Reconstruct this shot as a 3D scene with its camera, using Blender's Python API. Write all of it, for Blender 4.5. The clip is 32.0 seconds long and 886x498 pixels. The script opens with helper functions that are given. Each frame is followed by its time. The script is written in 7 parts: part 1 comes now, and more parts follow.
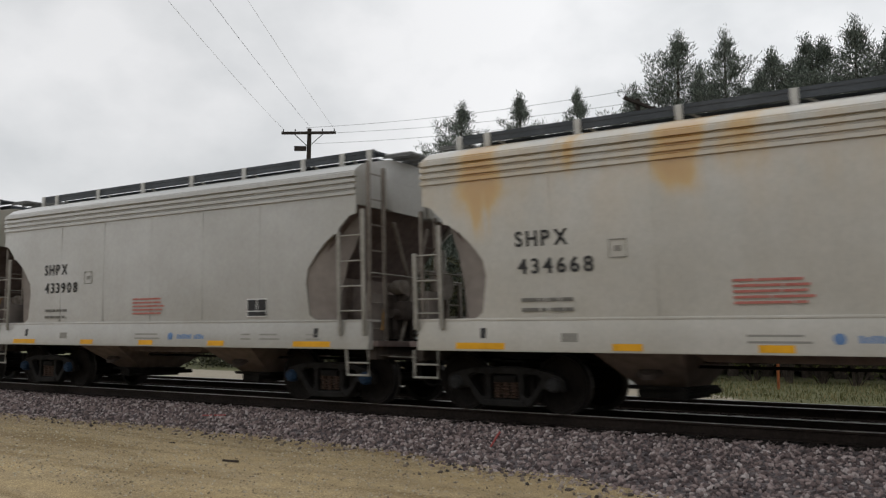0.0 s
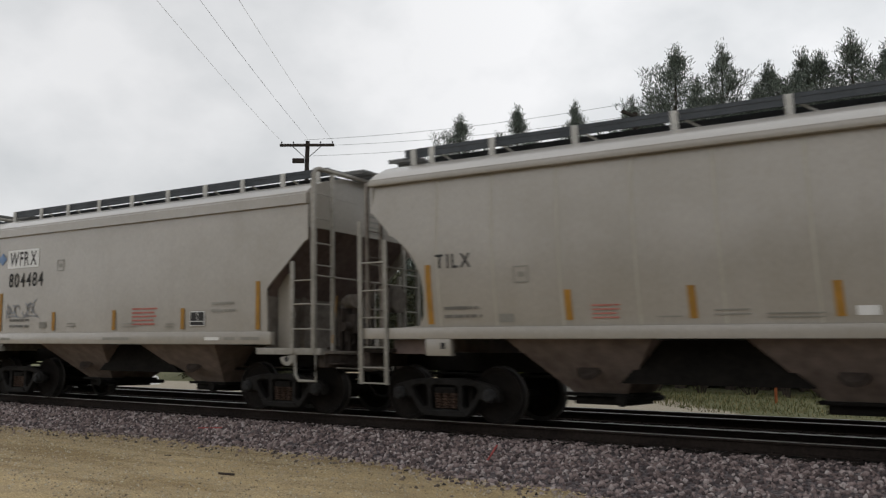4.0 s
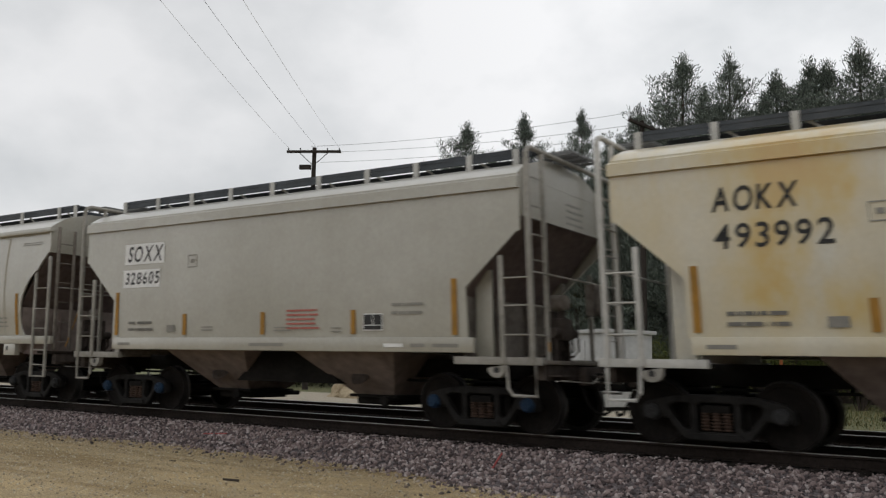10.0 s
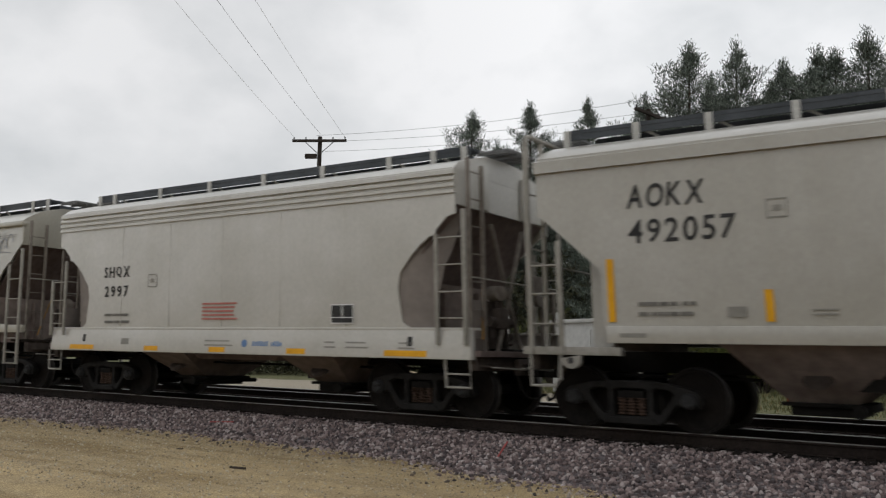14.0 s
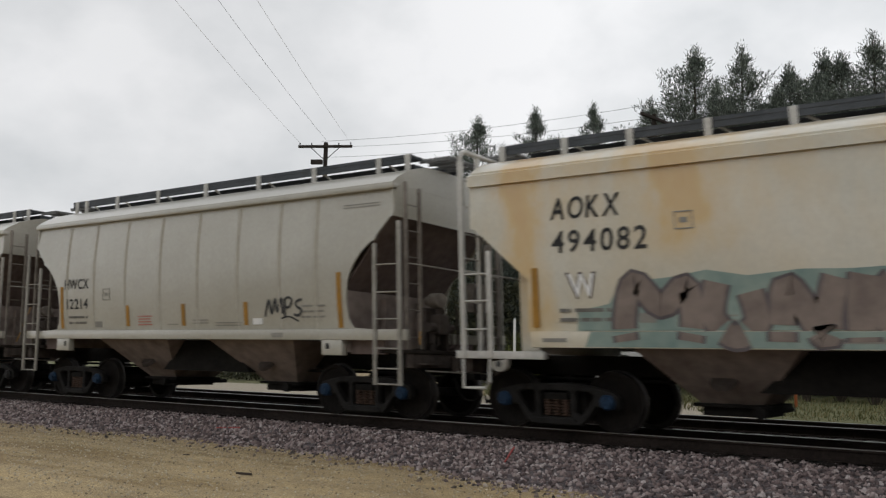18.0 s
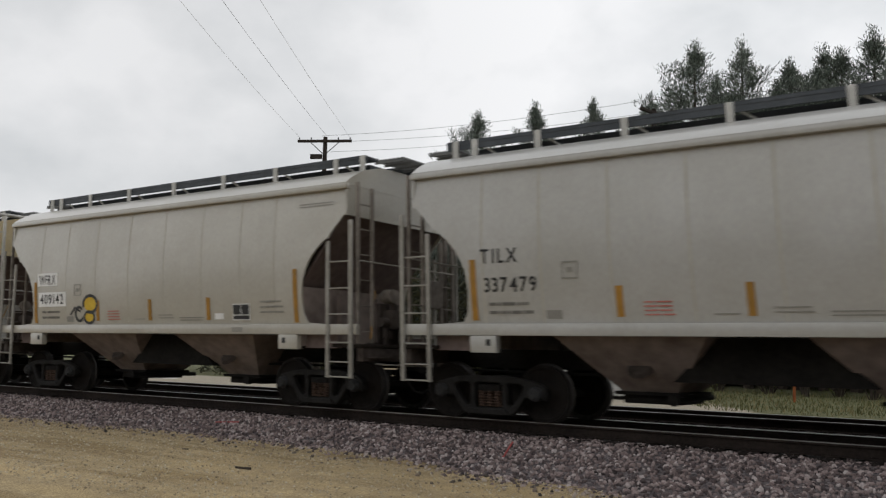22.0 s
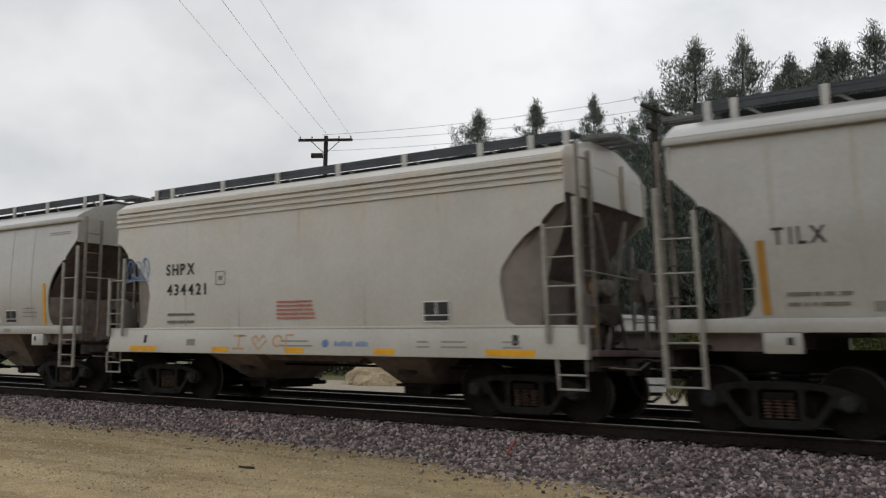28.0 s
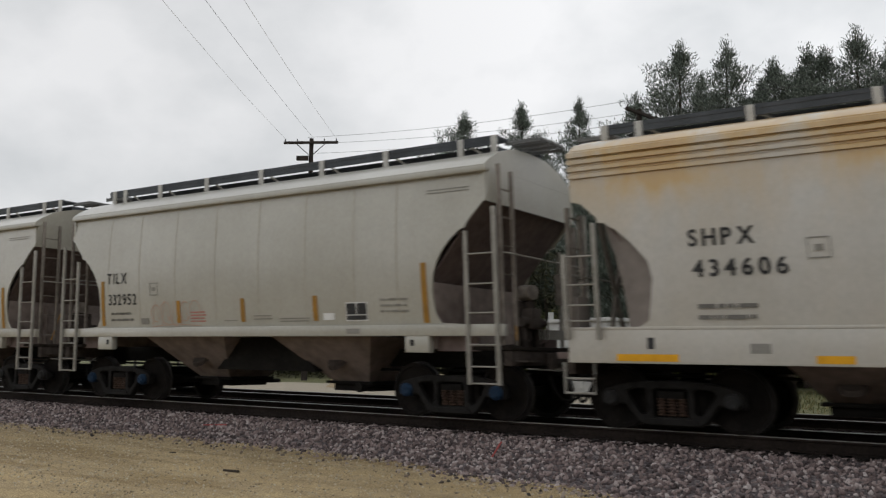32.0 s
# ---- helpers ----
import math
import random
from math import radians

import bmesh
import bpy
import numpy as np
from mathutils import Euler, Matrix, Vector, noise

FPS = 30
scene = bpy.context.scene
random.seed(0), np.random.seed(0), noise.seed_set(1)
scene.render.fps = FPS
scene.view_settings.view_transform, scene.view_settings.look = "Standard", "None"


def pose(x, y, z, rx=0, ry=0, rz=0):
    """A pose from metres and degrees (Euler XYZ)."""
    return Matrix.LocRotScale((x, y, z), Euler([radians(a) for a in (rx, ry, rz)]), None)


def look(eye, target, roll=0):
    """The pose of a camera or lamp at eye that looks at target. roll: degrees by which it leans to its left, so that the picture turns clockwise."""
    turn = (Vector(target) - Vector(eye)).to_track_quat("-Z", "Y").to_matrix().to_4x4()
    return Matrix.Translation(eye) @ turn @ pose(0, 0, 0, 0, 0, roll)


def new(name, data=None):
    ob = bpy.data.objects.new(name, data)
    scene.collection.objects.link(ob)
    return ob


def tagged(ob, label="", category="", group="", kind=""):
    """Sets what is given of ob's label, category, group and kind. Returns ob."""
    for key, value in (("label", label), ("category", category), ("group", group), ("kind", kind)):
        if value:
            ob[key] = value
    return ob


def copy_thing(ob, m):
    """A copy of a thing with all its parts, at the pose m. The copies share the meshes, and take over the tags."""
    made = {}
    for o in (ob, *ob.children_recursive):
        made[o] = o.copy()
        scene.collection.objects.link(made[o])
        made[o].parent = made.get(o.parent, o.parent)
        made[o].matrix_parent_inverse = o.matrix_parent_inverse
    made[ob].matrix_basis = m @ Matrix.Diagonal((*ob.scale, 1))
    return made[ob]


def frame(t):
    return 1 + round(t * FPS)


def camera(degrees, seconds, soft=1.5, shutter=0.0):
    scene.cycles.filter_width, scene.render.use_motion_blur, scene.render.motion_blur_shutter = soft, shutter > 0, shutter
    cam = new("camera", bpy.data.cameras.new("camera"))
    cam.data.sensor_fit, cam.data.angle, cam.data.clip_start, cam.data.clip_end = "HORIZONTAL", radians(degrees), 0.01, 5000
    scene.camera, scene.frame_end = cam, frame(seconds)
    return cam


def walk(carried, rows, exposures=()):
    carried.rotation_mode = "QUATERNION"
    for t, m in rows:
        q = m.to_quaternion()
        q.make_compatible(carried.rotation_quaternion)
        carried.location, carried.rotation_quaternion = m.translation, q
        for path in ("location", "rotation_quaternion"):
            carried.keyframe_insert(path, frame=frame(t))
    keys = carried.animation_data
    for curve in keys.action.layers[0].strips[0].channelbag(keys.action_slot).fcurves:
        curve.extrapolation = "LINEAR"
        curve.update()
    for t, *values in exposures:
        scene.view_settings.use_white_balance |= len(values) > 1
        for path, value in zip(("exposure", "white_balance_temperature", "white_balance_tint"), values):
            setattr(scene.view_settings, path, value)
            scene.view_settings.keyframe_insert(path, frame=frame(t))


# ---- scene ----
# ===== camera: hand-held, standing still beside a gravel lane =====
EYE = Vector((0.0, 0.0, 1.043))
cam = camera(53.41, 32.0, soft=1.25, shutter=0.92)
# the sensor is read from top to bottom: each row is open for a seventh of the time that the whole picture takes
scene.cycles.rolling_shutter_type, scene.cycles.rolling_shutter_duration = "TOP", 0.15


def aim(yaw, pitch, roll):
    """The camera's pose at EYE; yaw to the left from +y, pitch up, in degrees."""
    a, p = radians(yaw), radians(pitch)
    way = Vector((-math.sin(a) * math.cos(p), math.cos(a) * math.cos(p), math.sin(p)))
    return look(EYE, EYE + 10 * way, roll)


walk(cam, [(t, aim(y, p, r)) for t, y, p, r in (
    (0, 33.959, 6.289, 0.640), (0.5, 34.292, 6.064, 0.461), (1, 34.239, 6.514, 0.736), (1.5, 33.690, 6.322, 0.643), (2, 33.680, 6.628, 0.625), (2.5, 33.621, 6.905, 0.696), (4.5, 33.963, 7.236, 0.956), (5, 34.085, 7.381, 1.174), (5.5, 33.912, 7.254, 1.406), (6, 34.117, 7.001, 1.363), (6.5, 34.022, 6.996, 1.247), (7, 33.784, 7.138, 1.129), (7.5, 33.715, 7.099, 1.169), (8, 34.102, 7.139, 1.242), (8.5, 33.993, 7.073, 1.061), (9, 34.133, 7.119, 1.216), (9.5, 34.144, 7.233, 1.294), (10, 34.217, 7.569, 1.211), (10.5, 34.455, 7.693, 1.112), (11, 34.644, 7.159, 0.775), (11.5, 34.589, 6.804, 0.531), (12, 34.613, 6.932, 0.738), (12.5, 34.394, 7.069, 0.706), (13, 34.385, 6.704, 0.920), (13.5, 34.172, 7.194, 0.975), (14, 34.575, 6.847, 1.241), (14.5, 34.795, 6.905, 1.141), (16.5, 34.430, 7.173, 0.989), (17, 34.978, 7.073, 1.270), (17.5, 34.733, 7.236, 1.307), (18, 34.968, 7.188, 1.164), (18.5, 35.428, 7.218, 0.895), (19, 35.668, 7.090, 1.013), (19.5, 35.625, 7.108, 1.016), (20, 35.593, 7.114, 1.371), (20.5, 35.514, 6.828, 1.503), (21, 35.755, 6.804, 1.454), (21.5, 35.469, 6.958, 1.426), (22, 34.916, 6.852, 1.225), (22.5, 34.882, 7.071, 0.946), (23, 34.912, 7.024, 0.722), (23.5, 34.941, 7.127, 0.822), (24, 34.887, 7.295, 0.709), (24.5, 34.725, 7.364, 0.593), (25, 35.183, 7.558, 0.903), (25.5, 35.495, 7.377, 0.924), (26, 36.110, 7.121, 0.903), (26.5, 35.701, 6.757, 1.102), (28.5, 34.847, 6.756, 0.648), (29, 34.830, 6.742, 0.484), (29.5, 34.876, 6.658, 0.783), (30, 34.816, 6.820, 0.808), (30.5, 34.743, 6.916, 1.025), (31, 34.634, 7.089, 0.943), (31.5, 34.263, 7.167, 0.923), (32, 34.079, 6.917, 0.724))])

# ===== light: an overcast spring day =====
world = bpy.data.worlds.new("overcast_sky")
scene.world = world
world.use_nodes = True
wn, wl = world.node_tree.nodes, world.node_tree.links
wn.clear()
sky = wn.new("ShaderNodeTexSky")
sky.sky_type, sky.sun_disc = "NISHITA", False
sky.sun_elevation, sky.sun_rotation = radians(42), radians(35)
coord = wn.new("ShaderNodeTexCoord")
stretch = wn.new("ShaderNodeMapping")
stretch.inputs["Scale"].default_value = (1.0, 1.0, 1.5)
stretch.inputs["Location"].default_value = (0.35, 0.1, 0.2)
clouds = wn.new("ShaderNodeTexNoise")
clouds.inputs["Scale"].default_value, clouds.inputs["Detail"].default_value = 3.6, 8.0
clouds.inputs["Roughness"].default_value = 0.5
ramp = wn.new("ShaderNodeValToRGB")
ramp.color_ramp.elements[0].position, ramp.color_ramp.elements[1].position = 0.34, 0.62
ramp.color_ramp.elements[0].color = (0.65, 0.67, 0.685, 1)
ramp.color_ramp.elements[1].color = (0.95, 0.95, 0.958, 1)
dim = wn.new("ShaderNodeMix")
dim.data_type = "RGBA"
dim.inputs["Factor"].default_value = 0.93
soft_sky = wn.new("ShaderNodeVectorMath")
soft_sky.operation = "SCALE"
soft_sky.inputs["Scale"].default_value = 0.08
out, back = wn.new("ShaderNodeOutputWorld"), wn.new("ShaderNodeBackground")
wl.new(coord.outputs["Generated"], stretch.inputs["Vector"])
wl.new(stretch.outputs["Vector"], clouds.inputs["Vector"])
wl.new(clouds.outputs["Fac"], ramp.inputs["Fac"])
wl.new(sky.outputs["Color"], soft_sky.inputs[0])
wl.new(soft_sky.outputs["Vector"], dim.inputs["A"])
# the cloud is thinner, and brighter, towards the hidden sun
glow = wn.new("ShaderNodeVectorMath")
glow.operation = "DOT_PRODUCT"
glow.inputs[1].default_value = (0.22, 0.87, 0.44)
half_way = wn.new("ShaderNodeMath")
half_way.operation = "MULTIPLY_ADD"
half_way.inputs[1].default_value, half_way.inputs[2].default_value = 0.5, 0.5
thin = wn.new("ShaderNodeValToRGB")
# Sky away from the sun is raised too, added light for the car sides
for i, (at, v) in enumerate(((0.0, 1.11), (0.42, 1.11), (0.73, 0.90), (1.0, 1.11))):
    stop = thin.color_ramp.elements[i] if i < 2 else thin.color_ramp.elements.new(at)
    stop.position, stop.color = at, (v, v, v, 1)
thin.color_ramp.interpolation = "EASE"
lit = wn.new("ShaderNodeVectorMath")
lit.operation = "MULTIPLY"
wl.new(coord.outputs["Generated"], glow.inputs[0])
wl.new(glow.outputs["Value"], half_way.inputs[0])
wl.new(half_way.outputs[0], thin.inputs["Fac"])
wl.new(ramp.outputs["Color"], lit.inputs[0])
wl.new(thin.outputs["Color"], lit.inputs[1])
wl.new(lit.outputs["Vector"], dim.inputs["B"])
wl.new(dim.outputs["Result"], back.inputs["Color"])
wl.new(back.outputs["Background"], out.inputs["Surface"])
back.inputs["Strength"].default_value = 1.0

sun = new("sun", bpy.data.lights.new("sun", "SUN"))
sun.data.energy, sun.data.angle, sun.data.color = 0.3, radians(40), (1.0, 0.97, 0.92)
sun.matrix_world = look((20, 30, 45), (0, 0, 0))
scene.view_settings.exposure = 0.0

# ===== materials =====
MATS = {}


def node_mat(name):
    m = bpy.data.materials.new(name)
    m.use_nodes = True
    return m, m.node_tree.nodes, m.node_tree.links, m.node_tree.nodes["Principled BSDF"]


def noise_node(n, l, scale, detail=4.0, rough=0.55, stretch=(1, 1, 1), shift=(0, 0, 0), space="Object"):
    c, mp, t = n.new("ShaderNodeTexCoord"), n.new("ShaderNodeMapping"), n.new("ShaderNodeTexNoise")
    mp.inputs["Scale"].default_value, mp.inputs["Location"].default_value = stretch, shift
    t.inputs["Scale"].default_value, t.inputs["Detail"].default_value, t.inputs["Roughness"].default_value = scale, detail, rough
    l.new(c.outputs[space], mp.inputs["Vector"])
    l.new(mp.outputs["Vector"], t.inputs["Vector"])
    return t


def ramp_node(n, l, source, stops):
    r = n.new("ShaderNodeValToRGB")
    while len(r.color_ramp.elements) < len(stops):
        r.color_ramp.elements.new(0.5)
    for e, (p, c) in zip(r.color_ramp.elements, stops):
        e.position = p
        e.color = (*c, 1) if len(c) == 3 else c
    l.new(source, r.inputs["Fac"])
    return r


def mix_node(n, l, factor, a, b, blend="MIX"):
    m = n.new("ShaderNodeMix")
    m.data_type, m.blend_type = "RGBA", blend
    for key, value in (("Factor", factor), ("A", a), ("B", b)):
        if isinstance(value, bpy.types.NodeSocket):
            l.new(value, m.inputs[key])
        elif key == "Factor":
            m.inputs[key].default_value = value
        else:
            m.inputs[key].default_value = (*value, 1)
    return m


def bump_node(n, l, height, b, strength=0.3, distance=0.01):
    k = n.new("ShaderNodeBump")
    k.inputs["Strength"].default_value, k.inputs["Distance"].default_value = strength, distance
    l.new(height, k.inputs["Height"])
    l.new(k.outputs["Normal"], b.inputs["Normal"])


def speckled(name, a, b, scale=30.0, rough=0.8, metal=0.0, bump=0.3, coarse=2.0, depth=0.01, shine=0.2):
    """A surface of two tones, mottled coarsely and finely."""
    if name in MATS:
        return MATS[name]
    m, n, l, p = node_mat(name)
    fine, big = noise_node(n, l, scale), noise_node(n, l, coarse, 3.0)
    mixed = n.new("ShaderNodeMath")
    mixed.operation = "MULTIPLY_ADD"
    mixed.inputs[1].default_value = 0.5
    half = n.new("ShaderNodeMath")
    half.operation = "MULTIPLY"
    half.inputs[1].default_value = 0.5
    l.new(big.outputs["Fac"], half.inputs[0])
    l.new(fine.outputs["Fac"], mixed.inputs[0])
    l.new(half.outputs[0], mixed.inputs[2])
    r = ramp_node(n, l, mixed.outputs[0], [(0.36, a), (0.64, b)])
    l.new(r.outputs["Color"], p.inputs["Base Color"])
    p.inputs["Roughness"].default_value, p.inputs["Metallic"].default_value = rough, metal
    p.inputs["Specular IOR Level"].default_value = shine
    if bump:
        bump_node(n, l, fine.outputs["Fac"], p, bump, depth)
    MATS[name] = m
    return m


def car_paint(name, base, stain=(0.42, 0.26, 0.12), amount=0.0, top=0.0, dirt=0.25, shift=0.0, blotch=None, deep=(0.42, 0.19, 0.045)):
    """Weathered car paint: streaks of grime running down, dust along the sill, and rust where there is any.
    amount: rust wash over the whole side; top: rust running down from the roof edge; blotch: (x, width) of a heavy streak."""
    m, n, l, p = node_mat(name)
    base = tuple(1.17 * c for c in base)
    streak = noise_node(n, l, 1.0, 5.0, 0.6, (2.2, 1.0, 0.16), (shift, 0, 0))
    patch = noise_node(n, l, 0.55, 4.0, 0.55, (1, 1, 1.3), (shift * 3 + 4, 2, 0))
    fine = noise_node(n, l, 26.0, 4.0, 0.6, (1, 1, 0.5), (shift, 0, 5))
    dusty = tuple(0.78 * c * k for c, k in zip(base, (1.0, 0.96, 0.88)))
    r = ramp_node(n, l, streak.outputs["Fac"], [(0.3, dusty), (0.66, base)])
    c = mix_node(n, l, dirt, base, r.outputs["Color"])
    pr = ramp_node(n, l, patch.outputs["Fac"], [(0.35, (0.86, 0.85, 0.82)), (0.65, (1.0, 1.0, 1.0))])
    c = mix_node(n, l, 1.0, c.outputs["Result"], pr.outputs["Color"], "MULTIPLY")
    fr = ramp_node(n, l, fine.outputs["Fac"], [(0.3, (0.9, 0.9, 0.9)), (0.7, (1.04, 1.04, 1.04))])
    c = mix_node(n, l, 1.0, c.outputs["Result"], fr.outputs["Color"], "MULTIPLY")
    if amount or top or blotch:
        pos = n.new("ShaderNodeTexCoord")
        sep = n.new("ShaderNodeSeparateXYZ")
        l.new(pos.outputs["Object"], sep.inputs[0])
        wash = noise_node(n, l, 1.0, 5.0, 0.6, (0.9, 1.0, 0.45), (shift * 2 + 9, 0, 0))
        wr = ramp_node(n, l, wash.outputs["Fac"], [(0.36, (0, 0, 0)), (0.66, (1, 1, 1))])
        total = n.new("ShaderNodeMath")
        total.operation = "MULTIPLY"
        l.new(wr.outputs["Color"], total.inputs[0])
        total.inputs[1].default_value = amount
        last = total.outputs[0]
        if top:
            run = noise_node(n, l, 1.0, 5.0, 0.65, (1.7, 1.0, 0.6), (shift * 5 + 2, 0, 0))
            high = n.new("ShaderNodeMapRange")
            high.inputs["From Min"].default_value, high.inputs["From Max"].default_value = 2.6, 4.3
            high.inputs["To Max"].default_value = top
            l.new(sep.outputs["Z"], high.inputs["Value"])
            rr = ramp_node(n, l, run.outputs["Fac"], [(0.42, (0, 0, 0)), (0.62, (1, 1, 1))])
            mul = n.new("ShaderNodeMath")
            mul.operation = "MULTIPLY_ADD"
            l.new(rr.outputs["Color"], mul.inputs[0])
            l.new(high.outputs["Result"], mul.inputs[1])
            l.new(last, mul.inputs[2])
            last = mul.outputs[0]
        if blotch:
            drip = noise_node(n, l, 1.0, 5.0, 0.65, (4.5, 1.0, 0.3), (shift * 4 + 1, 0, 0))
            dr = ramp_node(n, l, drip.outputs["Fac"], [(0.34, (0, 0, 0)), (0.7, (1, 1, 1))])
            mottle = noise_node(n, l, 1.0, 6.0, 0.62, (1.5, 1.0, 0.75), (shift * 2 + 7, 0, 3))
            mr = ramp_node(n, l, mottle.outputs["Fac"], [(0.3, (0, 0, 0)), (0.72, (1, 1, 1))])
            for bx, bw, bs, bz in blotch:
                off = n.new("ShaderNodeMath")
                off.operation = "SUBTRACT"
                off.inputs[1].default_value = bx
                l.new(sep.outputs["X"], off.inputs[0])
                wob = n.new("ShaderNodeMath")
                wob.operation = "MULTIPLY_ADD"
                wob.inputs[1].default_value, wob.inputs[2].default_value = 1.6 * bw, -0.8 * bw
                l.new(patch.outputs["Fac"], wob.inputs[0])
                add = n.new("ShaderNodeMath")
                l.new(off.outputs[0], add.inputs[0])
                l.new(wob.outputs[0], add.inputs[1])
                far = n.new("ShaderNodeMath")
                far.operation = "ABSOLUTE"
                l.new(add.outputs[0], far.inputs[0])
                near = n.new("ShaderNodeMapRange")
                near.interpolation_type = "SMOOTHSTEP"
                near.inputs["From Min"].default_value, near.inputs["From Max"].default_value = bw, bw * 0.15
                near.inputs["To Max"].default_value = bs
                l.new(far.outputs[0], near.inputs["Value"])
                above = n.new("ShaderNodeMapRange")
                above.interpolation_type = "SMOOTHSTEP"
                above.inputs["From Min"].default_value, above.inputs["From Max"].default_value = bz - 0.25, bz + 0.35
                l.new(sep.outputs["Z"], above.inputs["Value"])
                both = n.new("ShaderNodeMath")
                both.operation = "MULTIPLY"
                l.new(near.outputs["Result"], both.inputs[0])
                l.new(above.outputs["Result"], both.inputs[1])
                gate = n.new("ShaderNodeMath")
                gate.operation = "MULTIPLY_ADD"
                l.new(both.outputs[0], gate.inputs[0])
                l.new((dr if bw < 0.5 else mr).outputs["Color"], gate.inputs[1])
                l.new(last, gate.inputs[2])
                last = gate.outputs[0]
        thin_rust, thick_rust = n.new("ShaderNodeMapRange"), n.new("ShaderNodeMapRange")
        thin_rust.inputs["From Max"].default_value = 0.6
        thick_rust.inputs["From Min"].default_value, thick_rust.inputs["From Max"].default_value = 0.45, 1.05
        thick_rust.inputs["To Max"].default_value = 0.95
        for k in (thin_rust, thick_rust):
            l.new(last, k.inputs["Value"])
        c = mix_node(n, l, thin_rust.outputs["Result"], c.outputs["Result"], stain)
        c = mix_node(n, l, thick_rust.outputs["Result"], c.outputs["Result"], deep)
    l.new(c.outputs["Result"], p.inputs["Base Color"])
    p.inputs["Roughness"].default_value = 0.42
    p.inputs["Specular IOR Level"].default_value = 0.5
    p.inputs["Coat Weight"].default_value, p.inputs["Coat Roughness"].default_value = 0.9, 0.22
    bump_node(n, l, fine.outputs["Fac"], p, 0.06, 0.01)
    return m


M_GREY = car_paint("paint_grey", (0.50, 0.49, 0.43), dirt=0.35)
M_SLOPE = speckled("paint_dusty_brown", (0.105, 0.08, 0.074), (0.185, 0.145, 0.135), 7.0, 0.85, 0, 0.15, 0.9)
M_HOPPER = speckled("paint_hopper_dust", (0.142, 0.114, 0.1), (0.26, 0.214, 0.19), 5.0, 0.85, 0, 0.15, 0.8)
M_GALV = speckled("galvanised_grating", (0.05, 0.056, 0.062), (0.09, 0.098, 0.108), 40.0, 0.6, 0.3, 0.2)
M_SEAM = speckled("seam_grime", (0.335, 0.315, 0.265), (0.40, 0.38, 0.325), 9.0, 0.7, 0, 0)
M_DECK = speckled("walkway_slats", (0.11, 0.113, 0.112), (0.18, 0.183, 0.18), 20.0, 0.7, 0.1, 0.1)
M_POST = speckled("paint_light_grey", (0.22, 0.21, 0.185), (0.33, 0.315, 0.285), 12.0, 0.7, 0, 0.1)
M_BRACKET = speckled("bracket_paint", (0.40, 0.395, 0.37), (0.54, 0.53, 0.50), 12.0, 0.7, 0, 0.1)
# Grimy steel, taken near black to hold the shade under the cars
M_STEEL = speckled("grimy_shaded_steel", (0.005, 0.0047, 0.0045), (0.015, 0.0135, 0.012), 14.0, 0.8, 0.0, 0.3, 2.0, 0.01, 0.12)
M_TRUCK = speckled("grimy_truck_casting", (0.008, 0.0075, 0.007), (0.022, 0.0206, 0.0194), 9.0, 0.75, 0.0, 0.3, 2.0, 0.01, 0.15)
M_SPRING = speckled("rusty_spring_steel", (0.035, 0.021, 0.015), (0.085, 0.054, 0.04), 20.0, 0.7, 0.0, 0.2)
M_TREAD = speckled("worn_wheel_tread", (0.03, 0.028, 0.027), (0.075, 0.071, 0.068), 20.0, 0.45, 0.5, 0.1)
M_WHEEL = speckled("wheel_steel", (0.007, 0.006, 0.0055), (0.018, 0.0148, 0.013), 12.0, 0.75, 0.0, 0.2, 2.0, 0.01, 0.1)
M_CAP_BLUE = speckled("bearing_cap_blue", (0.009, 0.026, 0.056), (0.015, 0.04, 0.082), 20.0, 0.6)
M_CAP_DARK = speckled("bearing_cap_dark", (0.015, 0.015, 0.016), (0.04, 0.04, 0.04), 20.0, 0.6)
M_YELLOW = speckled("reflector_yellow", (0.55, 0.27, 0.008), (0.72, 0.36, 0.012), 6.0, 0.5, 0, 0, 2.0)
M_YELLOW_OLD = speckled("reflector_dusty_yellow", (0.24, 0.132, 0.03), (0.37, 0.19, 0.035), 6.0, 0.6, 0, 0, 2.0)
M_BLACK = speckled("stencil_black", (0.025, 0.025, 0.026), (0.05, 0.05, 0.05), 30.0, 0.7, 0, 0)
M_FADED = speckled("stencil_faded", (0.20, 0.192, 0.172), (0.27, 0.26, 0.235), 30.0, 0.7, 0, 0)
M_RED = speckled("stencil_red", (0.36, 0.11, 0.09), (0.46, 0.18, 0.15), 30.0, 0.7, 0, 0)
M_BLUE = speckled("stencil_blue", (0.09, 0.17, 0.33), (0.16, 0.25, 0.42), 30.0, 0.7, 0, 0)
M_WHITE = speckled("patch_white", (0.66, 0.66, 0.65), (0.78, 0.78, 0.77), 8.0, 0.6, 0, 0)
M_RAIL_TOP = speckled("polished_railhead", (0.32, 0.31, 0.30), (0.46, 0.45, 0.44), 25.0, 0.42, 0.8, 0.05)
M_RAIL = speckled("rusty_rail", (0.012, 0.0092, 0.0078), (0.03, 0.0225, 0.019), 18.0, 0.85, 0.0, 0.3, 2.0, 0.01, 0.12)
M_TIE = speckled("creosoted_tie", (0.009, 0.0075, 0.0068), (0.027, 0.0225, 0.0195), 8.0, 0.9, 0, 0.5, 2.0, 0.01, 0.1)
M_WOOD = speckled("weathered_pole_wood", (0.022, 0.018, 0.015), (0.05, 0.041, 0.035), 10.0, 0.9, 0, 0.4)
M_WIRE = speckled("wire_dark", (0.03, 0.03, 0.03), (0.05, 0.05, 0.05), 5.0, 0.6, 0, 0)
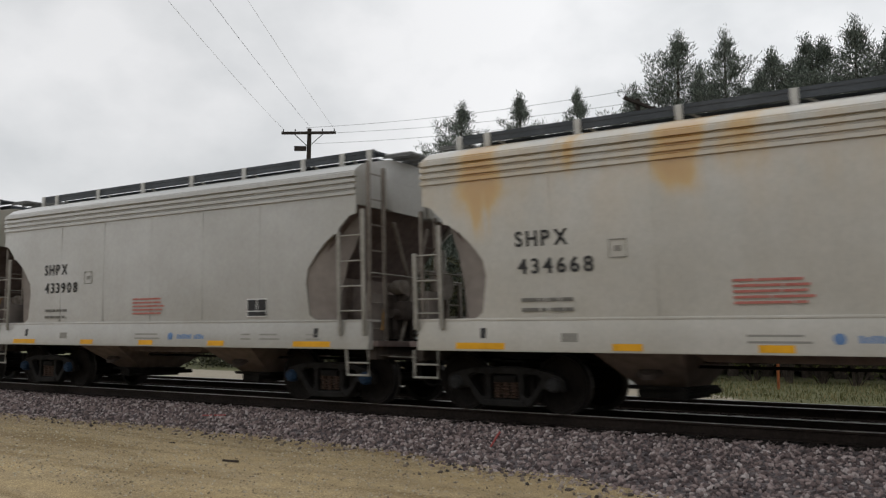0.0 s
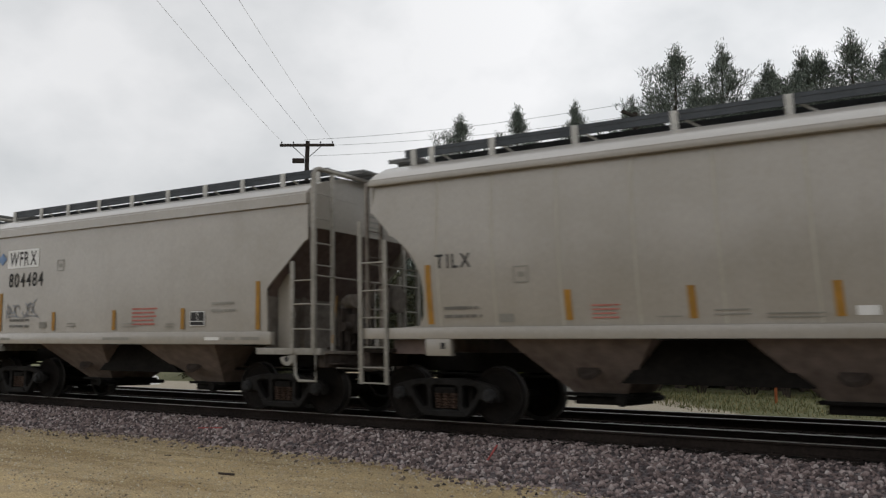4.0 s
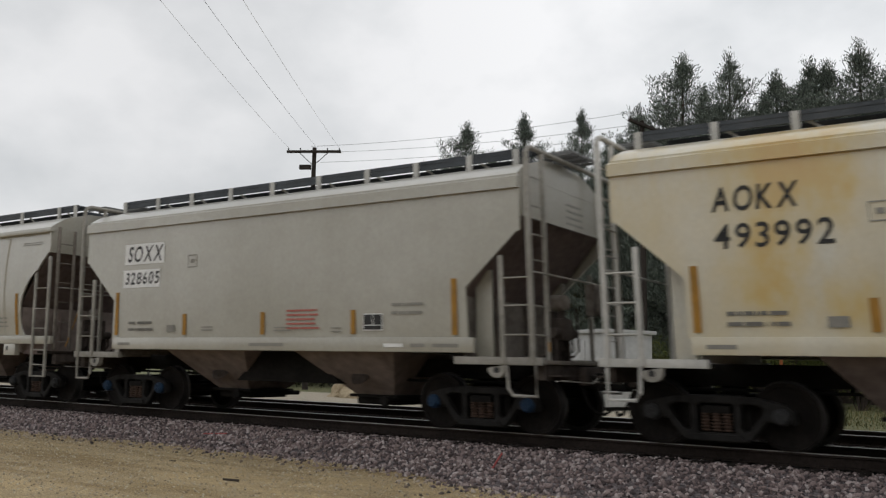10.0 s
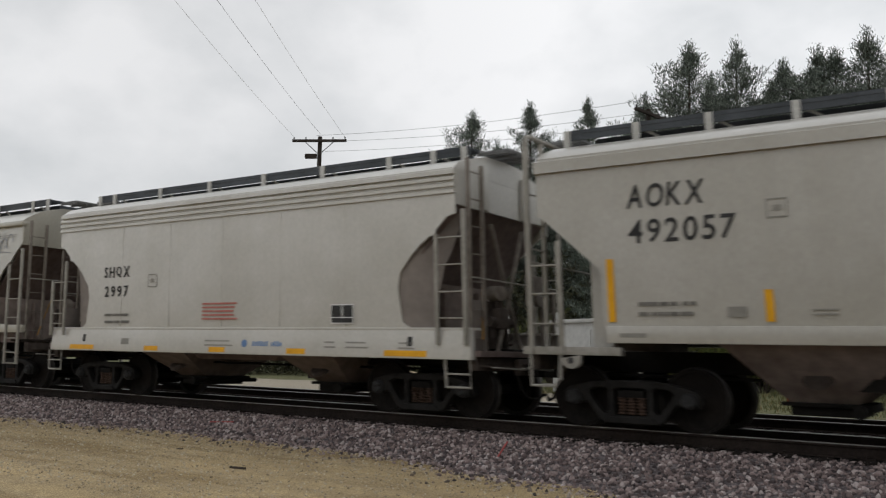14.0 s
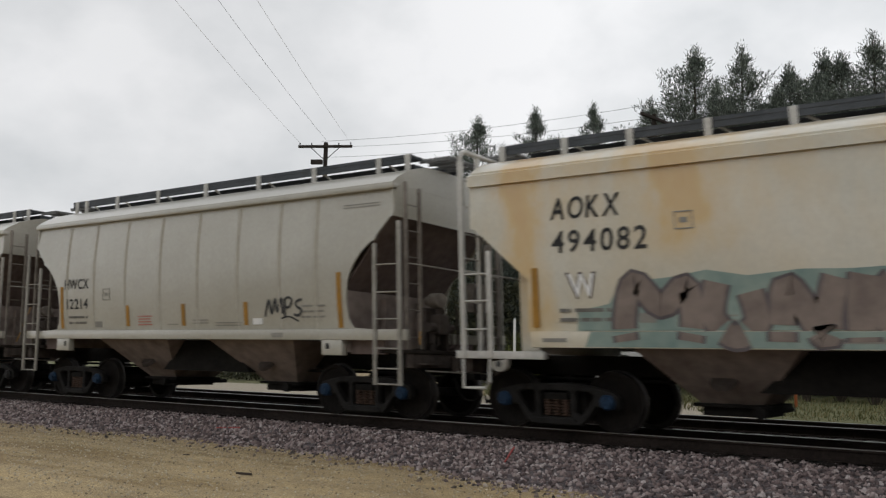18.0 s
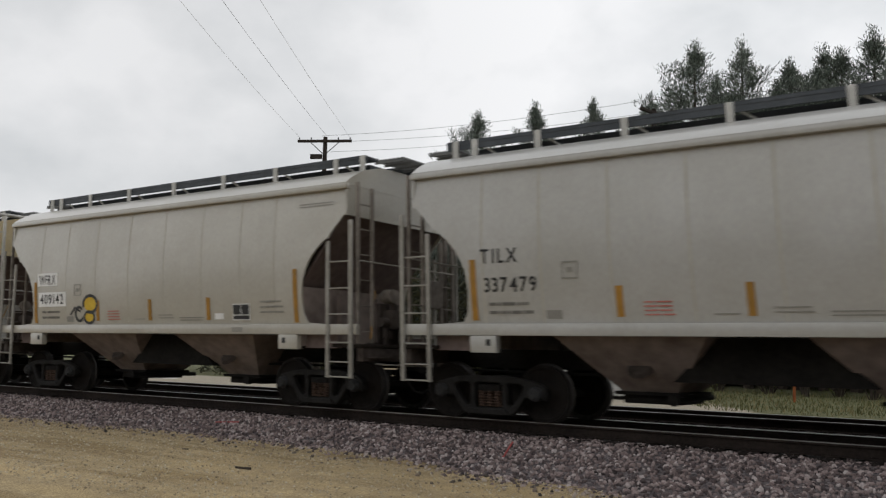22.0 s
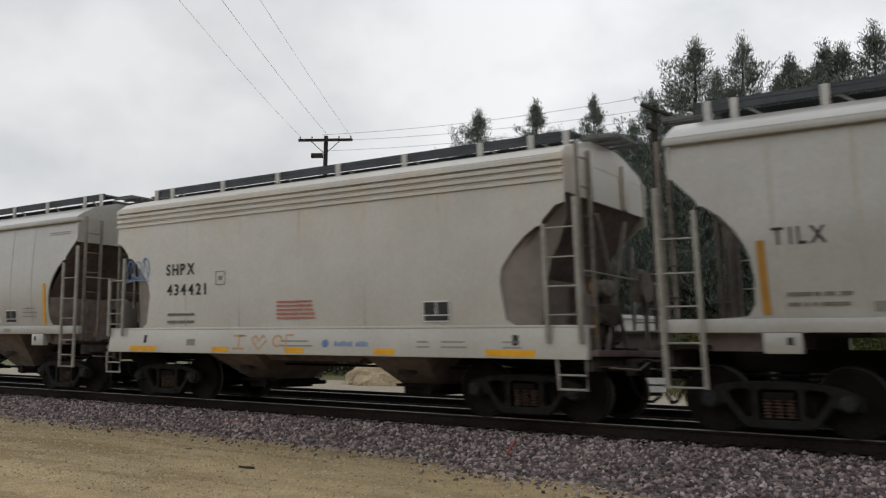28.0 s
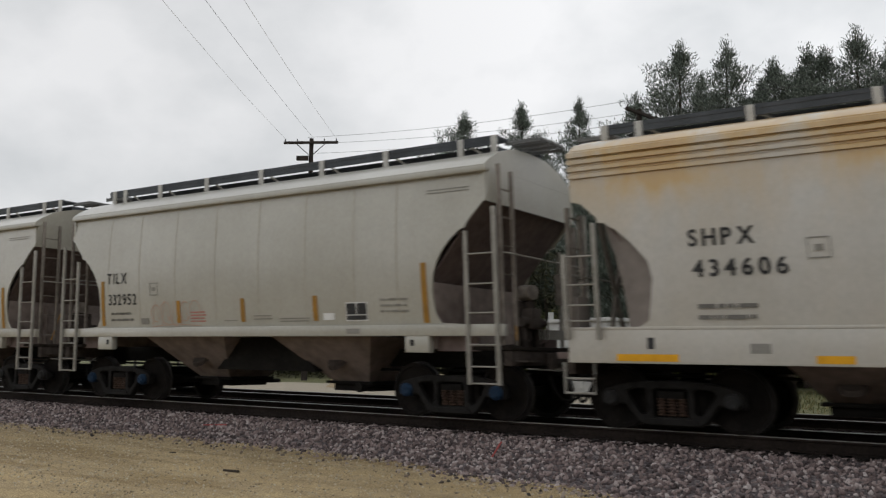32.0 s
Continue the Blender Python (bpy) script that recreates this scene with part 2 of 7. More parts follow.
M_BARK = speckled("pine_bark", (0.03, 0.024, 0.02), (0.085, 0.068, 0.055), 9.0, 0.95, 0, 0.5)

# ===== mesh helpers =====


def box(bm, x0, x1, y0, y1, z0, z1, bevel=0.0):
    g = bmesh.ops.create_cube(bm, size=1.0, matrix=Matrix.LocRotScale(((x0 + x1) / 2, (y0 + y1) / 2, (z0 + z1) / 2), None,
                                                                      (abs(x1 - x0), abs(y1 - y0), abs(z1 - z0))))
    if bevel:
        edges = list({e for v in g["verts"] for e in v.link_edges})
        bmesh.ops.bevel(bm, geom=edges, offset=bevel, segments=2, affect="EDGES", profile=0.6)
    return bm


def rod(bm, a, b, r=0.017, sides=6, r2=None):
    a, b = Vector(a), Vector(b)
    d = b - a
    m = Matrix.Translation((a + b) / 2) @ d.to_track_quat("Z", "Y").to_matrix().to_4x4()
    bmesh.ops.create_cone(bm, cap_ends=True, segments=sides, radius1=r, radius2=r if r2 is None else r2, depth=d.length, matrix=m)
    return bm


def bent(bm, points, r=0.017, sides=6):
    return tube(bm, points, r, sides)


def tube(bm, points, r, sides=5):
    """One unbroken tube through points."""
    pts = [Vector(p) for p in points]
    rings = []
    for i, p in enumerate(pts):
        d = (pts[min(i + 1, len(pts) - 1)] - pts[max(i - 1, 0)]).normalized()
        u = d.cross(Vector((0.31, 0.17, 0.93)))
        u = u.normalized() if u.length > 1e-4 else Vector((1, 0, 0))
        w = d.cross(u)
        rings.append([bm.verts.new(p + r * (u * math.cos(6.28319 * k / sides) + w * math.sin(6.28319 * k / sides))) for k in range(sides)])
    for a, b in zip(rings, rings[1:]):
        for k in range(sides):
            bm.faces.new((a[k], a[(k + 1) % sides], b[(k + 1) % sides], b[k]))
    bm.faces.new(rings[0][::-1])
    bm.faces.new(rings[-1])
    return bm


def prism(bm, outline, axis, a, b):
    """Extrudes an outline. axis 'y': outline in (x, z), from y=a to y=b; 'x': outline in (y, z); 'z': outline in (x, y)."""
    def at(p, q):
        return {"y": (p[0], q, p[1]), "x": (q, p[0], p[1]), "z": (p[0], p[1], q)}[axis]
    u, v = [bm.verts.new(at(p, a)) for p in outline], [bm.verts.new(at(p, b)) for p in outline]
    k = len(outline)
    made = [bm.faces.new(u), bm.faces.new(v[::-1])]
    for i in range(k):
        made.append(bm.faces.new((u[i], v[i], v[(i + 1) % k], u[(i + 1) % k])))
    bmesh.ops.recalc_face_normals(bm, faces=made)
    return bm


def mesh_of(name, bm, material, smooth=True):
    me = bpy.data.meshes.new(name)
    bm.to_mesh(me)
    bm.free()
    if material:
        me.materials.append(material)
    if smooth and len(me.polygons):
        me.shade_smooth()
        me.set_sharp_from_angle(angle=radians(32))
    return me


def part(name, bm, material, parent, label=""):
    """Links a bmesh as one mesh object under a thing or a part."""
    ob = new(name, mesh_of(name, bm, material))
    ob.parent = parent
    return tagged(ob, label)


def thing(name, bm, material, label, category, group="", kind="", at=(0, 0, 0)):
    ob = new(name, mesh_of(name, bm, material) if bm is not None else None)
    ob.location = at
    return tagged(ob, label, category, group, kind)


def quick_mesh(name, verts, faces, material):
    """A mesh from arrays: verts (n, 3), faces (m, 3 or 4)."""
    me = bpy.data.meshes.new(name)
    verts, faces = np.asarray(verts, np.float32), np.asarray(faces, np.int32)
    k = faces.shape[1]
    me.vertices.add(len(verts))
    me.vertices.foreach_set("co", verts.ravel())
    me.loops.add(faces.size)
    me.loops.foreach_set("vertex_index", faces.ravel())
    me.polygons.add(len(faces))
    me.polygons.foreach_set("loop_start", np.arange(0, faces.size, k, dtype=np.int32))
    me.update(calc_edges=True)
    me.validate()
    me.materials.append(material)
    return me


GLYPHS = {}


def glyph(letter):
    """A letter of the built-in font as points and faces, one unit high."""
    if letter not in GLYPHS:
        curve = bpy.data.curves.new("letter", "FONT")
        curve.body, curve.size, curve.offset = letter, 1.0, 0.014
        tmp = bpy.data.objects.new("letter", curve)
        scene.collection.objects.link(tmp)
        bpy.context.view_layer.update()
        me = bpy.data.meshes.new_from_object(tmp)
        bpy.data.objects.remove(tmp)
        co = np.empty(len(me.vertices) * 3)
        me.vertices.foreach_get("co", co)
        co = co.reshape(-1, 3)[:, :2]
        low, high = co.min(0), co.max(0)
        co = (co - low) / (high[1] - low[1])
        GLYPHS[letter] = (co, [tuple(p.vertices) for p in me.polygons], co[:, 0].max())
    return GLYPHS[letter]


for letter in "ADFHIJKLMNOPQRSTWXYC0123456789":
    glyph(letter)

# ===== ground, ballast and tracks =====
TRACK_Y, SECOND_Y = 13.43, 17.75


def toe(x):
    """Where the near foot of the ballast meets the lane."""
    bulge = 1 / (1 + math.exp(-(x + 6.2) / 1.5))
    return 11.45 - 2.3 * bulge + 0.18 * noise.noise((x * 0.7, 3, 0)) + 0.1 * noise.noise((x * 2.3, 7, 0)) - 0.55 / (1 + math.exp((x + 17.5) / 1.5))


def ground_mat():
    m, n, l, p = node_mat("lane_and_verge")
    grain, mid, big = noise_node(n, l, 55.0, 5.0, 0.7), noise_node(n, l, 4.0, 5.0, 0.6), noise_node(n, l, 0.5, 3.0, 0.5, (0.35, 1, 1))
    lane = ramp_node(n, l, grain.outputs["Fac"], [(0.33, (0.14, 0.10, 0.054)), (0.5, (0.385, 0.30, 0.172)), (0.66, (0.63, 0.52, 0.345))])
    lm = ramp_node(n, l, mid.outputs["Fac"], [(0.3, (0.80, 0.79, 0.77)), (0.7, (1.08, 1.06, 1.03))])
    lane = mix_node(n, l, 1.0, lane.outputs["Color"], lm.outputs["Color"], "MULTIPLY")
    lb = ramp_node(n, l, big.outputs["Fac"], [(0.35, (0.82, 0.80, 0.74)), (0.65, (1.06, 1.05, 1.02))])
    lane = mix_node(n, l, 1.0, lane.outputs["Result"], lb.outputs["Color"], "MULTIPLY")
    rut = noise_node(n, l, 1.5, 4.0, 0.6, (0.16, 1, 1), (3, 1, 0))
    rr = ramp_node(n, l, rut.outputs["Fac"], [(0.38, (0.74, 0.70, 0.60)), (0.5, (1.0, 1.0, 1.0)), (0.62, (1.16, 1.14, 1.08))])
    lane = mix_node(n, l, 1.0, lane.outputs["Result"], rr.outputs["Color"], "MULTIPLY")
    pale = ramp_node(n, l, grain.outputs["Fac"], [(0.3, (0.26, 0.225, 0.17)), (0.7, (0.44, 0.39, 0.31))])
    turf = noise_node(n, l, 9.0, 6.0, 0.7)
    grass = ramp_node(n, l, turf.outputs["Fac"], [(0.32, (0.05, 0.058, 0.022)), (0.5, (0.105, 0.11, 0.042)), (0.66, (0.2, 0.175, 0.09))])
    pos, sep = n.new("ShaderNodeTexCoord"), n.new("ShaderNodeSeparateXYZ")
    l.new(pos.outputs["Object"], sep.inputs[0])

    def step(socket, a, b):
        r = n.new("ShaderNodeMapRange")
        r.inputs["From Min"].default_value, r.inputs["From Max"].default_value = a, b
        l.new(socket, r.inputs["Value"])
        return r.outputs["Result"]

    def maths(op, a, b):
        k = n.new("ShaderNodeMath")
        k.operation = op
        for i, v in enumerate((a, b)):
            if isinstance(v, (int, float)):
                k.inputs[i].default_value = v
            else:
                l.new(v, k.inputs[i])
        return k.outputs[0]
    # the drive behind the tracks narrows towards +x; the verge lies beyond it
    bend = maths("MULTIPLY", maths("MAXIMUM", maths("ADD", sep.outputs["X"], 11.0), 0.0), -1.6)
    edge = maths("ADD", maths("ADD", bend, 31.0), maths("MULTIPLY", maths("SUBTRACT", mid.outputs["Fac"], 0.5), 2.0))
    beyond = step(maths("SUBTRACT", sep.outputs["Y"], edge), -0.25, 0.25)
    behind = step(sep.outputs["Y"], 17.0, 17.5)
    c = mix_node(n, l, behind, lane.outputs["Result"], pale.outputs["Color"])
    c = mix_node(n, l, maths("MULTIPLY", beyond, behind), c.outputs["Result"], grass.outputs["Color"])
    l.new(c.outputs["Result"], p.inputs["Base Color"])
    p.inputs["Roughness"].default_value = 0.95
    bump_node(n, l, grain.outputs["Fac"], p, 0.8, 0.03)
    return m


def ballast_mat():
    m, n, l, p = node_mat("ballast_bed")
    pos = n.new("ShaderNodeTexCoord")
    cells = n.new("ShaderNodeTexVoronoi")
    cells.inputs["Scale"].default_value = 22.0
    l.new(pos.outputs["Object"], cells.inputs["Vector"])
    sep = n.new("ShaderNodeSeparateColor")
    l.new(cells.outputs["Color"], sep.inputs[0])
    tone = ramp_node(n, l, sep.outputs[0], [(0.0, (0.05, 0.042, 0.045)), (0.5, (0.105, 0.085, 0.088)), (1.0, (0.19, 0.165, 0.165))])
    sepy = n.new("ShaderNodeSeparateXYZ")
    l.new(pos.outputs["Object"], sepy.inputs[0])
    # Oiled stone past the near ties, its tone deepened for shade under the cars
    oily_shaded = n.new("ShaderNodeMapRange")
    oily_shaded.inputs["From Min"].default_value, oily_shaded.inputs["From Max"].default_value = 12.1, 12.5
    l.new(sepy.outputs["Y"], oily_shaded.inputs["Value"])
    c = mix_node(n, l, oily_shaded.outputs["Result"], tone.outputs["Color"], (0.028, 0.024, 0.022))
    l.new(c.outputs["Result"], p.inputs["Base Color"])
    p.inputs["Roughness"].default_value = 0.9
    bump_node(n, l, cells.outputs["Distance"], p, 1.0, 0.05)
    return m


def stone_mat(name, tones):
    m, n, l, p = node_mat(name)
    geo = n.new("ShaderNodeNewGeometry")
    tone = ramp_node(n, l, geo.outputs["Random Per Island"], tones)
    fine = noise_node(n, l, 60.0, 3.0)
    fr = ramp_node(n, l, fine.outputs["Fac"], [(0.3, (0.75, 0.75, 0.75)), (0.7, (1.15, 1.15, 1.15))])
    c = mix_node(n, l, 1.0, tone.outputs["Color"], fr.outputs["Color"], "MULTIPLY")
    l.new(c.outputs["Result"], p.inputs["Base Color"])
    p.inputs["Roughness"].default_value = 0.85
    return m


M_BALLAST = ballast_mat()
M_STONE = stone_mat("ballast_stone", [(0.0, (0.036, 0.027, 0.028)), (0.3, (0.112, 0.082, 0.079)), (0.55, (0.2, 0.15, 0.142)), (0.8, (0.285, 0.225, 0.212)), (1.0, (0.43, 0.38, 0.365))])
M_PEBBLE = stone_mat("lane_pebble", [(0.0, (0.16, 0.122, 0.076)), (0.3, (0.30, 0.24, 0.155)), (1.0, (0.55, 0.49, 0.37))])


def spread(a, b, near_a, near_b, step, grow=1.25):
    """Coordinates from a to b, close together between near_a and near_b."""
    xs = list(np.arange(near_a, near_b + step / 2, step))
    d, x = step, near_b
    while x < b:
        d *= grow
        x += d
        xs.append(x)
    d, x = step, near_a
    while x > a:
        d *= grow
        x -= d
        xs.insert(0, x)
    return xs


def sheet(name, xs, ys, height, material):
    verts = [(x, y, height(x, y)) for y in ys for x in xs]
    k = len(xs)
    faces = [(j * k + i, j * k + i + 1, (j + 1) * k + i + 1, (j + 1) * k + i) for j in range(len(ys) - 1) for i in range(k - 1)]
    me = quick_mesh(name, verts, faces, material)
    me.shade_smooth()
    return new(name, me)


def ground_z(x, y):
    z = -0.55 if y < 16 else -0.55 + min(1, (y - 16) / 5) * 0.25
    soft = 0.025 * noise.noise((x * 0.35, y * 0.5, 0)) + 0.012 * noise.noise((x * 1.7, y * 1.9, 5))
    if y > 60:
        soft += 0.5 * noise.noise((x * 0.01, y * 0.01, 0))
    return z + soft


tagged(sheet("ground", spread(-2500, 2500, -30, 12, 0.35), spread(-1200, 3000, 0, 36, 0.35), ground_z, ground_mat()),
       "tan gravel lane with a grassy verge beyond the tracks", "ground", kind="structure")


def bed_z(x, v):
    """The ballast bed: v runs from 0 at the near foot to 1 at the far one."""
    y = bed_y(x, v)
    near, far = toe(x), 21.3
    if y < 12.05:
        k = (y - near) / (12.05 - near)
        z = -0.6 + 0.39 * max(0, k) ** 0.8
    elif y > 19.6:
        z = -0.21 - 0.35 * (y - 19.6) / (far - 19.6)
    else:
        z = -0.21
    return z + 0.012 * noise.noise((x * 3, y * 3, 1))


def bed_y(x, v):
    near = toe(x)
    return near + (12.05 - near) * v / 0.3 if v < 0.3 else 12.05 + (21.3 - 12.05) * (v - 0.3) / 0.7


def ballast_bed():
    xs, vs = spread(-700, 500, -32, 4, 0.25), [i / 40 for i in range(41)]
    verts = [(x, bed_y(x, v), bed_z(x, v)) for v in vs for x in xs]
    k = len(xs)
    faces = [(j * k + i, j * k + i + 1, (j + 1) * k + i + 1, (j + 1) * k + i) for j in range(len(vs) - 1) for i in range(k - 1)]
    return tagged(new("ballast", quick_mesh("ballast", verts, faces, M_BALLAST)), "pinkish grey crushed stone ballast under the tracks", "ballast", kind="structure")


ballast_bed()


def scatter_stones(name, count, place, sizes, material, label, category, seed):
    rng = np.random.default_rng(seed)
    g = (1 + 5 ** 0.5) / 2
    base = np.array([(-1, g, 0), (1, g, 0), (-1, -g, 0), (1, -g, 0), (0, -1, g), (0, 1, g), (0, -1, -g), (0, 1, -g), (g, 0, -1), (g, 0, 1), (-g, 0, -1), (-g, 0, 1)]) / 1.9
    tri = np.array([(0, 11, 5), (0, 5, 1), (0, 1, 7), (0, 7, 10), (0, 10, 11), (1, 5, 9), (5, 11, 4), (11, 10, 2), (10, 7, 6), (7, 1, 8),
                    (3, 9, 4), (3, 4, 2), (3, 2, 6), (3, 6, 8), (3, 8, 9), (4, 9, 5), (2, 4, 11), (6, 2, 10), (8, 6, 7), (9, 8, 1)])
    spots = [place(rng) for _ in range(count)]
    verts = np.empty((count * 12, 3), np.float32)
    for i, (x, y, z) in enumerate(spots):
        s = rng.uniform(*sizes)
        q, _ = np.linalg.qr(rng.normal(size=(3, 3)))
        pts = base * (1 + rng.uniform(-0.28, 0.28, (12, 1))) * (s * np.array((1.0, rng.uniform(0.55, 1), rng.uniform(0.35, 0.75))))
        verts[i * 12:i * 12 + 12] = pts @ q + (x, y, z + s * 0.15)
    faces = (tri[None] + 12 * np.arange(count)[:, None, None]).reshape(-1, 3)
    return tagged(new(name, quick_mesh(name, verts, faces, material)), label, category, kind="stuff")


def on_shoulder(rng):
    x = rng.uniform(-30, 2.5)
    near = toe(x)
    y = near + (12.5 - near) * rng.uniform(-0.03, 1) ** 0.9 if rng.uniform() > 0.04 else near - abs(rng.normal(0, 0.25))
    y = float(np.real(y))
    if y < 12.05:
        z = -0.6 + 0.39 * max(0, (y - near) / (12.05 - near)) ** 0.8
    else:
        z = -0.215
    return x, y, max(z, -0.56)


scatter_stones("ballast_stones", 25000, on_shoulder, (0.021, 0.05), M_STONE, "loose pinkish grey crushed ballast stones", "stones", 3)
scatter_stones("lane_pebbles", 15000, lambda r: (lambda x, y: (x, y, ground_z(x, y)))(r.uniform(-26, 0), r.uniform(6.0, 11.4)), (0.005, 0.021), M_PEBBLE,
               "small tan pebbles on the gravel lane", "stones", 4)


def below_toe(rng):
    x = rng.uniform(-24, 0.5)
    y = toe(x) - abs(rng.normal(0, 0.55)) - 0.05
    return x, y, ground_z(x, y)


M_CHIP = stone_mat("strewn_chip", [(0.0, (0.03, 0.024, 0.02)), (0.35, (0.10, 0.08, 0.065)), (0.7, (0.24, 0.19, 0.15)), (1.0, (0.42, 0.36, 0.3))])
scatter_stones("strewn_chips", 700, below_toe, (0.014, 0.045), M_CHIP, "stray dark and tan stone chips strewn on the lane edge", "stones", 6)


def rail_outline():
    """Half of a rail's profile, mirrored: head, web and foot; z from the top down."""
    half = [(0.030, -0.006), (0.036, -0.012), (0.036, -0.038), (0.012, -0.048), (0.008, -0.1), (0.011, -0.148), (0.07, -0.168), (0.07, -0.18)]
    return half + [(-a, b) for a, b in reversed(half)]


def track(y, near):
    root = tagged(new("railway_track"), "straight track of rusty rails with polished heads on dark ties", "track", "parallel tracks", "structure")
    for s in (-0.75, 0.75):
        rail = part("rail", prism(bmesh.new(), [(y + s + a, b) for a, b in rail_outline()], "x", -700, 500), M_RAIL, root)
        part("railhead", prism(bmesh.new(), [(y + s + 0.033 * k / 4, 0.002 - 0.0042 * (k / 4) ** 2) for k in range(-4, 5)] + [(y + s + 0.033, -0.012), (y + s - 0.033, -0.012)], "x", -700, 500), M_RAIL_TOP, rail, "polished bright running surface")
    bm = box(bmesh.new(), -0.115, 0.115, -1.3, 1.3, -0.18, 0.0, 0.012)
    me = mesh_of("tie", bm, M_TIE)
    for i in range(150):
        x = -62 + 0.5 * i + random.uniform(-0.03, 0.03)
        tie = new("tie", me)
        tie.parent, tie.location = root, (x, y + random.uniform(-0.05, 0.05), -0.181)
    plates = bmesh.new()
    for i in range(76):
        x = -34 + 0.5 * i
        for s in (-0.75, 0.75):
            box(plates, x - 0.09, x + 0.09, y + s - 0.17, y + s + 0.17, -0.182, -0.164)
            for k in (-0.1, 0.1):
                box(plates, x - 0.012 + k * 0.3, x + 0.012 + k * 0.3, y + s + k - 0.012, y + s + k + 0.012, -0.17, -0.14)
    part("tie_plates", plates, M_RAIL, root)
    far = bmesh.new()
    for i in range(330):
        x = -62.5 - 0.5 * i if i < 240 else 13.5 + 0.5 * (i - 240)
        box(far, x - 0.115, x + 0.115, y - 1.3, y + 1.3, -0.36, -0.181)
    tagged(part("far_ties", far, M_TIE, root), kind="stuff")
    return root


track(TRACK_Y, True)
track(SECOND_Y, False)

# ===== poles and wires =====


def utility_pole(x, y, height, turn, arm, label):
    root = tagged(new("utility_pole"), label, "utility pole", "wooden poles")
    root.matrix_world = pose(x, y, -0.35, 0, 0, turn)
    part("pole", rod(bmesh.new(), (0, 0, -0.3), (0, 0, height), 0.16, 10, 0.11), M_WOOD, root)
    top = height - 0.25
    part("crossarm", box(bmesh.new(), -arm / 2, arm / 2, -0.2, -0.09, top - 0.07, top + 0.07, 0.012), M_WOOD, root)
    for s in (-1, 1):
        part("brace", rod(bmesh.new(), (0, -0.13, top - 0.75), (s * arm * 0.27, -0.15, top - 0.05), 0.022, 5), M_WIRE, root)
    for k in (-0.47, -0.25, 0.25, 0.47):
        bm = rod(bmesh.new(), (k * arm, -0.145, top + 0.06), (k * arm, -0.145, top + 0.17), 0.022, 6)
        rod(bm, (k * arm, -0.145, top + 0.12), (k * arm, -0.145, top + 0.2), 0.04, 8, 0.025)
        part("insulator", bm, M_WIRE, root)
    box_bm = box(bmesh.new(), -0.75, -0.12, -0.18, -0.02, top - 0.95, top - 0.7, 0.02)
    part("switch_box", box_bm, M_WOOD, root)
    return root


M_CABLE = speckled("bare_aluminium_wire", (0.72, 0.73, 0.74), (0.82, 0.83, 0.84), 5.0, 0.6, 0, 0)
M_CABLE_DARK = speckled("weathered_wire", (0.09, 0.09, 0.09), (0.13, 0.13, 0.13), 5.0, 0.6, 0, 0)


def wire(a, b, sag, material, thick=0.008, label="thin grey overhead wire"):
    a, b = Vector(a), Vector(b)
    bm = bmesh.new()
    pts = [a.lerp(b, i / 14) - Vector((0, 0, sag * 4 * (i / 14) * (1 - i / 14))) for i in range(15)]
    tube(bm, pts, thick, 6)
    return thing("overhead_wire", bm, material, label, "wire", "overhead wires")


utility_pole(-31.3, 33.75, 12.7, 29, 2.9, "dark wooden utility pole with a braced crossarm")
utility_pole(-14.4, 36.95, 12.55, 80, 2.6, "dark wooden utility pole standing before the pines")
for k, (ex, ey) in enumerate(((-8.6, -4.0), (-6.6, -5.0), (-4.4, -6.2))):
    c = (-0.47, 0.0, 0.47)[k] * 2.9
    wire((-31.3 + c * 0.87, 33.75 + c * 0.48, 12.3 + (0.2 if k == 1 else 0)), (ex, ey, 12.6), 0.55, M_CABLE_DARK if k == 1 else M_CABLE, 0.006)
for k, dz in ((-1, 0.0), (1, -0.05), (0.2, -0.7)):
    wire((-31.0, 33.75 + 0.6 * k, 12.25 + dz), (-14.4, 36.95 + 0.9 * k, 12.4 + dz), 0.25, M_CABLE_DARK)
    wire((-14.4, 36.95 + 0.9 * k, 12.4 + dz), (22.0, 37.0 + 0.9 * k, 12.6 + dz * 1.3), 0.9, M_CABLE_DARK)

# ===== things behind the tracks =====
M_CAB = speckled("cabinet_aluminium", (0.36, 0.36, 0.35), (0.47, 0.47, 0.455), 5.0, 0.5, 0.0, 0.05)


def signal_cabinet():
    """A pale metal equipment house beside the tracks."""
    root = tagged(new("signal_cabinet"), "pale grey metal trackside equipment house with a flat roof", "cabinet")
    root.matrix_world = pose(-12.95, 28.9, -0.3, 0, 0, -24)
    part("body", box(bmesh.new(), -1.6, 1.6, -1.0, 1.0, 0.12, 2.55, 0.02), M_CAB, root)
    part("roof", box(bmesh.new(), -1.72, 1.72, -1.12, 1.12, 2.551, 2.68, 0.03), M_CAB, root)
    part("base", box(bmesh.new(), -1.5, 1.5, -0.9, 0.9, -0.2, 0.119), M_STEEL, root)
    part("door", box(bmesh.new(), -0.45, 0.45, -1.03, -0.995, 0.3, 2.3, 0.01), M_CAB, root)
    part("door_handle", rod(bmesh.new(), (0.33, -1.05, 1.2), (0.33, -1.05, 1.45), 0.02), M_STEEL, root)
    part("vent", rod(bmesh.new(), (-1.45, -0.9, 2.66), (-1.45, -0.9, 2.95), 0.1, 10), M_CAB, root)
    return root


signal_cabinet()
M_DIRT = speckled("dirt_pile", (0.26, 0.2, 0.12), (0.42, 0.35, 0.24), 12.0, 0.95, 0, 0.8, 1.5, 0.03)


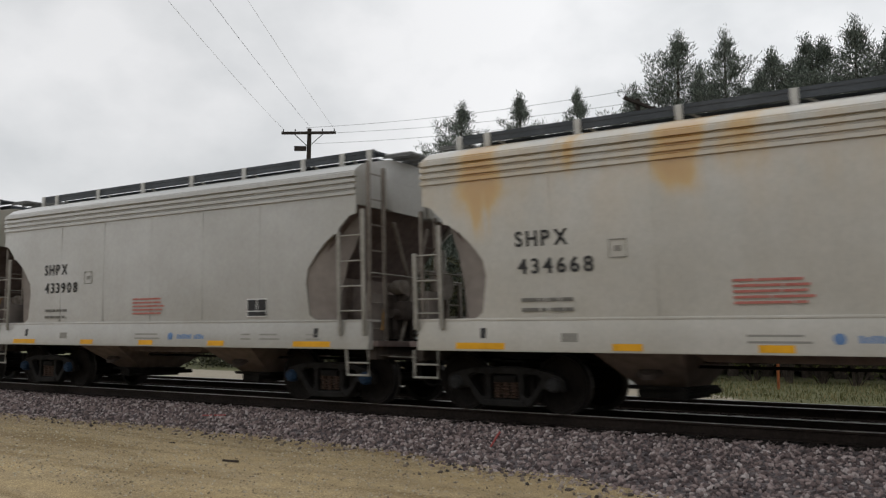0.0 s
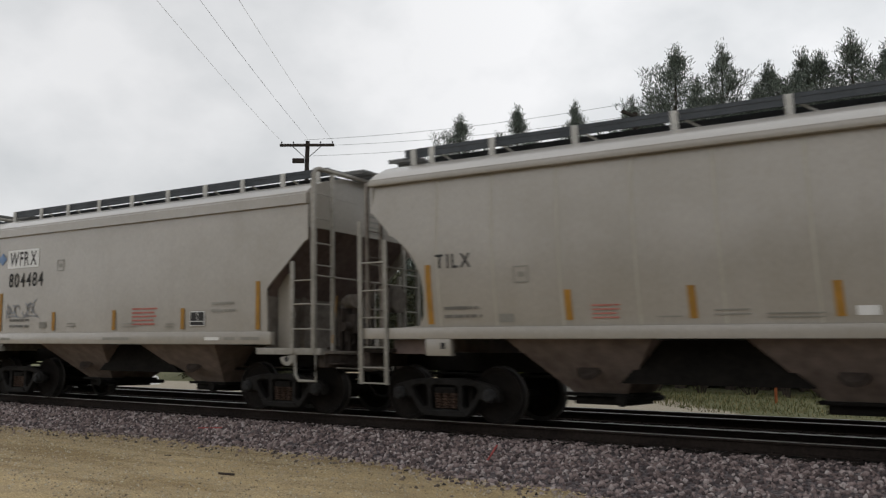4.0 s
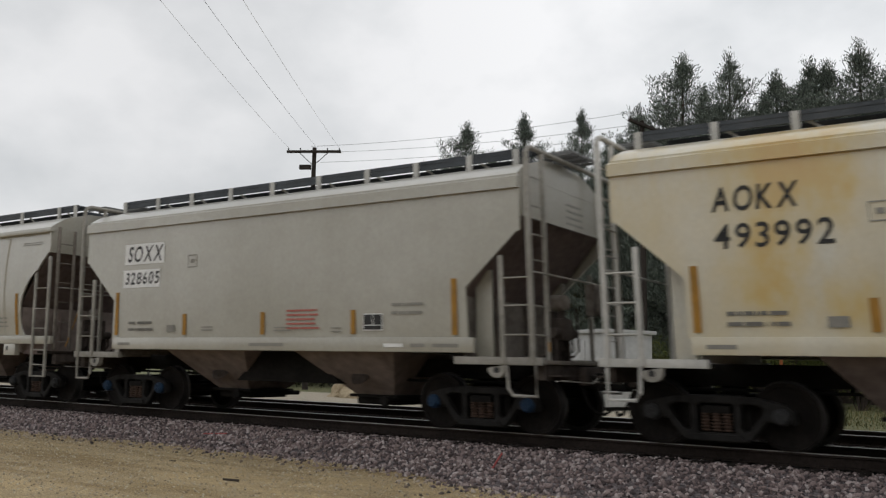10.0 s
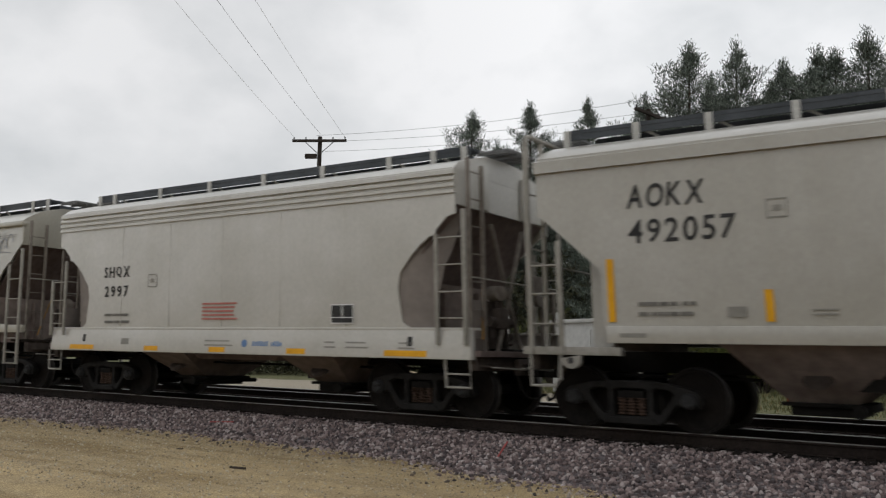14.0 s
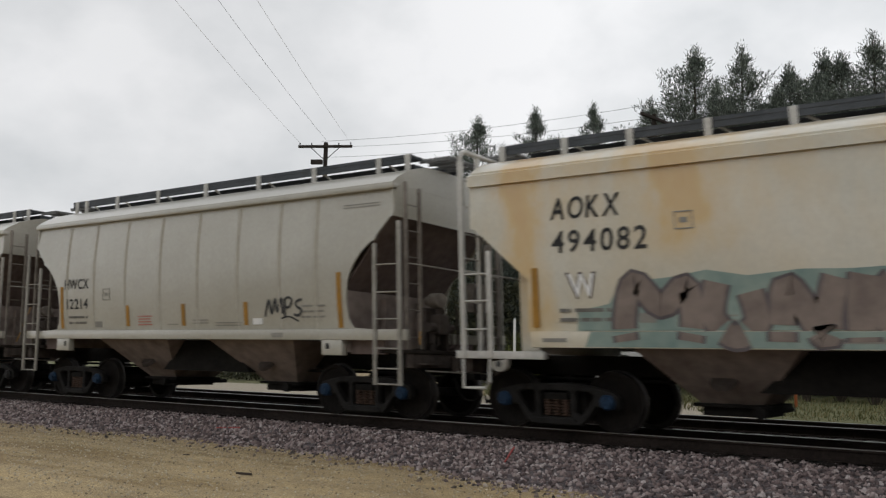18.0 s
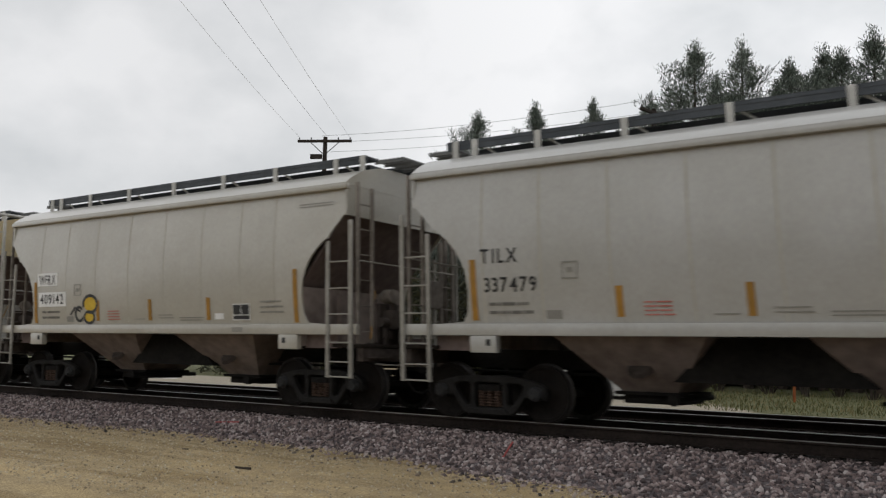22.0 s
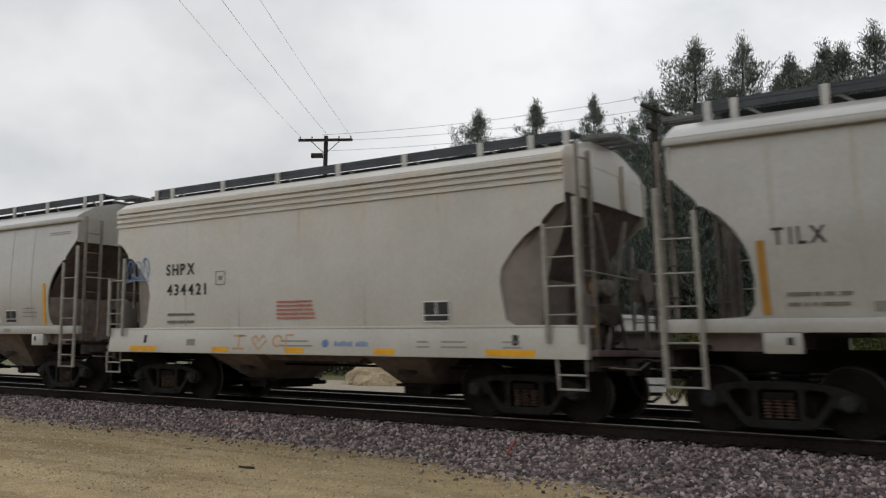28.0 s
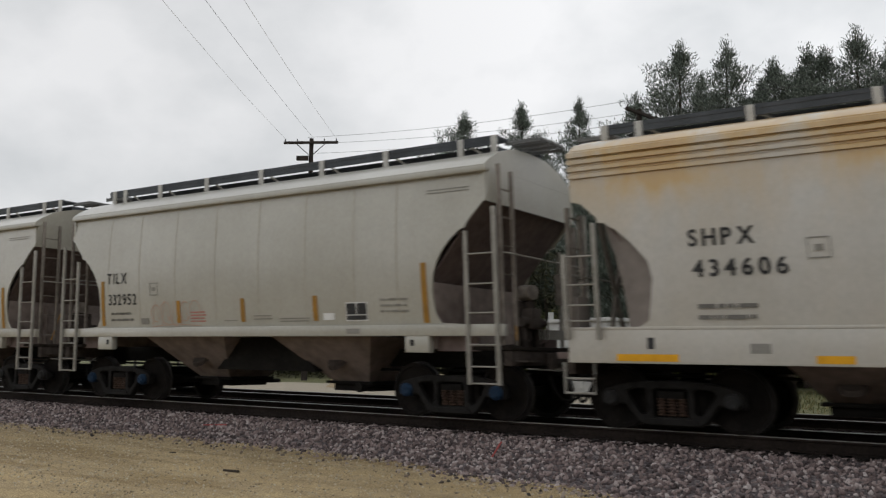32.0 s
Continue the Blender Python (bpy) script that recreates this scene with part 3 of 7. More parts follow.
def dirt_pile(x, y, r, h, seed, label, material=None):
    bm = bmesh.new()
    bmesh.ops.create_icosphere(bm, subdivisions=4, radius=1.0)
    for v in bm.verts:
        d = 1 + 0.28 * noise.noise(v.co * 1.6 + Vector((seed, 0, 0))) + 0.1 * noise.noise(v.co * 5 + Vector((0, seed, 0)))
        v.co = Vector((v.co.x * r * d, v.co.y * r * 0.8 * d, v.co.z * h * d))
    return thing("dirt_mound", bm, material or M_DIRT, label, "mound", "heaps beside the drive", at=(x, y, -0.35))


dirt_pile(-23.0, 29.0, 2.2, 0.95, 1, "low heap of tan sandy gravel beside the drive")
dirt_pile(-20.6, 29.8, 1.6, 0.65, 5, "small heap of tan gravel beside the drive")
dirt_pile(-34.3, 26.6, 0.8, 0.62, 2, "white heap of crushed stone on the pale drive", M_WHITE)
dirt_pile(-39.4, 27.4, 0.7, 0.4, 9, "white heap of crushed stone on the pale drive", M_WHITE)


def marker_post(x, y, h, r, material, label):
    bm = rod(bmesh.new(), (0, 0, -0.1), (0, 0, h), r, 8)
    rod(bm, (0, 0, h), (0, 0, h + 0.06), r * 1.15, 8, r * 0.6)
    return thing("marker_post", bm, material, label, "post", "marker posts", at=(x, y, -0.3))


M_ORANGE = speckled("faded_orange", (0.2, 0.06, 0.02), (0.3, 0.1, 0.035), 6.0, 0.7)
marker_post(-17.3, 29.3, 1.5, 0.12, M_WOOD, "dark wooden marker post on the verge")
marker_post(-16.5, 27.4, 1.5, 0.06, M_WHITE, "slim white marker post on the verge")
marker_post(-7.4, 31.5, 4.6, 0.05, M_ORANGE, "tall faded orange marker pole before the woods")
marker_post(-16.9, 29.0, 2.9, 0.05, M_WHITE, "tall slim white pole beside the drive")

bm = bmesh.new()
rod(bm, (-0.06, -0.06, -0.04), (0.12, 0.14, 0.36), 0.014, 6)
rod(bm, (0.1, 0.12, 0.33), (-0.02, 0.06, 0.1), 0.011, 5)
M_STAKE = speckled("stake_red", (0.26, 0.055, 0.055), (0.36, 0.09, 0.08), 20.0, 0.6)
thing("survey_stake", bm, M_STAKE, "thin red survey stake leaning in the ballast", "stake", at=(-6.6, 11.0, -0.53))
bm = rod(bmesh.new(), (-0.13, 0, 0.015), (0.13, 0.03, 0.02), 0.018, 6)
thing("twig", bm, M_BARK, "dark twig lying on the tan gravel lane", "twig", "twigs", at=(-9.13, 8.46, -0.55))
bm = rod(bmesh.new(), (-0.06, 0, 0.012), (0.05, 0.03, 0.018), 0.014, 6)
thing("twig", bm, M_BARK, "short dark bit of wood on the gravel lane", "twig", "twigs", at=(-11.48, 9.4, -0.55))
bm = rod(bmesh.new(), (-0.28, 0, 0.03), (0.3, 0.06, 0.06), 0.012, 6)
thing("survey_stake", bm, M_STAKE, "red survey stake lying across the ballast", "stake", at=(-13.2, 11.75, -0.37))

# ===== pines, woods and bushes =====


def leaf_mat(name, tones, rough=0.7):
    m, n, l, p = node_mat(name)
    geo = n.new("ShaderNodeNewGeometry")
    r = ramp_node(n, l, geo.outputs["Random Per Island"], tones)
    l.new(r.outputs["Color"], p.inputs["Base Color"])
    p.inputs["Roughness"].default_value = rough
    p.inputs["Specular IOR Level"].default_value = 0.2
    return m


M_NEEDLE = leaf_mat("pine_needles", [(0.0, (0.055, 0.068, 0.056)), (0.6, (0.12, 0.143, 0.118)), (1.0, (0.24, 0.268, 0.225))])
M_LEAF = leaf_mat("spring_leaves", [(0.0, (0.045, 0.06, 0.015)), (0.6, (0.10, 0.12, 0.03)), (1.0, (0.19, 0.19, 0.06))])
M_FARWOOD = leaf_mat("far_woods", [(0.0, (0.02, 0.03, 0.016)), (1.0, (0.05, 0.065, 0.035))])


def tufts(rng, points, size, count, up, loose=0.4, slim=0.12):
    """Small blades fanning out at points given with their outward way."""
    p = np.repeat(np.array([q[0] for q in points]), count, 0)
    n = len(p)
    d = np.repeat(np.array([q[1] for q in points]), count, 0) + rng.normal(0, 0.6, (n, 3)) + (0, 0, up)
    d /= np.linalg.norm(d, axis=1, keepdims=True) + 1e-9
    side = np.cross(d, rng.normal(0, 1, (n, 3)))
    side /= np.linalg.norm(side, axis=1, keepdims=True) + 1e-9
    ln, w = size * rng.uniform(0.6, 1.3, (n, 1)), size * rng.uniform(slim, 2 * slim, (n, 1))
    o = p + rng.normal(0, size * loose, (n, 3))
    verts = np.stack([o - side * w * 0.5, o + side * w * 0.5, o + d * ln + side * w * 0.35, o + d * ln - side * w * 0.35], 1).reshape(-1, 3)
    return verts, np.arange(n * 4).reshape(-1, 4)


def pine(seed, height, spread_r, low, label):
    """A white pine: a tapered trunk, limbs in uneven whorls that lift at their tips, and sprays of needles along side twigs."""
    rng = np.random.default_rng(seed)
    root = tagged(new("pine_tree"), label, "tree", "pines behind the tracks")
    trunk = bmesh.new()
    lean = rng.normal(0, 0.008, 2)
    axis = [Vector((lean[0] * z, lean[1] * z, z)) for z in np.linspace(-0.3, height, 9)]
    for i, (a, b) in enumerate(zip(axis, axis[1:])):
        rod(trunk, a, b, 0.24 * (1 - i / 8.3) + 0.012, 7, 0.24 * (1 - (i + 1) / 8.3) + 0.012)
    points, z = [], low * height
    while z < height - 0.35:
        down = height - z
        reach = spread_r * (1 - math.exp(-0.6 * down / spread_r)) * min(1.0, down / 2.8) ** 0.6 * rng.uniform(0.75, 1.2) + 0.1
        for _ in range(int(rng.integers(5, 8))):
            a, ln = rng.uniform(0, 6.283), reach * rng.uniform(0.6, 1.15)
            rise = rng.uniform(0.2, 0.7)
            start = np.array((lean[0] * z, lean[1] * z, z))
            way = np.array((math.cos(a), math.sin(a), rise))
            across = np.array((-math.sin(a), math.cos(a), 0))
            tip = start + way * ln
            rod(trunk, start, tip, 0.012 + 0.012 * ln / spread_r, 4, 0.006)
            n_t = max(3, int(ln / 0.25))
            for i in range(n_t):
                k = 0.25 + 0.8 * (i + rng.uniform(0, 1)) / n_t
                swell = np.array((0, 0, 0.2 * ln * k * k + rng.uniform(0, 0.22)))
                off = across * rng.normal(0, 0.3) * ln * 0.5 * min(1, 1.5 - k)
                points.append((start + (tip - start) * k + swell + off, way * 0.5 + np.array((0, 0, 0.6)) + across * np.sign(off @ across) * 0.4))
        z += rng.uniform(0.32, 0.66)
    for k in range(15):
        points.append((np.array((lean[0] * height, lean[1] * height, height + 0.3 - 0.12 * k)), np.array((0, 0, 1.4))))
    part("trunk", trunk, M_BARK, root)
    verts, faces = tufts(rng, points, 0.16, 30, 0.4, 0.8, 0.12)
    crown = new("crown", quick_mesh("crown", verts, faces, M_NEEDLE))
    crown.parent = root
    return root


def polar(yaw, dist):
    return -math.sin(radians(yaw)) * dist, math.cos(radians(yaw)) * dist


PINE_LABEL = "tall dark green white pine with uneven upswept limbs"
KINDS = [pine(11, 18.0, 5.2, 0.1, PINE_LABEL), pine(23, 18.0, 4.5, 0.15, PINE_LABEL), pine(37, 18.0, 5.8, 0.08, PINE_LABEL), pine(52, 18.0, 3.2, 0.2, PINE_LABEL)]


def plant(kind, yaw, dist, elevation, turn, wide=1.0):
    """Sets a pine out so that its tip rises by that slope, seen from the lane."""
    x, y = polar(yaw, dist)
    s = (elevation * dist + EYE.z + 0.3) / 18.7
    m = Matrix.Translation((x, y, -0.32)) @ pose(0, 0, 0, 0, 0, turn) @ Matrix.Diagonal((s * wide * 1.34, s * wide * 1.34, s, 1))
    return copy_thing(KINDS[kind], m)


for row in ((0, 32.86, 58, 0.288, 20, 0.95), (3, 31.0, 62, 0.249, 80, 0.8), (3, 28.95, 60, 0.298, 140, 0.8), (3, 27.6, 66, 0.256, 60, 0.9), (3, 25.27, 62, 0.302, 200, 0.7),
            (1, 23.6, 55, 0.262, 30, 0.9), (2, 21.6, 50, 0.306, 95, 0.75), (0, 18.77, 48, 0.365, 10, 0.95), (1, 17.3, 50, 0.325, 170, 0.8), (1, 15.8, 47, 0.360, 255, 0.85),
            (1, 22.6, 54, 0.272, 215, 1.0), (3, 13.8, 48, 0.310, 300, 1.0), (0, 12.8, 47.5, 0.335, 75, 0.95), (1, 10.9, 47, 0.345, 160, 1.0), (2, 11.6, 47, 0.322, 45, 0.9), (0, 9.8, 46, 0.340, 120, 1.0), (2, 8.08, 45, 0.36, 200, 0.9), (0, 6.2, 46, 0.345, 20, 1.0),
            (2, 4.0, 45, 0.36, 310, 1.0), (1, 1.5, 46, 0.35, 70, 1.1), (0, -1.5, 46, 0.36, 150, 1.0), (2, -5.0, 45, 0.34, 210, 1.0)):
    plant(*row)
rng = np.random.default_rng(8)
for i in range(46):
    yaw = rng.uniform(-8, 21.5)
    plant(int(rng.integers(0, 4)), yaw, rng.uniform(50, 70), rng.uniform(0.2, 0.29), rng.uniform(0, 360), rng.uniform(0.9, 1.2))
for i in range(34):
    plant(int(rng.integers(0, 4)), rng.uniform(19, 47), rng.uniform(58, 76), rng.uniform(0.1, 0.17), rng.uniform(0, 360), rng.uniform(1.1, 1.5))
for k in KINDS:
    k.matrix_world = Matrix.Translation((rng.uniform(10, 30), rng.uniform(56, 75), -0.32))


def bush(seed, x, y, r, h, label):
    rng = np.random.default_rng(seed)
    root = tagged(new("bush"), label, "bush", "bushes before the woods")
    root.location = (x, y, -0.3)
    stems, points = bmesh.new(), []
    for _ in range(16):
        a, k = rng.uniform(0, 6.283), rng.uniform(0.2, 1)
        tip = np.array((math.cos(a) * r * k, math.sin(a) * r * k, h * (1 - 0.5 * k * k) * rng.uniform(0.7, 1.1)))
        rod(stems, (0.1 * math.cos(a), 0.1 * math.sin(a), -0.1), tip, 0.025, 4, 0.006)
        for _ in range(26):
            points.append((tip * rng.uniform(0.35, 1.0) + rng.normal(0, 0.28, 3), np.array((math.cos(a), math.sin(a), 0.4))))
    part("branchwork", stems, M_BARK, root)
    verts, faces = tufts(rng, points, 0.15, 8, 0.1)
    crown = new("leaves", quick_mesh("leaves", verts, faces, M_LEAF))
    crown.parent = root
    return root


for i, (yaw, dist, r, h) in enumerate(((12.6, 38, 1.8, 5.2), (10.8, 39, 1.7, 4.6), (9.0, 37, 1.9, 5.0), (14.6, 40, 1.6, 4.0), (7.0, 38, 1.8, 4.8), (17.5, 41, 1.5, 3.6), (30.0, 46, 1.6, 3.2), (27.5, 45, 1.5, 3.4), (23.0, 44, 1.6, 3.3), (20.3, 42, 1.4, 3.0))):
    x, y = polar(yaw, dist)
    bush(60 + i, x, y, r, h, "leafy yellow-green spring bush before the dark pines")


def undergrowth():
    """The dim brush at the foot of the woods."""
    rng = np.random.default_rng(91)
    pts = []
    for i in range(15000):
        yaw, dist = rng.uniform(-10, 50), rng.uniform(50, 66)
        x, y = polar(yaw, dist)
        h = 6.5 + 3 * noise.noise((yaw * 0.35, 0, 4))
        pts.append((np.array((x, y, -0.3 + rng.uniform(0, 1) * h)), rng.normal(0, 0.5, 3)))
    verts, faces = tufts(rng, pts, 0.42, 6, 0.2)
    return tagged(new("undergrowth", quick_mesh("undergrowth", verts, faces, M_BRUSH)), "dim brown-green brush at the foot of the woods", "brush", kind="stuff")


M_BRUSH = leaf_mat("woodland_brush", [(0.0, (0.025, 0.026, 0.016)), (0.6, (0.05, 0.052, 0.028)), (1.0, (0.09, 0.085, 0.045))])
undergrowth()


def far_woods():
    """The line of woods on the horizon, and an added unseen screen behind the lane."""
    rng = np.random.default_rng(77)
    verts, faces = [], []
    for i in range(12000):
        a = rng.uniform(-math.pi, math.pi)
        behind = abs(a) > 1.53
        d = rng.uniform(230, 300)
        x, y = -math.sin(a) * d, math.cos(a) * d
        h = 7 + 4 * noise.noise((a * 14, 0, 0)) + 2 * noise.noise((a * 60, 0, 0))
        # Unseen woods, added to dim the low sky and reflections on car sides
        if behind:
            x = rng.uniform(-160, 160)
            y = float(np.interp(x, (-80, -20, 0, 160), (-90, -55, -38, -32))) - rng.uniform(0, 14)
            h = 10.5 + 3 * noise.noise((x * 0.08, 3, 0)) + 2 * noise.noise((x * 0.4, 8, 0))
        z, s = rng.uniform(0, 1) ** 0.7 * h, rng.uniform(0.9, 2.0)
        k = len(verts)
        q = rng.normal(0, s, (3, 3))
        verts += [(x + q[j, 0], y + q[j, 1], z + q[j, 2] * 0.7) for j in range(3)]
        faces.append((k, k + 1, k + 2))
    return tagged(new("far_woods", quick_mesh("far_woods", verts, faces, M_FARWOOD)), "distant line of dark woods on the horizon, with an added unseen screen behind the lane", "woods", kind="stuff")


far_woods()


M_VERGE = leaf_mat("verge_grass", [(0.0, (0.06, 0.068, 0.025)), (0.5, (0.11, 0.112, 0.045)), (1.0, (0.24, 0.2, 0.1))])


def grass_blades():
    rng = np.random.default_rng(15)
    n = 9000
    verts, faces = np.empty((n * 3, 3), np.float32), np.arange(n * 3).reshape(-1, 3)
    for i in range(n):
        y = rng.uniform(24, 40)
        x = -y * rng.uniform(0.08, 0.75)
        edge = 29.0 - 1.6 * max(x + 11, 0)
        if y < edge:
            y = edge + rng.uniform(0, 6)
        h, a = rng.uniform(0.05, 0.18), rng.uniform(0, 6.283)
        w = 0.02
        base = np.array((x, y, -0.31))
        s = np.array((math.cos(a) * w, math.sin(a) * w, 0))
        verts[3 * i:3 * i + 3] = [base - s, base + s, base + (rng.normal(0, 0.05), rng.normal(0, 0.05), h)]
    return tagged(new("verge_grass", quick_mesh("verge_grass", verts, faces, M_VERGE)), "rough green and straw-coloured grass on the verge", "grass", kind="stuff")


grass_blades()

# ===== hopper cars: x runs along the car towards the head of the train, -y is the side that faces the lane, z = 0 on the rails =====
HALF = 5.58
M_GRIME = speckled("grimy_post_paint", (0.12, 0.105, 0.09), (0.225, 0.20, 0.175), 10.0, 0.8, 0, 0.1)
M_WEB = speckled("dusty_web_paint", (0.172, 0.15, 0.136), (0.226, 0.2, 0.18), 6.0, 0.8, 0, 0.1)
# Brown darkened to carry the shade of the gaps between cars
M_SHADE_BROWN = speckled("shaded_brown_steel", (0.035, 0.028, 0.024), (0.075, 0.061, 0.053), 8.0, 0.85, 0, 0.2)
# Darker still: shade put into the colour of the end platforms
M_DIM = speckled("underside_shade", (0.013, 0.0105, 0.009), (0.032, 0.026, 0.022), 6.0, 0.9, 0, 0.3, 2.0, 0.01, 0.1)
SIDE = 1.6
BARREL = 0.09  # how far the curved sides fall back towards sill and eaves


def side_sheet(cut_left, cut_right, bulge, y_sign):
    """A side wall as a thick sheet whose ends follow the given cut-outs, lists of (x, z) from the sill up to the eaves."""
    zs = sorted({round(z, 3) for _, z in cut_left} | {round(z, 3) for _, z in cut_right} | {round(z, 3) for z in np.linspace(cut_right[0][1], cut_right[-1][1], 14)})

    def edge(cut, z):
        xs = [p[0] for p in cut]
        return float(np.interp(z, [p[1] for p in cut], xs))
    z0, z1 = zs[0], zs[-1]
    bm = bmesh.new()
    layers = []
    for inner in (0.0, 0.035):
        rows = []
        for z in zs:
            k = (z - z0) / (z1 - z0)
            y = y_sign * (SIDE - bulge * (1 - 4 * k * (1 - k)) - inner)
            a, b = edge(cut_left, z), edge(cut_right, z)
            rows.append([bm.verts.new((a + (b - a) * i / 10, y, z)) for i in range(11)])
        layers.append(rows)
    out, inn = layers
    for g in (out, inn):
        for r, q in zip(g, g[1:]):
            for i in range(10):
                bm.faces.new((r[i], r[i + 1], q[i + 1], q[i]))
    for r, q, ri, qi in zip(out, out[1:], inn, inn[1:]):
        bm.faces.new((r[0], q[0], qi[0], ri[0]))
        bm.faces.new((r[-1], q[-1], qi[-1], ri[-1]))
    for r, ri in ((out[0], inn[0]), (out[-1], inn[-1])):
        for i in range(10):
            bm.faces.new((r[i], r[i + 1], ri[i + 1], ri[i]))
    bmesh.ops.recalc_face_normals(bm, faces=bm.faces)
    return bm


def mirrored(cut):
    return [(-x, z) for x, z in cut]


def frustum(bm, lower, upper):
    """A four-sided funnel; lower and upper: x0, x1, y0, y1, z."""
    def ring(x0, x1, y0, y1, z):
        return [bm.verts.new(p) for p in ((x0, y0, z), (x1, y0, z), (x1, y1, z), (x0, y1, z))]
    a, b = ring(*lower), ring(*upper)
    faces = [bm.faces.new(a[::-1]), bm.faces.new(b)] + [bm.faces.new((a[i], a[(i + 1) % 4], b[(i + 1) % 4], b[i])) for i in range(4)]
    bmesh.ops.recalc_face_normals(bm, faces=faces)
    return bm


def ladder(parent, x_out, x_in, y, z_low, z_out, z_in, rungs, material):
    """A side ladder of two stiles and rungs; the one on the far side is a single mesh."""
    if y > 0:
        bm = box(bmesh.new(), x_out - 0.037, x_out + 0.037, y - 0.025, y + 0.025, z_low, z_out)
        box(bm, x_in - 0.032, x_in + 0.032, y - 0.025, y + 0.025, z_low, z_in)
        for z in rungs:
            rod(bm, (x_out, y, z), (x_in, y, z), 0.014, 5)
        return part("ladder", bm, material, parent)
    root = part("ladder", box(bmesh.new(), x_out - 0.037, x_out + 0.037, y - 0.025, y + 0.025, z_low, z_out, 0.008), material, parent)
    part("stile", box(bmesh.new(), x_in - 0.032, x_in + 0.032, y - 0.025, y + 0.025, z_low, z_in, 0.008), material, root)
    for z in rungs:
        part("rung", rod(bmesh.new(), (x_out, y, z), (x_in, y, z), 0.014, 6), material, root)
    return root


def end_ladder(parent, s, y0, y1, z0, z1, material):
    x = s * 5.72
    if y0 > 0:
        bm = box(bmesh.new(), x - 0.03, x + 0.03, y0 - 0.045, y0 + 0.045, z0, z1)
        return part("end_post", box(bm, x - 0.03, x + 0.03, y1 - 0.045, y1 + 0.045, z0, z1 - 0.5), material, parent)
    root = part("end_ladder", box(bmesh.new(), x - 0.03, x + 0.03, y0 - 0.028, y0 + 0.028, z0, z1, 0.008), material, parent)
    part("stile", box(bmesh.new(), x - 0.03, x + 0.03, y1 - 0.028, y1 + 0.028, z0, z1 - 0.06, 0.008), material, root)
    z = z0 + 0.2
    while z < z1 - 0.1:
        part("rung", rod(bmesh.new(), (x, y0, z), (x, y1, z), 0.013, 5), material, root)
        z += 0.46
    return root


def truck_side_frame(y):
    """A cast side frame: arched ends over the bearings, two rounded windows, and the spring nest between its columns."""
    half = [(0.0, 0.72), (0.36, 0.72), (0.58, 0.70), (0.80, 0.655), (0.97, 0.61), (1.06, 0.53), (1.07, 0.40), (1.03, 0.35), (0.99, 0.36), (0.99, 0.48), (0.95, 0.53), (0.83, 0.53), (0.79, 0.48), (0.79, 0.40), (0.75, 0.37), (0.69, 0.40), (0.50, 0.15), (0.41, 0.09), (0.0, 0.08)]
    outer = half + [(-a, b) for a, b in reversed(half[1:-1])]
    window = [(0.345, 0.57), (0.39, 0.61), (0.58, 0.60), (0.66, 0.56), (0.63, 0.48), (0.47, 0.27), (0.40, 0.23), (0.345, 0.28)]
    nest = [(-0.26, 0.21), (0.26, 0.21), (0.26, 0.57), (0.21, 0.61), (-0.21, 0.61), (-0.26, 0.57)]
    bm = bmesh.new()
    edges = []
    for loop in (outer, window, [(-a, b) for a, b in window], nest):
        vs = [bm.verts.new((a, y - 0.075, b)) for a, b in loop]
        edges += [bm.edges.new((p, q)) for p, q in zip(vs, vs[1:] + vs[:1])]
    made = bmesh.ops.triangle_fill(bm, use_beauty=True, use_dissolve=False, edges=edges)
    faces = [g for g in made["geom"] if isinstance(g, bmesh.types.BMFace)]
    lifted = bmesh.ops.extrude_face_region(bm, geom=faces)
    bmesh.ops.translate(bm, verts=[g for g in lifted["geom"] if isinstance(g, bmesh.types.BMVert)], vec=(0, 0.15, 0))
    bmesh.ops.recalc_face_normals(bm, faces=bm.faces)
    rim = [e for e in bm.edges if len(e.link_faces) == 2 and e.calc_face_angle(0) > 1.2]
    bmesh.ops.bevel(bm, geom=rim, offset=0.018, segments=1, affect="EDGES")
    prism(bm, [(-0.40, 0.11), (0.40, 0.11), (0.34, 0.19), (-0.34, 0.19)], "y", y - 0.12, y + 0.12)
    return bm


def spring(x, y):
    """A coil spring, its coils as rings along one turned body."""
    bm = bmesh.new()
    prof = []
    for i in range(6):
        z = 0.225 + 0.045 * i
        prof += [(z, 0.045), (z + 0.01, 0.066), (z + 0.024, 0.066), (z + 0.034, 0.045)]
    lathe(bm, prof, 10)
    bmesh.ops.rotate(bm, verts=bm.verts, matrix=Matrix.Rotation(math.pi / 2, 3, "X"))
    bmesh.ops.translate(bm, verts=bm.verts, vec=(x, y, 0))
    return bm


def lathe(bm, profile, sides=28):
    """Turns a profile of (y, radius) about the y axis."""
    rings = [[bm.verts.new((r * math.cos(6.28319 * i / sides), y, r * math.sin(6.28319 * i / sides))) for i in range(sides)] for y, r in profile]
    for a, b in zip(rings, rings[1:]):
        for i in range(sides):
            bm.faces.new((a[i], a[(i + 1) % sides], b[(i + 1) % sides], b[i]))
    bm.faces.new(rings[0])
    bm.faces.new(rings[-1])
    bmesh.ops.recalc_face_normals(bm, faces=bm.faces)
    return bm


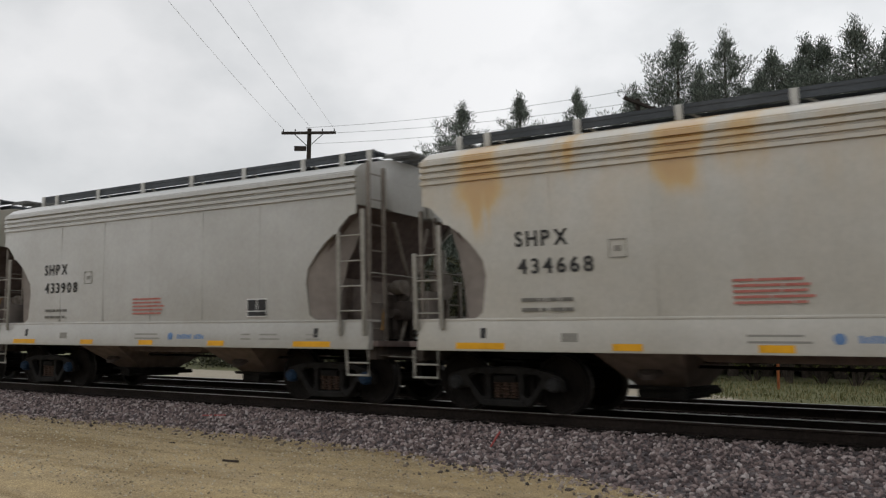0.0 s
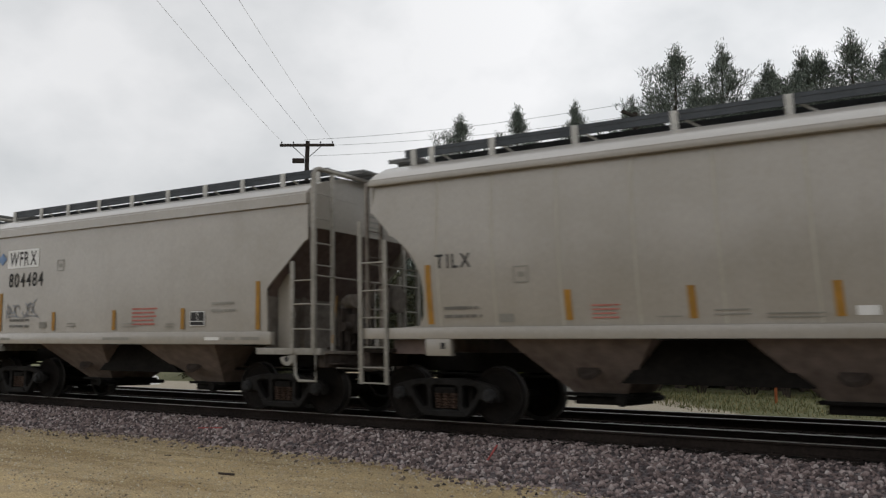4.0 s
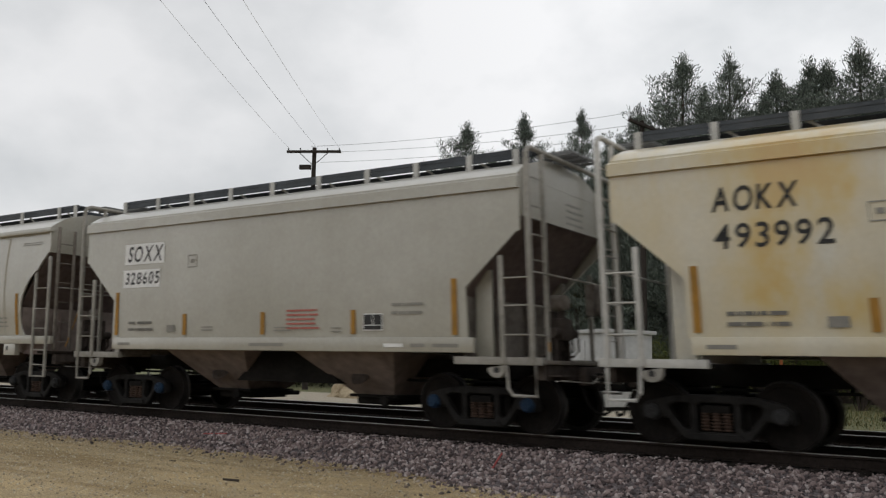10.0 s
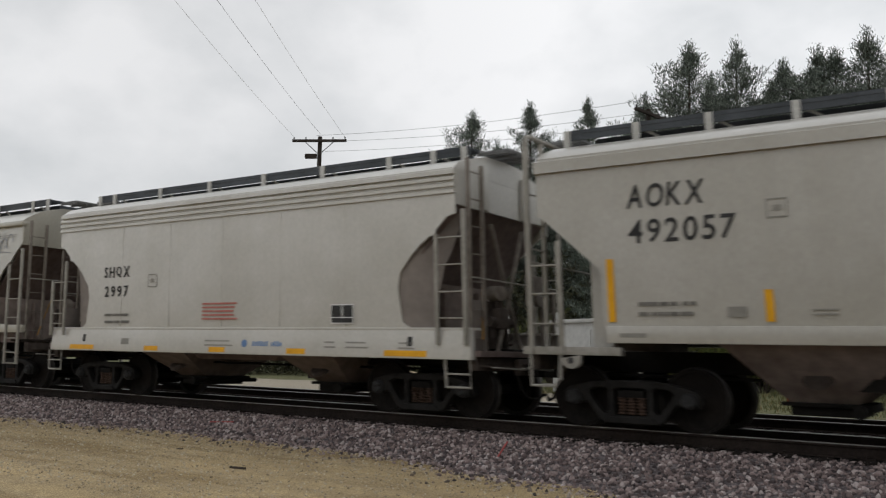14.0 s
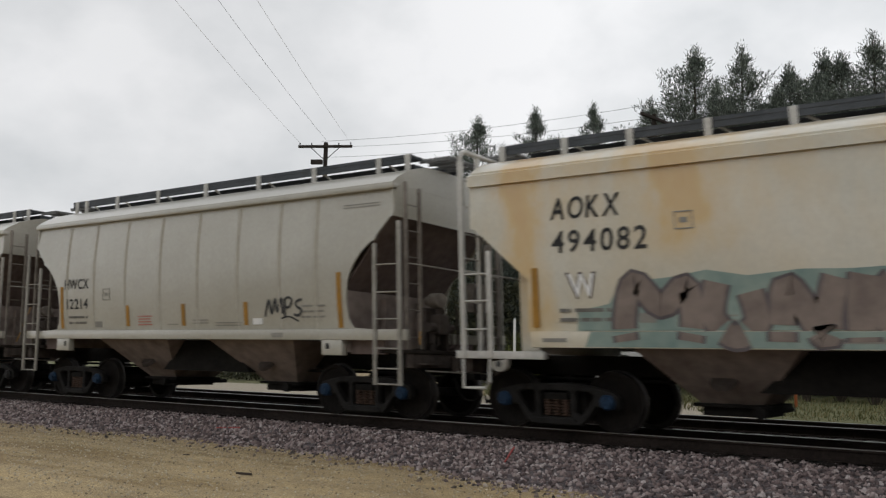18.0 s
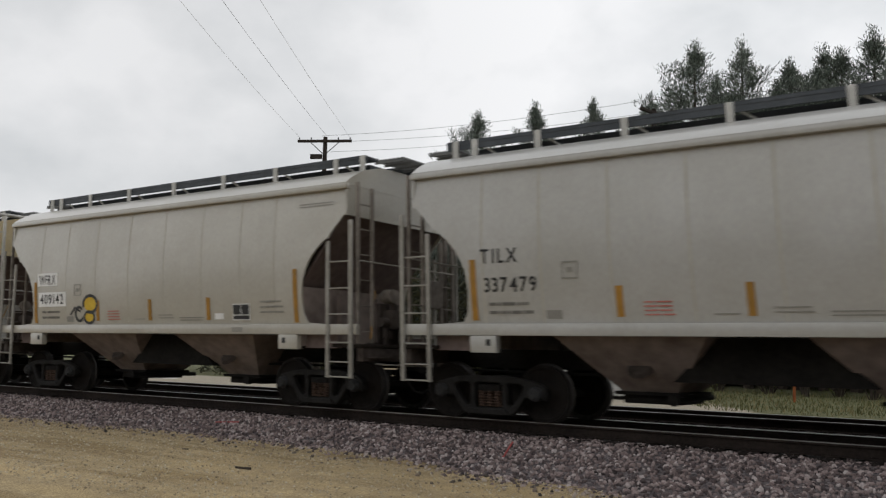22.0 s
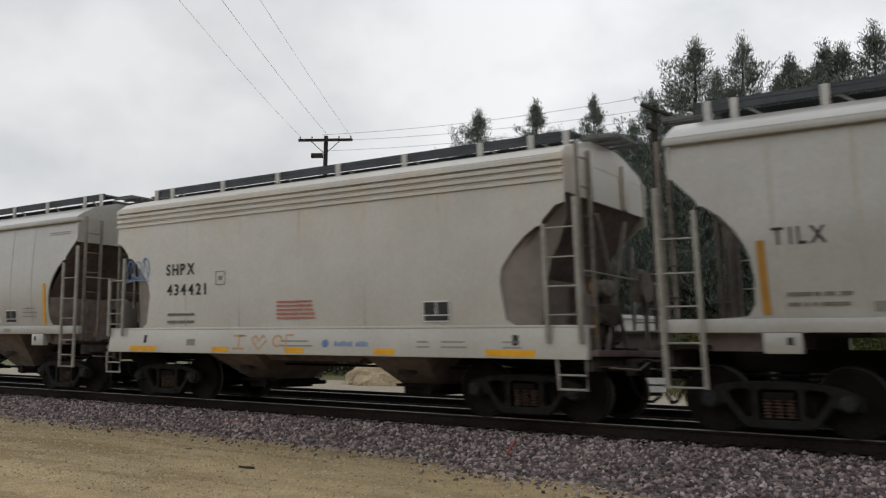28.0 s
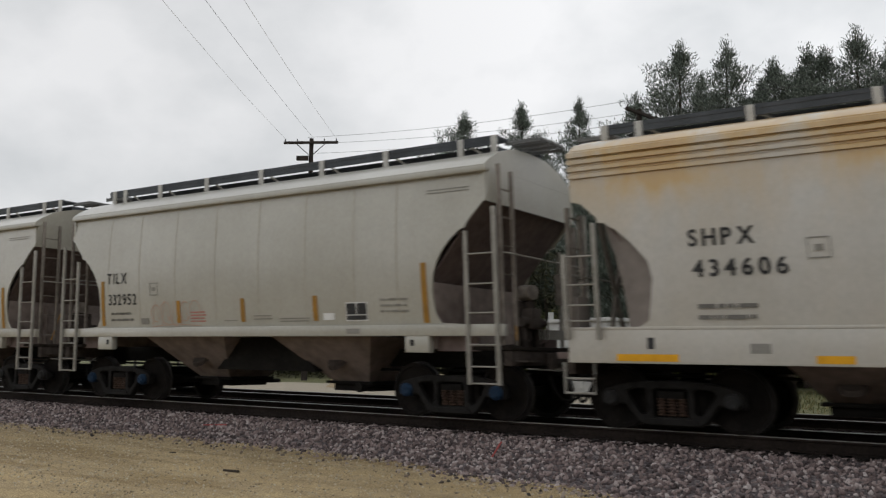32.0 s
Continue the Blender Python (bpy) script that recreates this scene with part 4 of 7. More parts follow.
def wheelset():
    bm = bmesh.new()
    for s in (-1, 1):
        lathe(bm, [(s * 0.82, 0.14), (s * 0.80, 0.30), (s * 0.82, 0.39), (s * 0.84, 0.40), (s * 0.835, 0.457), (s * 0.70, 0.459), (s * 0.69, 0.485), (s * 0.67, 0.485), (s * 0.66, 0.40), (s * 0.72, 0.30), (s * 0.66, 0.14)], 36)
    lathe(bm, [(-1.1, 0.075), (-0.66, 0.085), (0.66, 0.085), (1.1, 0.075)], 14)
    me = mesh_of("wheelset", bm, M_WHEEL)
    me.materials.append(M_TREAD)
    for f in me.polygons:
        if math.hypot(f.center.x, f.center.z) > 0.44:
            f.material_index = 1
    return me


def bearing_cap(y):
    bm = lathe(bmesh.new(), [(y * 1.0, 0.115), (y * 1.12, 0.115), (y * 1.14, 0.09), (y * 1.165, 0.085)], 18)
    for i in range(3):
        a = 2.0944 * i
        rod(bm, (0.05 * math.cos(a), y * 1.16, 0.05 * math.sin(a)), (0.05 * math.cos(a), y * 1.185, 0.05 * math.sin(a)), 0.018, 6)
    return mesh_of("bearing_cap", bm, M_CAP_DARK)


WHEELSET, CAP_NEAR, CAP_FAR = wheelset(), bearing_cap(-1), bearing_cap(1)


def truck(car, x):
    bm = box(bmesh.new(), x - 0.2, x + 0.2, -1.06, 1.06, 0.47, 0.58, 0.02)
    box(bm, x - 0.24, x + 0.24, -0.88, 0.88, 0.24, 0.72, 0.03)
    for dx in (-0.4, 0.4):
        box(bm, x + dx - 0.06, x + dx + 0.06, -0.9, 0.9, 0.26, 0.6, 0.02)
    rod(bm, (x, 0, 0.7), (x, 0, 0.86), 0.2, 12)
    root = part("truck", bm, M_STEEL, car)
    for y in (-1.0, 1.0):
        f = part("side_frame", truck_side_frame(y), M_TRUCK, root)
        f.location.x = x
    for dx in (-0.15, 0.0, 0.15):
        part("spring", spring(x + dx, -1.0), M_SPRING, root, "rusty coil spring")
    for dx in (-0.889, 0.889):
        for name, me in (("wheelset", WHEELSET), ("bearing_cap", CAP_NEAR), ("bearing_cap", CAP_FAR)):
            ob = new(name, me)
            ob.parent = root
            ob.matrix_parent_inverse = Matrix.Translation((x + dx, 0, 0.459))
    return root


def coupler(car, s):
    bm = box(bmesh.new(), s * 5.75, s * 6.12, -0.11, 0.11, 0.74, 0.94, 0.02)
    prism(bm, [(s * 6.08, -0.16), (s * 6.08, 0.15), (s * 6.2, 0.2), (s * 6.36, 0.16), (s * 6.36, 0.06), (s * 6.24, 0.02), (s * 6.22, -0.16)], "z", 0.70, 0.98)
    root = part("coupler", bm, M_STEEL, car)
    pts = [(s * 5.9, -0.3, 0.72), (s * 6.0, -0.34, 0.5), (s * 6.1, -0.3, 0.36), (s * 6.22, -0.2, 0.33), (s * 6.31, -0.1, 0.42)]
    part("air_hose", bent(bmesh.new(), pts, 0.026, 6), M_STEEL, root)
    part("cut_lever", bent(bmesh.new(), [(s * 6.05, -1.35, 0.86), (s * 6.08, -0.3, 0.82), (s * 6.2, -0.1, 0.98)], 0.013, 5), M_POST, root)
    return root


def roof_outline(eave, crown, flat=0.55):
    """The roof in section, (y, z), from eave to eave over the crown."""
    half = [(-SIDE + 0.02, eave - 0.02), (-SIDE + 0.02, eave + 0.02), (-1.42, eave + 0.14), (-1.1, crown - 0.17), (-0.8, crown - 0.08), (-flat, crown - 0.02), (0, crown)]
    return half + [(-y, z) for y, z in reversed(half[:-1])]


def roof_things(car, posts, z_base, z_board, x_end):
    """Running boards with their brackets, end crossovers, and the trough hatch along the ridge."""
    hatch = part("hatch_trough", box(bmesh.new(), -5.1, 5.1, -0.36, 0.36, z_base - 0.12, z_base + 0.12, 0.02), M_GALV, car, "long grey trough hatch along the roof")
    for s in (-1, 1):
        board = bmesh.new()
        y0, y1 = s * 0.78, s * 0.40
        for k in range(8):
            y = y0 + (y1 - y0) * k / 7
            box(board, -5.35, 5.35, y - 0.008, y + 0.008, z_board - 0.05, z_board)
        x = -5.3
        while x < 5.31:
            box(board, x - 0.006, x + 0.006, min(y0, y1), max(y0, y1), z_board - 0.03, z_board - 0.004)
            x += 0.31
        box(board, -5.35, 5.35, min(y0, y0 - s * 0.03), max(y0, y0 - s * 0.03), z_board - 0.15, z_board + 0.012)
        root = part("running_board", board, M_GALV, car, "grey steel grating walkway")
        for x in posts:
            bm = box(bmesh.new(), x - 0.055, x + 0.055, s * 0.80 - 0.02, s * 0.80 + 0.02, z_base - 0.16, z_board + 0.005, 0.006)
            box(bm, x - 0.055, x + 0.055, s * 0.80 - 0.07, s * 0.80 + 0.07, z_base - 0.17, z_base - 0.14)
            abs(x) < 5 and prism(bm, [(x - 0.012, z_board - 0.06), (x + 0.4, z_base - 0.12), (x + 0.44, z_base - 0.12), (x + 0.05, z_board - 0.04)], "y", s * 0.66 - 0.008, s * 0.66 + 0.008)
            if s < 0:
                part("bracket", bm, M_BRACKET, root, "pale painted bracket")
            else:
                bm.free()
    for s in (-1, 1):
        bm = bmesh.new()
        for k in range(7):
            x = 5.32 + (x_end - 5.36) * k / 6
            box(bm, *sorted((s * x, s * (x + 0.045))), -0.46, 0.46, z_board - 0.07, z_board - 0.03)
        for y in (-0.44, -0.15, 0.15, 0.44):
            box(bm, *sorted((s * 5.3, s * x_end)), y - 0.015, y + 0.015, z_board - 0.11, z_board - 0.071)
        tagged(part("end_walkway", bm, M_DECK, car, "grey slatted walkway over the car end"), kind="stuff")


def hopper_bay(car, x_in, x_out, b_in, b_out, z_top, z_low, s):
    """One discharge hopper: a funnel, its outlet gate and a round boss on the near face."""
    x0, x1 = sorted((s * x_in, s * x_out))
    c0, c1 = sorted((s * b_in, s * b_out))
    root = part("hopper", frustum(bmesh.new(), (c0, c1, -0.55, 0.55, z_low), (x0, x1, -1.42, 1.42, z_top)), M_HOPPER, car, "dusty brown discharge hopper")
    cx = (c0 + c1) / 2
    gate = box(bmesh.new(), c0 - 0.12, c1 + 0.12, -0.62, 0.62, z_low - 0.05, z_low + 0.001, 0.01)
    box(gate, c0 - 0.02, c1 + 0.02, -0.5, 0.5, z_low - 0.18, z_low - 0.051, 0.01)
    rod(gate, (c1 + 0.05, -0.85, z_low - 0.09), (c1 + 0.05, 0.85, z_low - 0.09), 0.045, 8)
    rod(gate, (c1 + 0.05, -0.95, z_low - 0.09), (c1 + 0.05, -0.82, z_low - 0.09), 0.09, 8)
    part("outlet_gate", gate, M_STEEL, root, "grimy outlet gate")
    k = 0.45
    y = -(0.55 + (1.42 - 0.55) * k)
    z = z_low + (z_top - z_low) * k
    mx = cx + ((x0 + x1) / 2 - cx) * k
    boss = bmesh.new()
    tilt = math.atan2(1.42 - 0.55, z_top - z_low)
    bmesh.ops.create_cone(boss, cap_ends=True, segments=14, radius1=0.2, radius2=0.17, depth=0.07,
                          matrix=Matrix.Translation((mx, y - 0.01, z)) @ Matrix.Rotation(math.pi / 2 - tilt, 4, "X"))
    part("boss", boss, M_SHADE_BROWN, root)
    return root


def running_gear(car):
    truck(car, -4.43)
    truck(car, 4.43)
    coupler(car, -1)
    coupler(car, 1)
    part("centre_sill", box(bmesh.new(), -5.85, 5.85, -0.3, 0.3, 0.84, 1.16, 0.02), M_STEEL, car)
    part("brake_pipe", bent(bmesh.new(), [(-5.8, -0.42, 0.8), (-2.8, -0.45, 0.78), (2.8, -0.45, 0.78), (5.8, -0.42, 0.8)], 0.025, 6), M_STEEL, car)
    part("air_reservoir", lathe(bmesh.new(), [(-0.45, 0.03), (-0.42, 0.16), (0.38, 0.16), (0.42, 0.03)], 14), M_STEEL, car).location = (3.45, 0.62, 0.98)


def brake_gear(car, s):
    """The hand brake, and the valves and pipes on one end platform."""
    bm = lathe(bmesh.new(), [(-0.02, 0.27), (-0.02, 0.23), (0.02, 0.23), (0.02, 0.27)], 18)
    for i in range(3):
        a = 2.0944 * i
        rod(bm, (0, 0, 0), (0.25 * math.cos(a), 0, 0.25 * math.sin(a)), 0.014, 5)
    w = part("brake_wheel", bm, M_GRIME, car)
    w.matrix_local = pose(s * 5.85, 0.75, 2.2, 0, 0, 90)
    part("brake_housing", box(bmesh.new(), s * 5.62, s * 5.8, 0.55, 0.95, 1.95, 2.5, 0.03), M_GRIME, car)
    bm = lathe(bmesh.new(), [(-0.24, 0.04), (-0.22, 0.13), (0.05, 0.14), (0.1, 0.1), (0.2, 0.09), (0.22, 0.04)], 14)
    c = part("brake_cylinder", bm, M_GRIME, car)
    c.matrix_local = pose(s * 5.45, -0.25, 2.12, 0, 0, 70)
    stand = box(bmesh.new(), s * 5.36, s * 5.44, -0.5, 0.1, 1.16, 1.98, 0.01)
    box(stand, s * 5.3, s * 5.55, -0.42, -0.36, 1.16, 1.7)
    box(stand, s * 5.3, s * 5.55, 0.0, 0.06, 1.16, 1.7)
    part("valve_stand", stand, M_SHADE_BROWN, car)
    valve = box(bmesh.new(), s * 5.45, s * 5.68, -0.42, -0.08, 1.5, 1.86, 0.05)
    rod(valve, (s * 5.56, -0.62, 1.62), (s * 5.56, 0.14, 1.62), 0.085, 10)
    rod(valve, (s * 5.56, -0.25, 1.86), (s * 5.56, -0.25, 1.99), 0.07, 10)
    part("control_valve", valve, M_SHADE_BROWN, car)
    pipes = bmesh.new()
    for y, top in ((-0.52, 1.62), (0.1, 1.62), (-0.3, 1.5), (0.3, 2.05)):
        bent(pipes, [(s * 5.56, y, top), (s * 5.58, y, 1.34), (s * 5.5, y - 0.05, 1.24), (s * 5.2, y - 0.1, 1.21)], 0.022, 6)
    part("air_pipes", pipes, M_SHADE_BROWN, car)
    part("brake_rod", rod(bmesh.new(), (s * 5.5, -0.7, 2.2), (s * 5.8, -1.2, 1.3), 0.012, 5), M_YELLOW_OLD, car)


def end_beam(car, s, z0, z1):
    """The beam across the car end behind the coupler, with its buffer casting and a foot board."""
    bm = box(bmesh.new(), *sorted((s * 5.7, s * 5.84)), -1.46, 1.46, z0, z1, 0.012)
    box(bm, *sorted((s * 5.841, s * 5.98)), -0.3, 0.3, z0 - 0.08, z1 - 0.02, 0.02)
    beam = part("end_beam", bm, M_SHADE_BROWN, car, "dark brown beam across the car end, shade in its colour")
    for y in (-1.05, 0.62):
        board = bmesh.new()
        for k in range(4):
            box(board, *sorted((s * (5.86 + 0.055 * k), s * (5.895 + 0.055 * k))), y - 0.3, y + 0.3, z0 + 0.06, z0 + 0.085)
        part("foot_board", board, M_SHADE_BROWN, beam)


def far_end_ladder(car, s, y0, y1, z_top, rungs, material):
    """The ladder at the far corner of a car end, as one mesh."""
    x = s * 5.74
    bm = box(bmesh.new(), x - 0.03, x + 0.03, y0 - 0.045, y0 + 0.045, 1.17, z_top, 0.008)
    box(bm, x - 0.03, x + 0.03, y1 - 0.04, y1 + 0.04, 1.17, z_top - 0.05, 0.008)
    for z in rungs:
        rod(bm, (x, y0, z), (x, y1, z), 0.014, 5)
    return part("far_ladder", bm, material, car)


def slope_sheet(car, s, z_hi, x_hi, x_lo, z_lo, material):
    """The inclined end floor and the stiffened end frame under the upper end wall."""
    t = 0.04
    bm = prism(bmesh.new(), [(s * x_hi, z_hi), (s * x_lo, z_lo), (s * (x_lo - t), z_lo), (s * (x_hi - t), z_hi)], "y", -SIDE + 0.1, SIDE - 0.1)
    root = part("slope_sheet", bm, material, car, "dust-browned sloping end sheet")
    return root


def end_bulkhead(car, s, x, z0, z1, material):
    """The upright plate across the car under its sloping end, with two stiffeners."""
    bm = box(bmesh.new(), *sorted((s * (x - 0.02), s * (x + 0.02))), -SIDE + 0.1, SIDE - 0.1, z0, z1)
    root = part("end_bulkhead", bm, material, car, "dusty upright plate under the sloping end")
    for y in (-0.55, 0.55):
        part("stiffener", box(bmesh.new(), *sorted((s * (x + 0.02), s * (x + 0.14))), y - 0.02, y + 0.02, z0, z1 - 0.1), material, root)
    return root


def rounded_type(ribs):
    """Two-bay car with rounded cut-outs and a slim side sill."""
    car = new("hopper_car")
    cut = [(5.2, 1.54), (4.58, 1.58), (4.48, 1.74), (4.45, 2.09), (4.49, 2.38), (4.56, 2.56), (4.67, 2.74), (4.84, 2.93), (5.05, 3.09), (5.13, 3.105), (5.17, 3.19), (5.53, 3.56), (5.56, 3.61), (5.56, 4.03)]
    for y in (-1, 1):
        side = part("side_wall", side_sheet(mirrored(cut), cut, BARREL, y), M_GREY, car)
        for i, x in enumerate((-4.15, -3.1, -1.95, -0.75, 0.45, 1.65, 2.8, 3.75)):
            bm, w = bmesh.new(), 0.05 if ribs else 0.016
            zs = np.linspace(1.56, 3.98, 9)
            for a, b in zip(zs, zs[1:]):
                ya, yb = (y * (SIDE - BARREL * (1 - 4 * k * (1 - k)) + 0.001) for k in ((a - 1.54) / 2.49, (b - 1.54) / 2.49))
                h = y * (0.016 if ribs else 0.005)
                v = [bm.verts.new(p) for p in ((x - w, ya, a), (x, ya + h, a), (x + w, ya, a), (x - w, yb, b), (x, yb + h, b), (x + w, yb, b))]
                bm.faces.new((v[0], v[1], v[4], v[3]))
                bm.faces.new((v[1], v[2], v[5], v[4]))
            if y < 0:
                part("seam", bm, M_SEAM, side)
            else:
                bm.free()
        part("eave", box(bmesh.new(), -HALF, HALF, *sorted((y * (SIDE - 0.14), y * (SIDE + 0.01))), 4.0, 4.1, 0.03), M_GREY, car)
        part("side_sill", box(bmesh.new(), -5.74, 5.82, *sorted((y * (SIDE - 0.08), y * (SIDE + 0.025))), 1.36, 1.545, 0.012), M_GREY, car)
        for s in (-1, 1):
            bm = box(bmesh.new(), *sorted((s * 3.92, s * 4.4)), *sorted((y * (SIDE - 0.12), y * (SIDE + 0.02))), 1.09, 1.359, 0.012)
            b = part("jacking_pad", bm, M_GREY, car)
            part("jacking_eye", box(bmesh.new(), *sorted((s * 4.02, s * 4.1)), *sorted((y * (SIDE - 0.02), y * (SIDE + 0.026))), 1.2, 1.3), M_BLACK, b)
            part("end_sill_web", box(bmesh.new(), *sorted((s * 4.41, s * 5.2)), *sorted((y * (SIDE - 0.3), y * (SIDE - 0.2))), 1.12, 1.359), M_SLOPE, car)
    part("roof", prism(bmesh.new(), roof_outline(4.1, 4.58), "x", -HALF + 0.03, HALF - 0.03), M_GREY, car)
    for s in (-1, 1):
        end = [(-1.56, 3.52), (-1.56, 4.1)] + [(y, z - 0.01) for y, z in roof_outline(4.1, 4.58)[2:-2]] + [(1.56, 4.1), (1.56, 3.52)]
        part("end_wall", prism(bmesh.new(), end, "x", s * 5.5, s * 5.545), M_GREY, car)
        slope_sheet(car, s, 3.56, 5.46, 3.62, 1.4, M_SLOPE)
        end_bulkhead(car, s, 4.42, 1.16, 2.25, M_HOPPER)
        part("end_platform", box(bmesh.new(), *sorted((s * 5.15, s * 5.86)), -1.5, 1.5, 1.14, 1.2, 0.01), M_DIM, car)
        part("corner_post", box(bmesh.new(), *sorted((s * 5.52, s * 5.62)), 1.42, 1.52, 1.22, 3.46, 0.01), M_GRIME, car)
        ladder(car, s * 5.72, s * 5.18, -SIDE - 0.05, 0.6, 3.4, 3.04, (0.62, 0.88, 1.22, 1.72, 2.18, 2.66), M_POST)
        ladder(car, s * 5.72, s * 5.18, SIDE + 0.05, 0.6, 3.7, 3.04, (0.62, 0.88, 1.22, 1.72, 2.18, 2.66), M_POST)
        end_ladder(car, s, -1.45, -1.05, 1.22, 4.12, M_GRIME)
        far_end_ladder(car, s, 1.08, 1.5, 3.3, (1.5, 1.95, 2.4, 2.85), M_GRIME)
        end_beam(car, s, 0.9, 1.135)
        part("end_grab_iron", rod(bmesh.new(), (s * 5.78, -1.45, 2.68), (s * 5.78, 1.5, 2.68), 0.015, 5), M_POST, car)
        hopper_bay(car, 0.66, 3.02, 1.42, 2.3, 1.36, 0.55, s)
    # Ridge in near black: its colour carries the shade between the hoppers
    part("ridge_sheet", prism(bmesh.new(), [(-0.68, 1.36), (0.68, 1.36), (1.35, 0.72), (-1.35, 0.72)], "y", -0.95, 0.95), M_STEEL, car)
    roof_things(car, (-5.15, -4.75, -3.5, -1.95, -0.3, 1.36, 2.94, 4.6, 5.28), 4.6, 4.79, 5.98)
    running_gear(car)
    brake_gear(car, 1)
    return car


def straight_type():
    """Two-bay car with slanted cut-outs, a bevelled eave band and open end platforms."""
    car = new("hopper_car")
    cut = [(4.56, 1.49), (4.54, 2.3), (4.72, 2.46), (5.49, 3.14), (5.57, 3.17), (5.57, 3.86)]
    for y in (-1, 1):
        side = part("side_wall", side_sheet(mirrored(cut), cut, 0.015, y), M_GREY, car)
        part("eave", prism(bmesh.new(), [(y * (SIDE - 0.06), 3.84), (y * (SIDE + 0.045), 3.84), (y * (SIDE + 0.045), 4.02), (y * (SIDE - 0.06), 4.07)], "x", -HALF, HALF), M_GREY, car)
        part("side_sill", box(bmesh.new(), -4.5, 4.68, *sorted((y * (SIDE - 0.08), y * (SIDE + 0.03))), 1.26, 1.5, 0.012), M_GREY, car)
        for s in (-1, 1):
            part("platform_beam", box(bmesh.new(), *sorted((s * 4.3, s * 5.88)), *sorted((y * (SIDE - 0.1), y * (SIDE + 0.02))), 1.08, 1.2, 0.01), M_POST, car)
            bm = bmesh.new()
            prism(bm, [(s * 5.09 + 0.16 * math.cos(a), 1.03 - 0.15 * abs(math.sin(a)) if i else 1.08) for i, a in enumerate(np.linspace(0, math.pi, 9))], "y", *sorted((y * (SIDE - 0.08), y * (SIDE + 0.03))))
            pad = part("jacking_pad", bm, M_POST, car)
            part("jacking_eye", rod(bmesh.new(), (s * 5.09, y * (SIDE - 0.04), 1.0), (s * 5.09, y * (SIDE + 0.034), 1.0), 0.05, 10), M_BLACK, pad)
            part("corner_web", box(bmesh.new(), *sorted((s * 4.55, s * 4.85)), *sorted((y * (SIDE - 0.34), y * (SIDE - 0.3))), 1.2, 2.6), M_GREY, car)
    part("roof", prism(bmesh.new(), roof_outline(4.06, 4.5), "x", -HALF + 0.03, HALF - 0.03), M_GREY, car)
    for s in (-1, 1):
        end = [(-1.57, 3.42), (-1.57, 4.06)] + [(y, z - 0.01) for y, z in roof_outline(4.06, 4.5)[2:-2]] + [(1.57, 4.06), (1.57, 3.42)]
        wall = part("end_wall", prism(bmesh.new(), end, "x", s * 5.5, s * 5.545), M_GREY, car)
        for i in range(4):
            part("stencil", box(bmesh.new(), *sorted((s * 5.546, s * 5.55)), 0.1, 0.75 - 0.08 * (i % 2), 3.5 + i * 0.11, 3.535 + i * 0.11), M_FADED, wall)
        slope_sheet(car, s, 3.43, 5.5, 3.7, 1.3, M_SLOPE)
        end_bulkhead(car, s, 4.42, 1.16, 2.3, M_GRIME)
        part("end_platform", box(bmesh.new(), *sorted((s * 4.9, s * 5.9)), -1.5, 1.5, 1.1, 1.16, 0.008), M_GRIME, car)
        for y in (-1, 1):
            post = bmesh.new()
            box(post, *sorted((s * 5.69, s * 5.77)), *sorted((y * (SIDE - 0.03), y * (SIDE + 0.05))), 1.08, 4.3, 0.015)
            part("corner_post", post, M_POST, car, "tall pale corner post")
            lad = part("ladder", box(bmesh.new(), *sorted((s * 5.18, s * 5.26)), *sorted((y * SIDE, y * (SIDE + 0.05))), 1.1, 2.78, 0.008), M_POST, car)
            for z in (1.54, 1.99, 2.42) if y < 0 else ():
                part("rung", rod(bmesh.new(), (s * 5.22, y * (SIDE + 0.025), z), (s * 5.72, y * (SIDE + 0.025), z), 0.014, 6), M_POST, lad)
            bm = bent(bmesh.new(), [(s * 5.26, y * SIDE, 1.08), (s * 5.28, y * SIDE, 0.72), (s * 5.36, y * SIDE, 0.62), (s * 5.76, y * SIDE, 0.62), (s * 5.76, y * SIDE, 1.08)], 0.028, 6)
            part("sill_step", bm, M_POST, car)
        x, y = s * 5.73, SIDE + 0.01
        rail = [(x, -y, 4.28), (x, -y, 4.38), (x, -y + 0.04, 4.45), (x, -y + 0.13, 4.49), (x, y - 0.13, 4.49), (x, y - 0.04, 4.45), (x, y, 4.38), (x, y, 4.28)]
        part("handrail", bent(bmesh.new(), rail, 0.042, 8), M_POST, car, "pale rail bent over the car end")
        inner = part("end_ladder", box(bmesh.new(), x - 0.03, x + 0.03, -1.13, -1.06, 1.16, 4.47, 0.008), M_POST, car)
        for z in (4.02, 3.56, 3.1, 2.7, 1.99, 1.54):
            part("rung", rod(bmesh.new(), (x, -1.58, z), (x, -1.1, z), 0.014, 5), M_POST, inner)
        far_end_ladder(car, s, 1.1, 1.58, 4.46, (1.54, 1.99, 2.75, 3.2, 3.65, 4.1), M_POST)
        end_beam(car, s, 0.86, 1.095)
        part("end_grab_iron", rod(bmesh.new(), (s * 5.78, -1.58, 2.5), (s * 5.78, 1.58, 2.5), 0.016, 5), M_POST, car)
        hopper_bay(car, 0.66, 2.95, 1.42, 2.3, 1.26, 0.5, s)
    # Near-black ridge, shade between the hoppers put into its colour
    part("ridge_sheet", prism(bmesh.new(), [(-0.68, 1.26), (0.68, 1.26), (1.35, 0.68), (-1.35, 0.68)], "y", -0.95, 0.95), M_STEEL, car)
